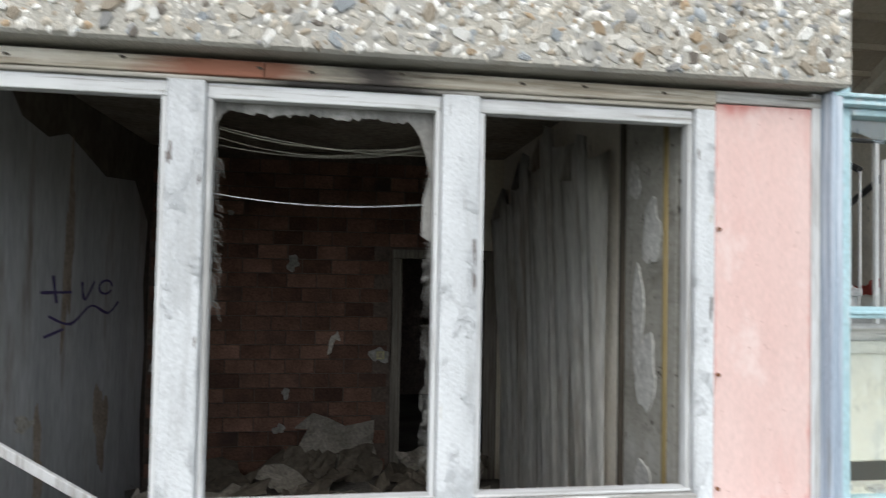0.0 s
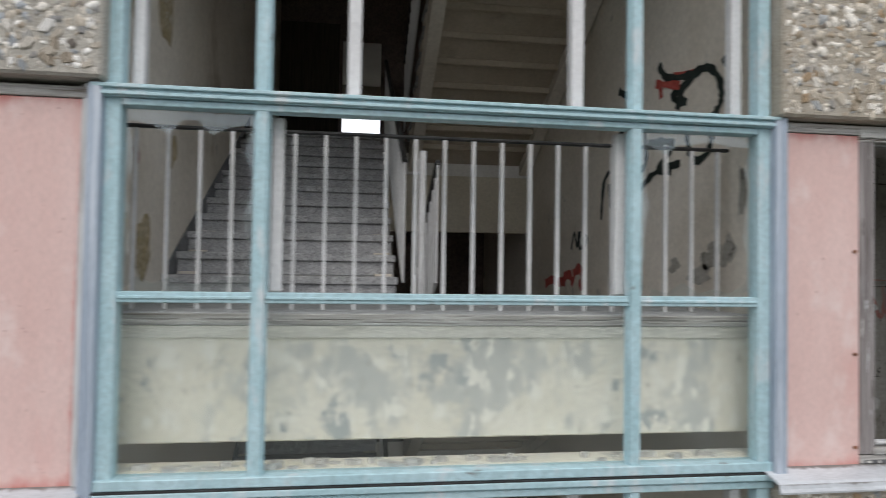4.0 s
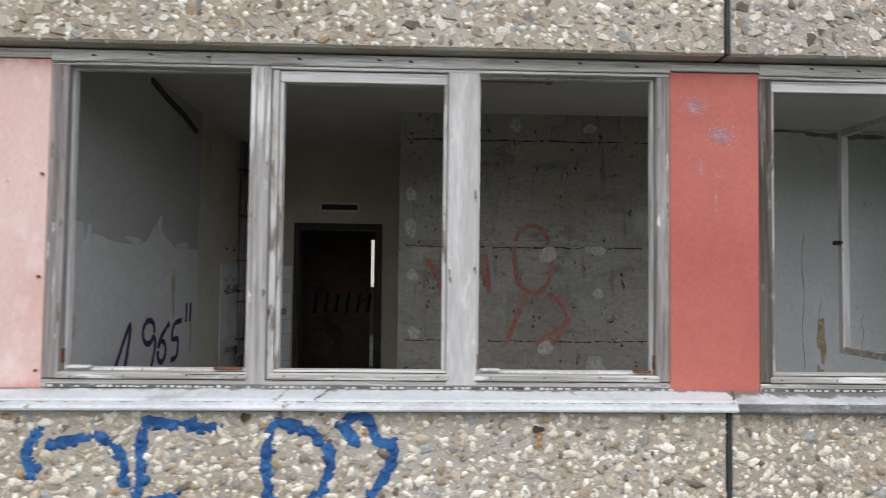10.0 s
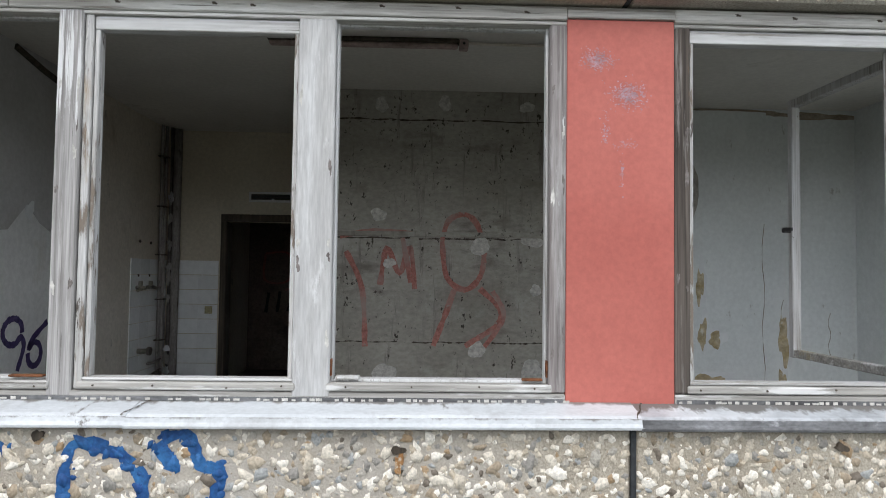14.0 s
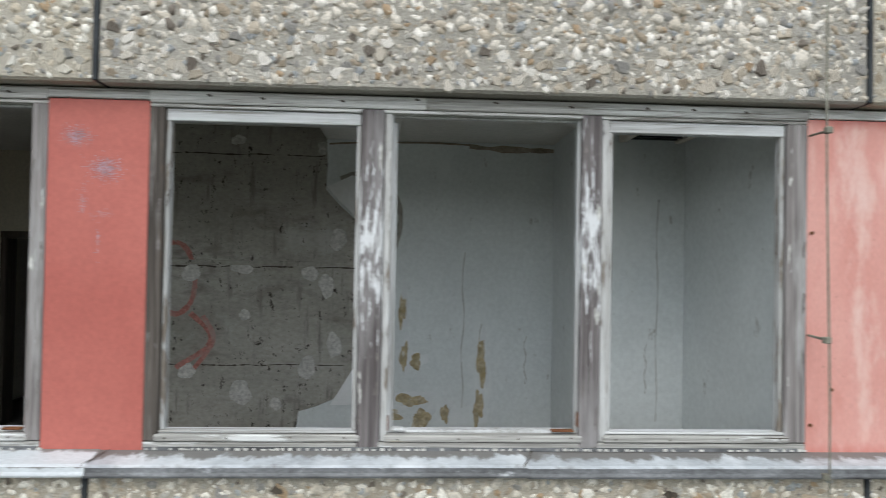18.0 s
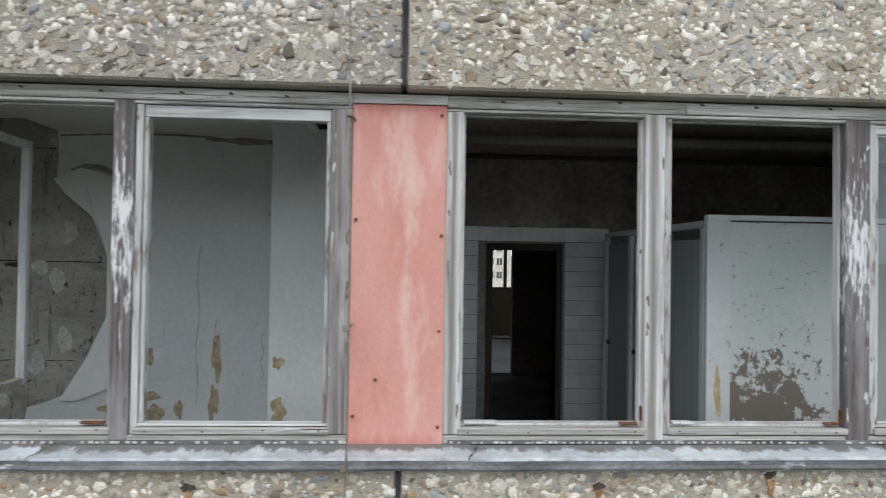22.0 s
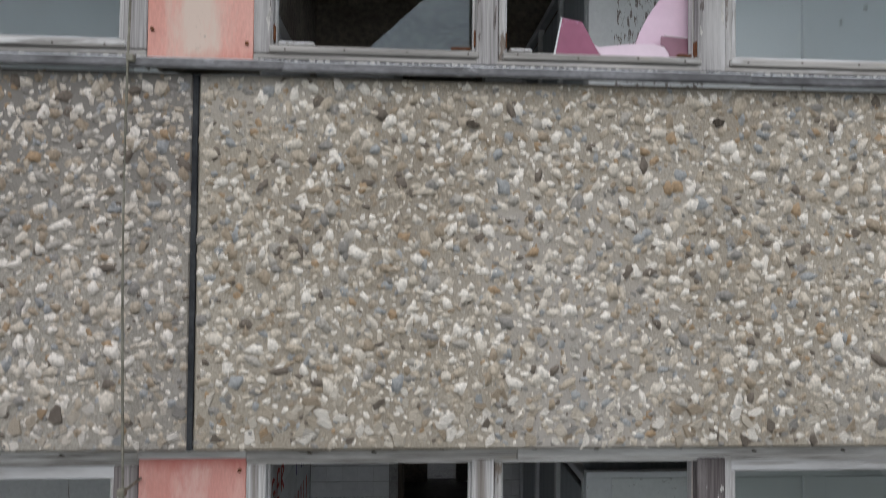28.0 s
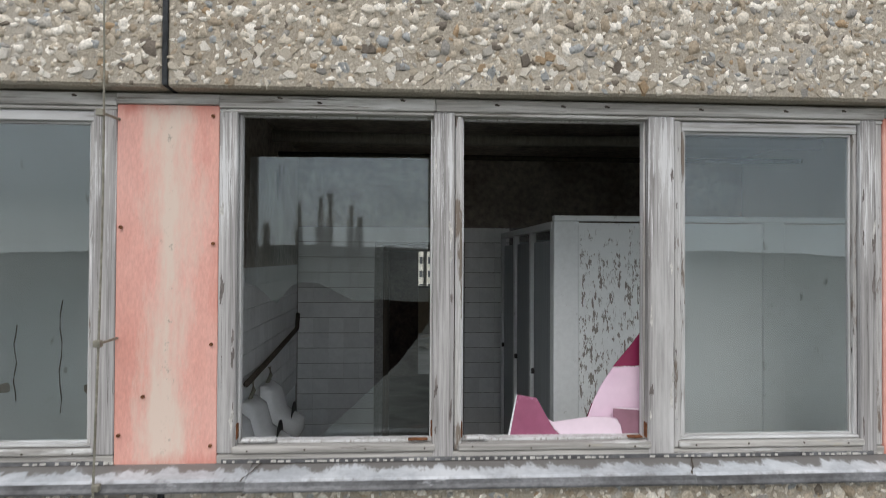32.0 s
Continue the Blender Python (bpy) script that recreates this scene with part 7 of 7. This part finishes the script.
nail_mesh = mesh_of("nail", rod((0, -0.003, 0), (0, 0.003, 0), 0.0042, 7), dark_wood)
hole_mesh = mesh_of("nail_hole", slab_from_outline(ragged(random.Random(9), 0, 0, 0.012, 0.006, 12, 0.5), "y", -0.0006, 0.0012), dark_wood)
for w, spans, dz in ((win0, S0, 0), (win1, S1, 0), (win2, S2, 0), (win3, S3, 0), (uwin3, S3, STOREY), (uwin2, S2, STOREY)):
    rng = random.Random(int(spans[0][0] * 7 + dz))
    for a, b in spans:
        for f in (0.06, 0.36, 0.68, 0.94):
            ob = new("nail", nail_mesh)
            ob.parent = w
            ob.matrix_parent_inverse = Matrix.Translation(-w.location)
            ob.matrix_basis = Matrix.Translation((a + (b - a) * f + rng.uniform(-0.02, 0.02), -0.0225, 1.006 + dz + rng.uniform(-0.006, 0.006)))
        for f in (0.15, 0.5, 0.85):
            ob = new("nail_hole", hole_mesh)
            ob.parent = w
            ob.matrix_parent_inverse = Matrix.Translation(-w.location)
            ob.matrix_basis = Matrix.Translation((a + (b - a) * f + rng.uniform(-0.08, 0.08), -0.0185, 2.572 + dz + rng.uniform(-0.01, 0.01)))

# chips along the mullions' edges
for w in (win0, win1, win2, win3, uwin3):
    for post in [o for o in w.children if o.name.startswith("mullion")]:
        xs = [v.co.x for v in post.data.vertices]
        zs = [v.co.z for v in post.data.vertices]
        face = min(v.co.y for v in post.data.vertices)
        rng = random.Random(int(xs[0] * 100) + int(zs[0] * 10))
        for k in range(3 if w is win0 else 7):
            ch, rx = rng.uniform(0.012, 0.05), rng.uniform(0.003, 0.009)
            cx = (min(xs) + 0.006 + rx * 1.3) if k % 2 else (max(xs) - 0.006 - rx * 1.3)
            part("paint_chip", slab_from_outline(ragged(rng, cx, rng.uniform(min(zs) + 0.1, max(zs) - 0.1), rx, ch, 14, 0.6), "y", face - 0.0003, -0.0004 - 0.00005 * k), bare_rail if rng.random() < 0.65 else plaster_white, post)

# torn laps between the sills
for k, (x, dz) in enumerate(((0.718, 0), (7.272, 0), (9.252, 0), (11.182, 0), (13.118, 0), (15.098, 0), (9.247, STOREY), (11.197, STOREY), (13.147, STOREY), (15.117, STOREY))):
    bm = bmesh.new()
    stroke(bm, [(x + 0.045, -0.014), (x + 0.028, -0.05), (x + 0.016, -0.09), (x - 0.008, -0.13), (x - 0.014, -0.149)], 0.006, lambda a, b, l: (a, b, (0.9405 + (b + 0.012) * 0.211 if b > -0.135 else 0.9145 + (b + 0.135) * 0.6) + dz + 0.008 + l + 0.003 * math.sin(a * 9)), k, 0.7, 0.001)
    part("torn_lap", bm, dark_wood, bpy.data.objects[{0.718: "sill_3", 7.272: "sill_5", 9.252: "sill_6", 11.182: "sill_7", 13.118: "sill_8", 15.098: "sill_9", 9.247: "sill_23", 11.197: "sill_24", 13.147: "sill_25", 15.117: "sill_26"}[x]], "dark torn lap joint")

# ---- corridor door leaf and far debris ----
solid("open_door_leaf", box(14.90, 14.94, 7.36, 8.12, 0.01, 2.0, 0.005), dark_wood, "dark door leaf standing open in the corridor", "door", "thing")
solid("closed_door", box(2.32, 3.20, 7.15, 7.192, STOREY + 0.005, STOREY + 2.3, 0.005), dark_wood, "dark closed door on the upper stair hall", "door", "thing")
solid("open_door_leaf", box(7.80, 7.84, 7.36, 8.12, 0.01, 2.0, 0.005), dark_wood, "dark door leaf standing open behind the corridor", "door", "thing")
graffiti("graffiti", [[(6.0, 1.75), (6.35, 1.75), (6.35, 1.35), (6.0, 1.35), (6.0, 1.75)], [(6.3, 1.2), (6.5, 1.25), (6.7, 1.18)]], 0.03, lambda a, b, l: (a, 7.20 - l, b), paint_red, "faint red scrawl on the corridor wall")
graffiti("graffiti", [[(6.02 + 0.17 * q, 0.86 + 0.01 * (q % 3)), (6.06 + 0.17 * q, 1.16 + 0.02 * (q % 2))] for q in range(6)], 0.045, lambda a, b, l: (a, 7.20 - l, b), paint_black, "row of black illegible bars on the corridor wall")
rng = random.Random(77)
for i in range(26):
    ob = solid("floor_scrap", crumpled(rng, rng.uniform(0.2, 0.6), 3, 0.05), paper, "pale sheet lying on the far room's floor", "debris", "thing", "scraps on the far floor")
    ob.matrix_basis = pose(rng.choice((7.1, 14.2)) + rng.uniform(-1.5, 1.5), rng.uniform(7, 12.3), 0.02 + (STOREY if i % 2 else 0), rng.uniform(-8, 8), rng.uniform(-8, 8), rng.uniform(0, 360))

# ---- tiles ----
def tile_wall(parent, axis, at, a0, a1, b0, b1, ta, tb, holes, limit=400):
    """Tiles with open joints on one wall; holes: (a0, a1, b0, b1) kept free."""
    me = None
    na, nb = int(round((a1 - a0) / ta)), int(round((b1 - b0) / tb))
    for i in range(na):
        for j in range(nb):
            a, b = a0 + i * ta, b0 + j * tb
            if any(a + ta > h[0] + 0.02 and a < h[1] - 0.02 and b + tb > h[2] + 0.02 and b < h[3] - 0.02 for h in holes):
                continue
            if me is None:
                g, e = 0.0004, 0.003
                bm = box(g, ta - g, -0.008, 0.0, e, tb - e) if axis == "y" else box(0.0, 0.008, g, ta - g, e, tb - e)
                me = mesh_of("tile", bm, tile_white)
            ob = new("tile", me)
            ob.parent = parent
            ob.matrix_basis = Matrix.Translation((a, at, b) if axis == "y" else (at, a, b))


for dz, name in ((0, "wall_room_three_back"), (STOREY, "wall_room_three_back_upper")):
    tile_wall(bpy.data.objects[name], "y", 3.499, 12.78, 14.88, 0.065 + dz, 2.165 + dz, 0.15, 0.15, [(13.61, 14.40, 0 + dz, 1.99 + dz)])
tile_wall(bpy.data.objects["wall_room_two_right"], "x", 12.762, 0.35, 3.50, 0.665, 2.165, 0.15, 0.15, [])
tile_wall(bpy.data.objects["wall_room_two_right_upper"], "x", 12.762, 0.65, 3.50, 3.905, 5.105, 0.15, 0.15, [])
tile_wall(bpy.data.objects["wall_room_one_back"], "y", 4.049, 5.89, 6.29, 0.08, 1.58, 0.2, 0.15, [])
tile_wall(bpy.data.objects["wall_stair_right"], "x", 5.751, 3.25, 4.05, 0.08, 1.58, 0.2, 0.15, [])

# ---- bricks of the sooty wall ----
brick_mesh = mesh_of("brick", box(0.005, 0.245, -0.012, 0.0, 0.005, 0.118, 0.003), brick_m)
for r in range(22):
    for c in range(12):
        x, z = -1.14 + c * 0.25 - (0.125 if r % 2 else 0), 0.08 + r * 0.123
        if x + 0.25 > 1.87 or x < -1.15 or (z < 2.03 and x + 0.25 > 0.89 and x < 1.84):
            continue
        ob = new("brick", brick_mesh)
        ob.parent = bpy.data.objects["wall_room_zero_back"]
        ob.matrix_basis = Matrix.Translation((x, 3.3495, z))

# ---- distance: block of flats, hills, poplars ----
def flats(x0, x1, y, top, label):
    b = thing("apartment_block", ((x0 + x1) / 2, y, -4), label, "building")
    part("wall", box(x0, x1, y, y + 12, -4, top), block_wall, b)
    part("roof", box(x0 - 0.3, x1 + 0.3, y - 0.3, y + 12.3, top, top + 0.5), roof_m, b)
    me = mesh_of("window", boxes((0, 1.1, -0.06, 0.0, 0, 1.35)), block_glass)
    fr = mesh_of("frame", boxes((-0.08, 1.18, -0.10, -0.061, -0.10, 0.0), (0.5, 0.58, -0.09, -0.061, 0, 1.35)), block_wall)
    n = 0
    for i in range(int((x1 - x0 - 1) / 1.75)):
        for j in range(5):
            z = top - 2.1 - j * 2.75
            w = new("window", me)
            w.parent = b
            w.matrix_parent_inverse = Matrix.Translation(-b.location)
            w.matrix_basis = Matrix.Translation((x0 + 1 + i * 1.75, y, z))
            f = new("frame", fr)
            f.parent = w


flats(2, 34, 128, 11.4, "pale rendered block of flats with rows of windows")
flats(-32, -4, 150, 22, "pale rendered block of flats farther off")


def hills(y, base, high, seed, name):
    bm = bmesh.new()
    rng = random.Random(seed)
    ph = [rng.uniform(0, 6.3) for _ in range(3)]
    rows = []
    for i in range(121):
        x = -2600 + i * 5200 / 120
        h = base + high * (0.6 + 0.25 * math.sin(x / 420 + ph[0]) + 0.15 * math.sin(x / 170 + ph[1]) + 0.04 * math.sin(x / 31 + ph[2]))
        rows.append((bm.verts.new((x, y, -6)), bm.verts.new((x, y * 1.05, h)), bm.verts.new((x, y * 1.5, h * 0.8))))
    for a, b in zip(rows, rows[1:]):
        bm.faces.new((a[0], b[0], b[1], a[1]))
        bm.faces.new((a[1], b[1], b[2], a[2]))
    solid(name, bm, hill_m, "low wooded hills along the horizon", "hills", smooth=True)


hills(-1400, 0, 32, 3, "backdrop_hills")
hills(1500, 0, 40, 5, "backdrop_hills_far")


def poplar(x, y, h, seed):
    t = thing("poplar_tree", (x, y, -4), "tall bare poplar with upright branches", "tree", "row of poplars")
    rng = random.Random(seed)
    bm = bmesh.new()
    add_rod(bm, (x, y, -4), (x, y, -4 + h * 0.95), 0.35, 8, 0.04)
    part("trunk", bm, bark, t)
    bm = bmesh.new()
    for i in range(120):
        z = rng.uniform(0.10, 0.95) * h
        a = rng.uniform(0, 6.283)
        l = (1 - z / h) * h * 0.32 + 1.0
        out = rng.uniform(0.10, 0.34) * l + 0.4
        p0 = Vector((x, y, z - 4))
        p1 = p0 + Vector((math.cos(a) * out, math.sin(a) * out, l))
        add_rod(bm, p0, p1, 0.06, 4, 0.025)
        for j in range(4):
            q = p0.lerp(p1, rng.uniform(0.3, 0.9))
            add_rod(bm, q, q + Vector((rng.uniform(-0.8, 0.8), rng.uniform(-0.8, 0.8), rng.uniform(1.0, 2.2))), 0.032, 3, 0.014)
    part("crown", bm, bark, t)


for k, (x, h) in enumerate(((-24.8, 18), (-15.7, 23.5), (-9.8, 25.5), (-7, 27), (-1.1, 23.2), (1.2, 20), (40, 18))):
    poplar(x, -180, h, k)

# ---- pebbles of the facade panels ----
rs = np.random.RandomState(11)
STONE_F = np.array([f for i in range(6) for f in ((i, (i + 1) % 6, 6 + (i + 1) % 6), (i, 6 + (i + 1) % 6, 6 + i))] + [(6, 7, 8), (6, 8, 9), (6, 9, 10), (6, 10, 11)])


def stone_shapes(n):
    """Split stones: n sets of twelve corners, a six-sided rim in the wall's plane and a smaller, tilted face before it."""
    a = np.arange(6)[None] * math.pi / 3 + rs.uniform(-0.42, 0.42, (n, 6))
    r = rs.uniform(0.72, 1.25, (n, 6))
    px, pz = np.cos(a) * r * rs.uniform(1.0, 1.55, (n, 1)), np.sin(a) * r * rs.uniform(0.7, 1.0, (n, 1))
    t = rs.uniform(0, 6.283, (n, 1))
    x, z = px * np.cos(t) - pz * np.sin(t), px * np.sin(t) + pz * np.cos(t)
    k = rs.uniform(0.58, 0.90, (n, 6))
    fx, fz = x * k, z * k
    fy = -rs.uniform(0.10, 0.34, (n, 1)) + 0.20 * (fx * rs.uniform(-1, 1, (n, 1)) + fz * rs.uniform(-1, 1, (n, 1)))
    rim = np.stack([x, np.full_like(x, 0.12), z], -1)
    face = np.stack([fx, fy, fz], -1)
    return np.concatenate([rim, face], 1)


def scatter(x0, x1, z0, z1, pitch):
    nx, nz = max(int((x1 - x0) / pitch), 1), max(int((z1 - z0) / pitch), 1)
    gx, gz = np.meshgrid((np.arange(nx) + 0.5) / nx * (x1 - x0) + x0, (np.arange(nz) + 0.5) / nz * (z1 - z0) + z0)
    gx = gx + rs.uniform(-0.5, 0.5, gx.shape) * pitch
    gz = gz + rs.uniform(-0.5, 0.5, gz.shape) * pitch
    return gx.ravel(), gz.ravel()


STONES = []
for k in range(30):
    v = stone_shapes(1)[0]
    me = bpy.data.meshes.new("pebble")
    me.from_pydata(v.tolist(), [], STONE_F.tolist())
    me.materials.append((pebble_one, pebble_one_tan, pebble_one_grimy)[k // 10])
    STONES.append(me)


BLUE_AT = np.array([(p[0] + (q[0] - p[0]) * t, p[1] + (q[1] - p[1]) * t) for s in BLUE for p, q in zip(s, s[1:]) for t in (0, 0.2, 0.4, 0.6, 0.8, 1.0)])


def stones_mesh(name, x, y, z, r, mat, panel, label):
    v = stone_shapes(len(x)) * r[:, None, None] + np.stack([x, y, z], -1)[:, None, :]
    f = (STONE_F[None] + 12 * np.arange(len(x))[:, None, None]).reshape(-1, 3)
    me = bpy.data.meshes.new(name)
    me.vertices.add(len(x) * 12)
    me.vertices.foreach_set("co", v.astype(np.float32).ravel())
    me.loops.add(len(f) * 3)
    me.loops.foreach_set("vertex_index", f.astype(np.int32).ravel())
    me.polygons.add(len(f))
    me.polygons.foreach_set("loop_start", np.arange(0, len(f) * 3, 3, dtype=np.int32))
    me.update(calc_edges=True)
    me.materials.append(mat)
    ob = new(name, me)
    ob.parent = panel
    tagged(ob, label, kind="stuff")


def pebbles_on(panel, x0, x1, z0, z1, singles):
    """Stones set into one panel's face; singles: how many of them are pieces of their own."""
    look_of = 1 if panel.data.materials[0] is concrete_tan else (2 if panel.data.materials[0] is concrete_grimy else 0)
    xs, zs, rr = [], [], []
    for pitch, lo, hi, keep in ((0.056, 0.020, 0.036, 0.95), (0.036, 0.011, 0.021, 0.9), (0.024, 0.005, 0.010, 0.4)):
        gx, gz = scatter(x0 + 0.01, x1 - 0.01, z0 + 0.01, z1 - 0.01, pitch)
        ok = rs.uniform(size=len(gx)) < keep
        xs.append(gx[ok]), zs.append(gz[ok])
        rr.append(lo + (hi - lo) * rs.uniform(size=ok.sum()) ** 1.2)
    x, z, r = np.concatenate(xs), np.concatenate(zs), np.concatenate(rr)
    r = np.minimum(r, np.minimum.reduce([x - x0, x1 - x, z - z0, z1 - z]) * 0.9 + 0.004)
    y = -0.105 + r * rs.uniform(-0.02, 0.16, len(r))
    if z1 < 1.0 and x0 < 6.0:
        clear = np.argsort(np.min(np.hypot(x[:, None] - BLUE_AT[None, :, 0], z[:, None] - BLUE_AT[None, :, 1]), axis=1) < 0.05, kind="stable")
        x, y, z, r = x[clear], y[clear], z[clear], r[clear]
    for i in range(singles):
        ob = new("pebble", STONES[i % 10 + 10 * look_of])
        ob.parent = panel
        ob.matrix_basis = Matrix.LocRotScale((x[i], y[i], z[i]), Euler((0, rs.uniform(0, 6.28), 0)), (r[i],) * 3)
    x, y, z, r = x[singles:], y[singles:], z[singles:], r[singles:]
    if z1 < 1.0 and x0 < 6.0:
        blue = np.min(np.hypot(x[:, None] - BLUE_AT[None, :, 0], z[:, None] - BLUE_AT[None, :, 1]), axis=1) < 0.028
        stones_mesh("painted_pebbles", x[blue], y[blue], z[blue], r[blue], paint_blue, panel, "pebbles covered by blue paint")
        x, y, z, r = x[~blue], y[~blue], z[~blue], r[~blue]
    stones_mesh("pebbles", x, y, z, r, (pebble_mass, pebble_mass_tan, pebble_mass_grimy)[look_of], panel, "mixed pale and dark pebbles set in concrete")


for ob, x0, x1, z0, z1 in PANELS:
    if x1 < -1.0 or x0 > 16.3:
        continue
    if z1 < 1.0:
        if x0 > 5:
            pebbles_on(ob, x0, x1, z1 - 0.62, z1, 160)
    elif z1 < 4.5:
        pebbles_on(ob, x0, x1, z0, z1 if x0 > 9 else z0 + 0.85, 200)
    elif x0 > 9:
        pebbles_on(ob, x0, x1, z0, z0 + 0.85, 160)
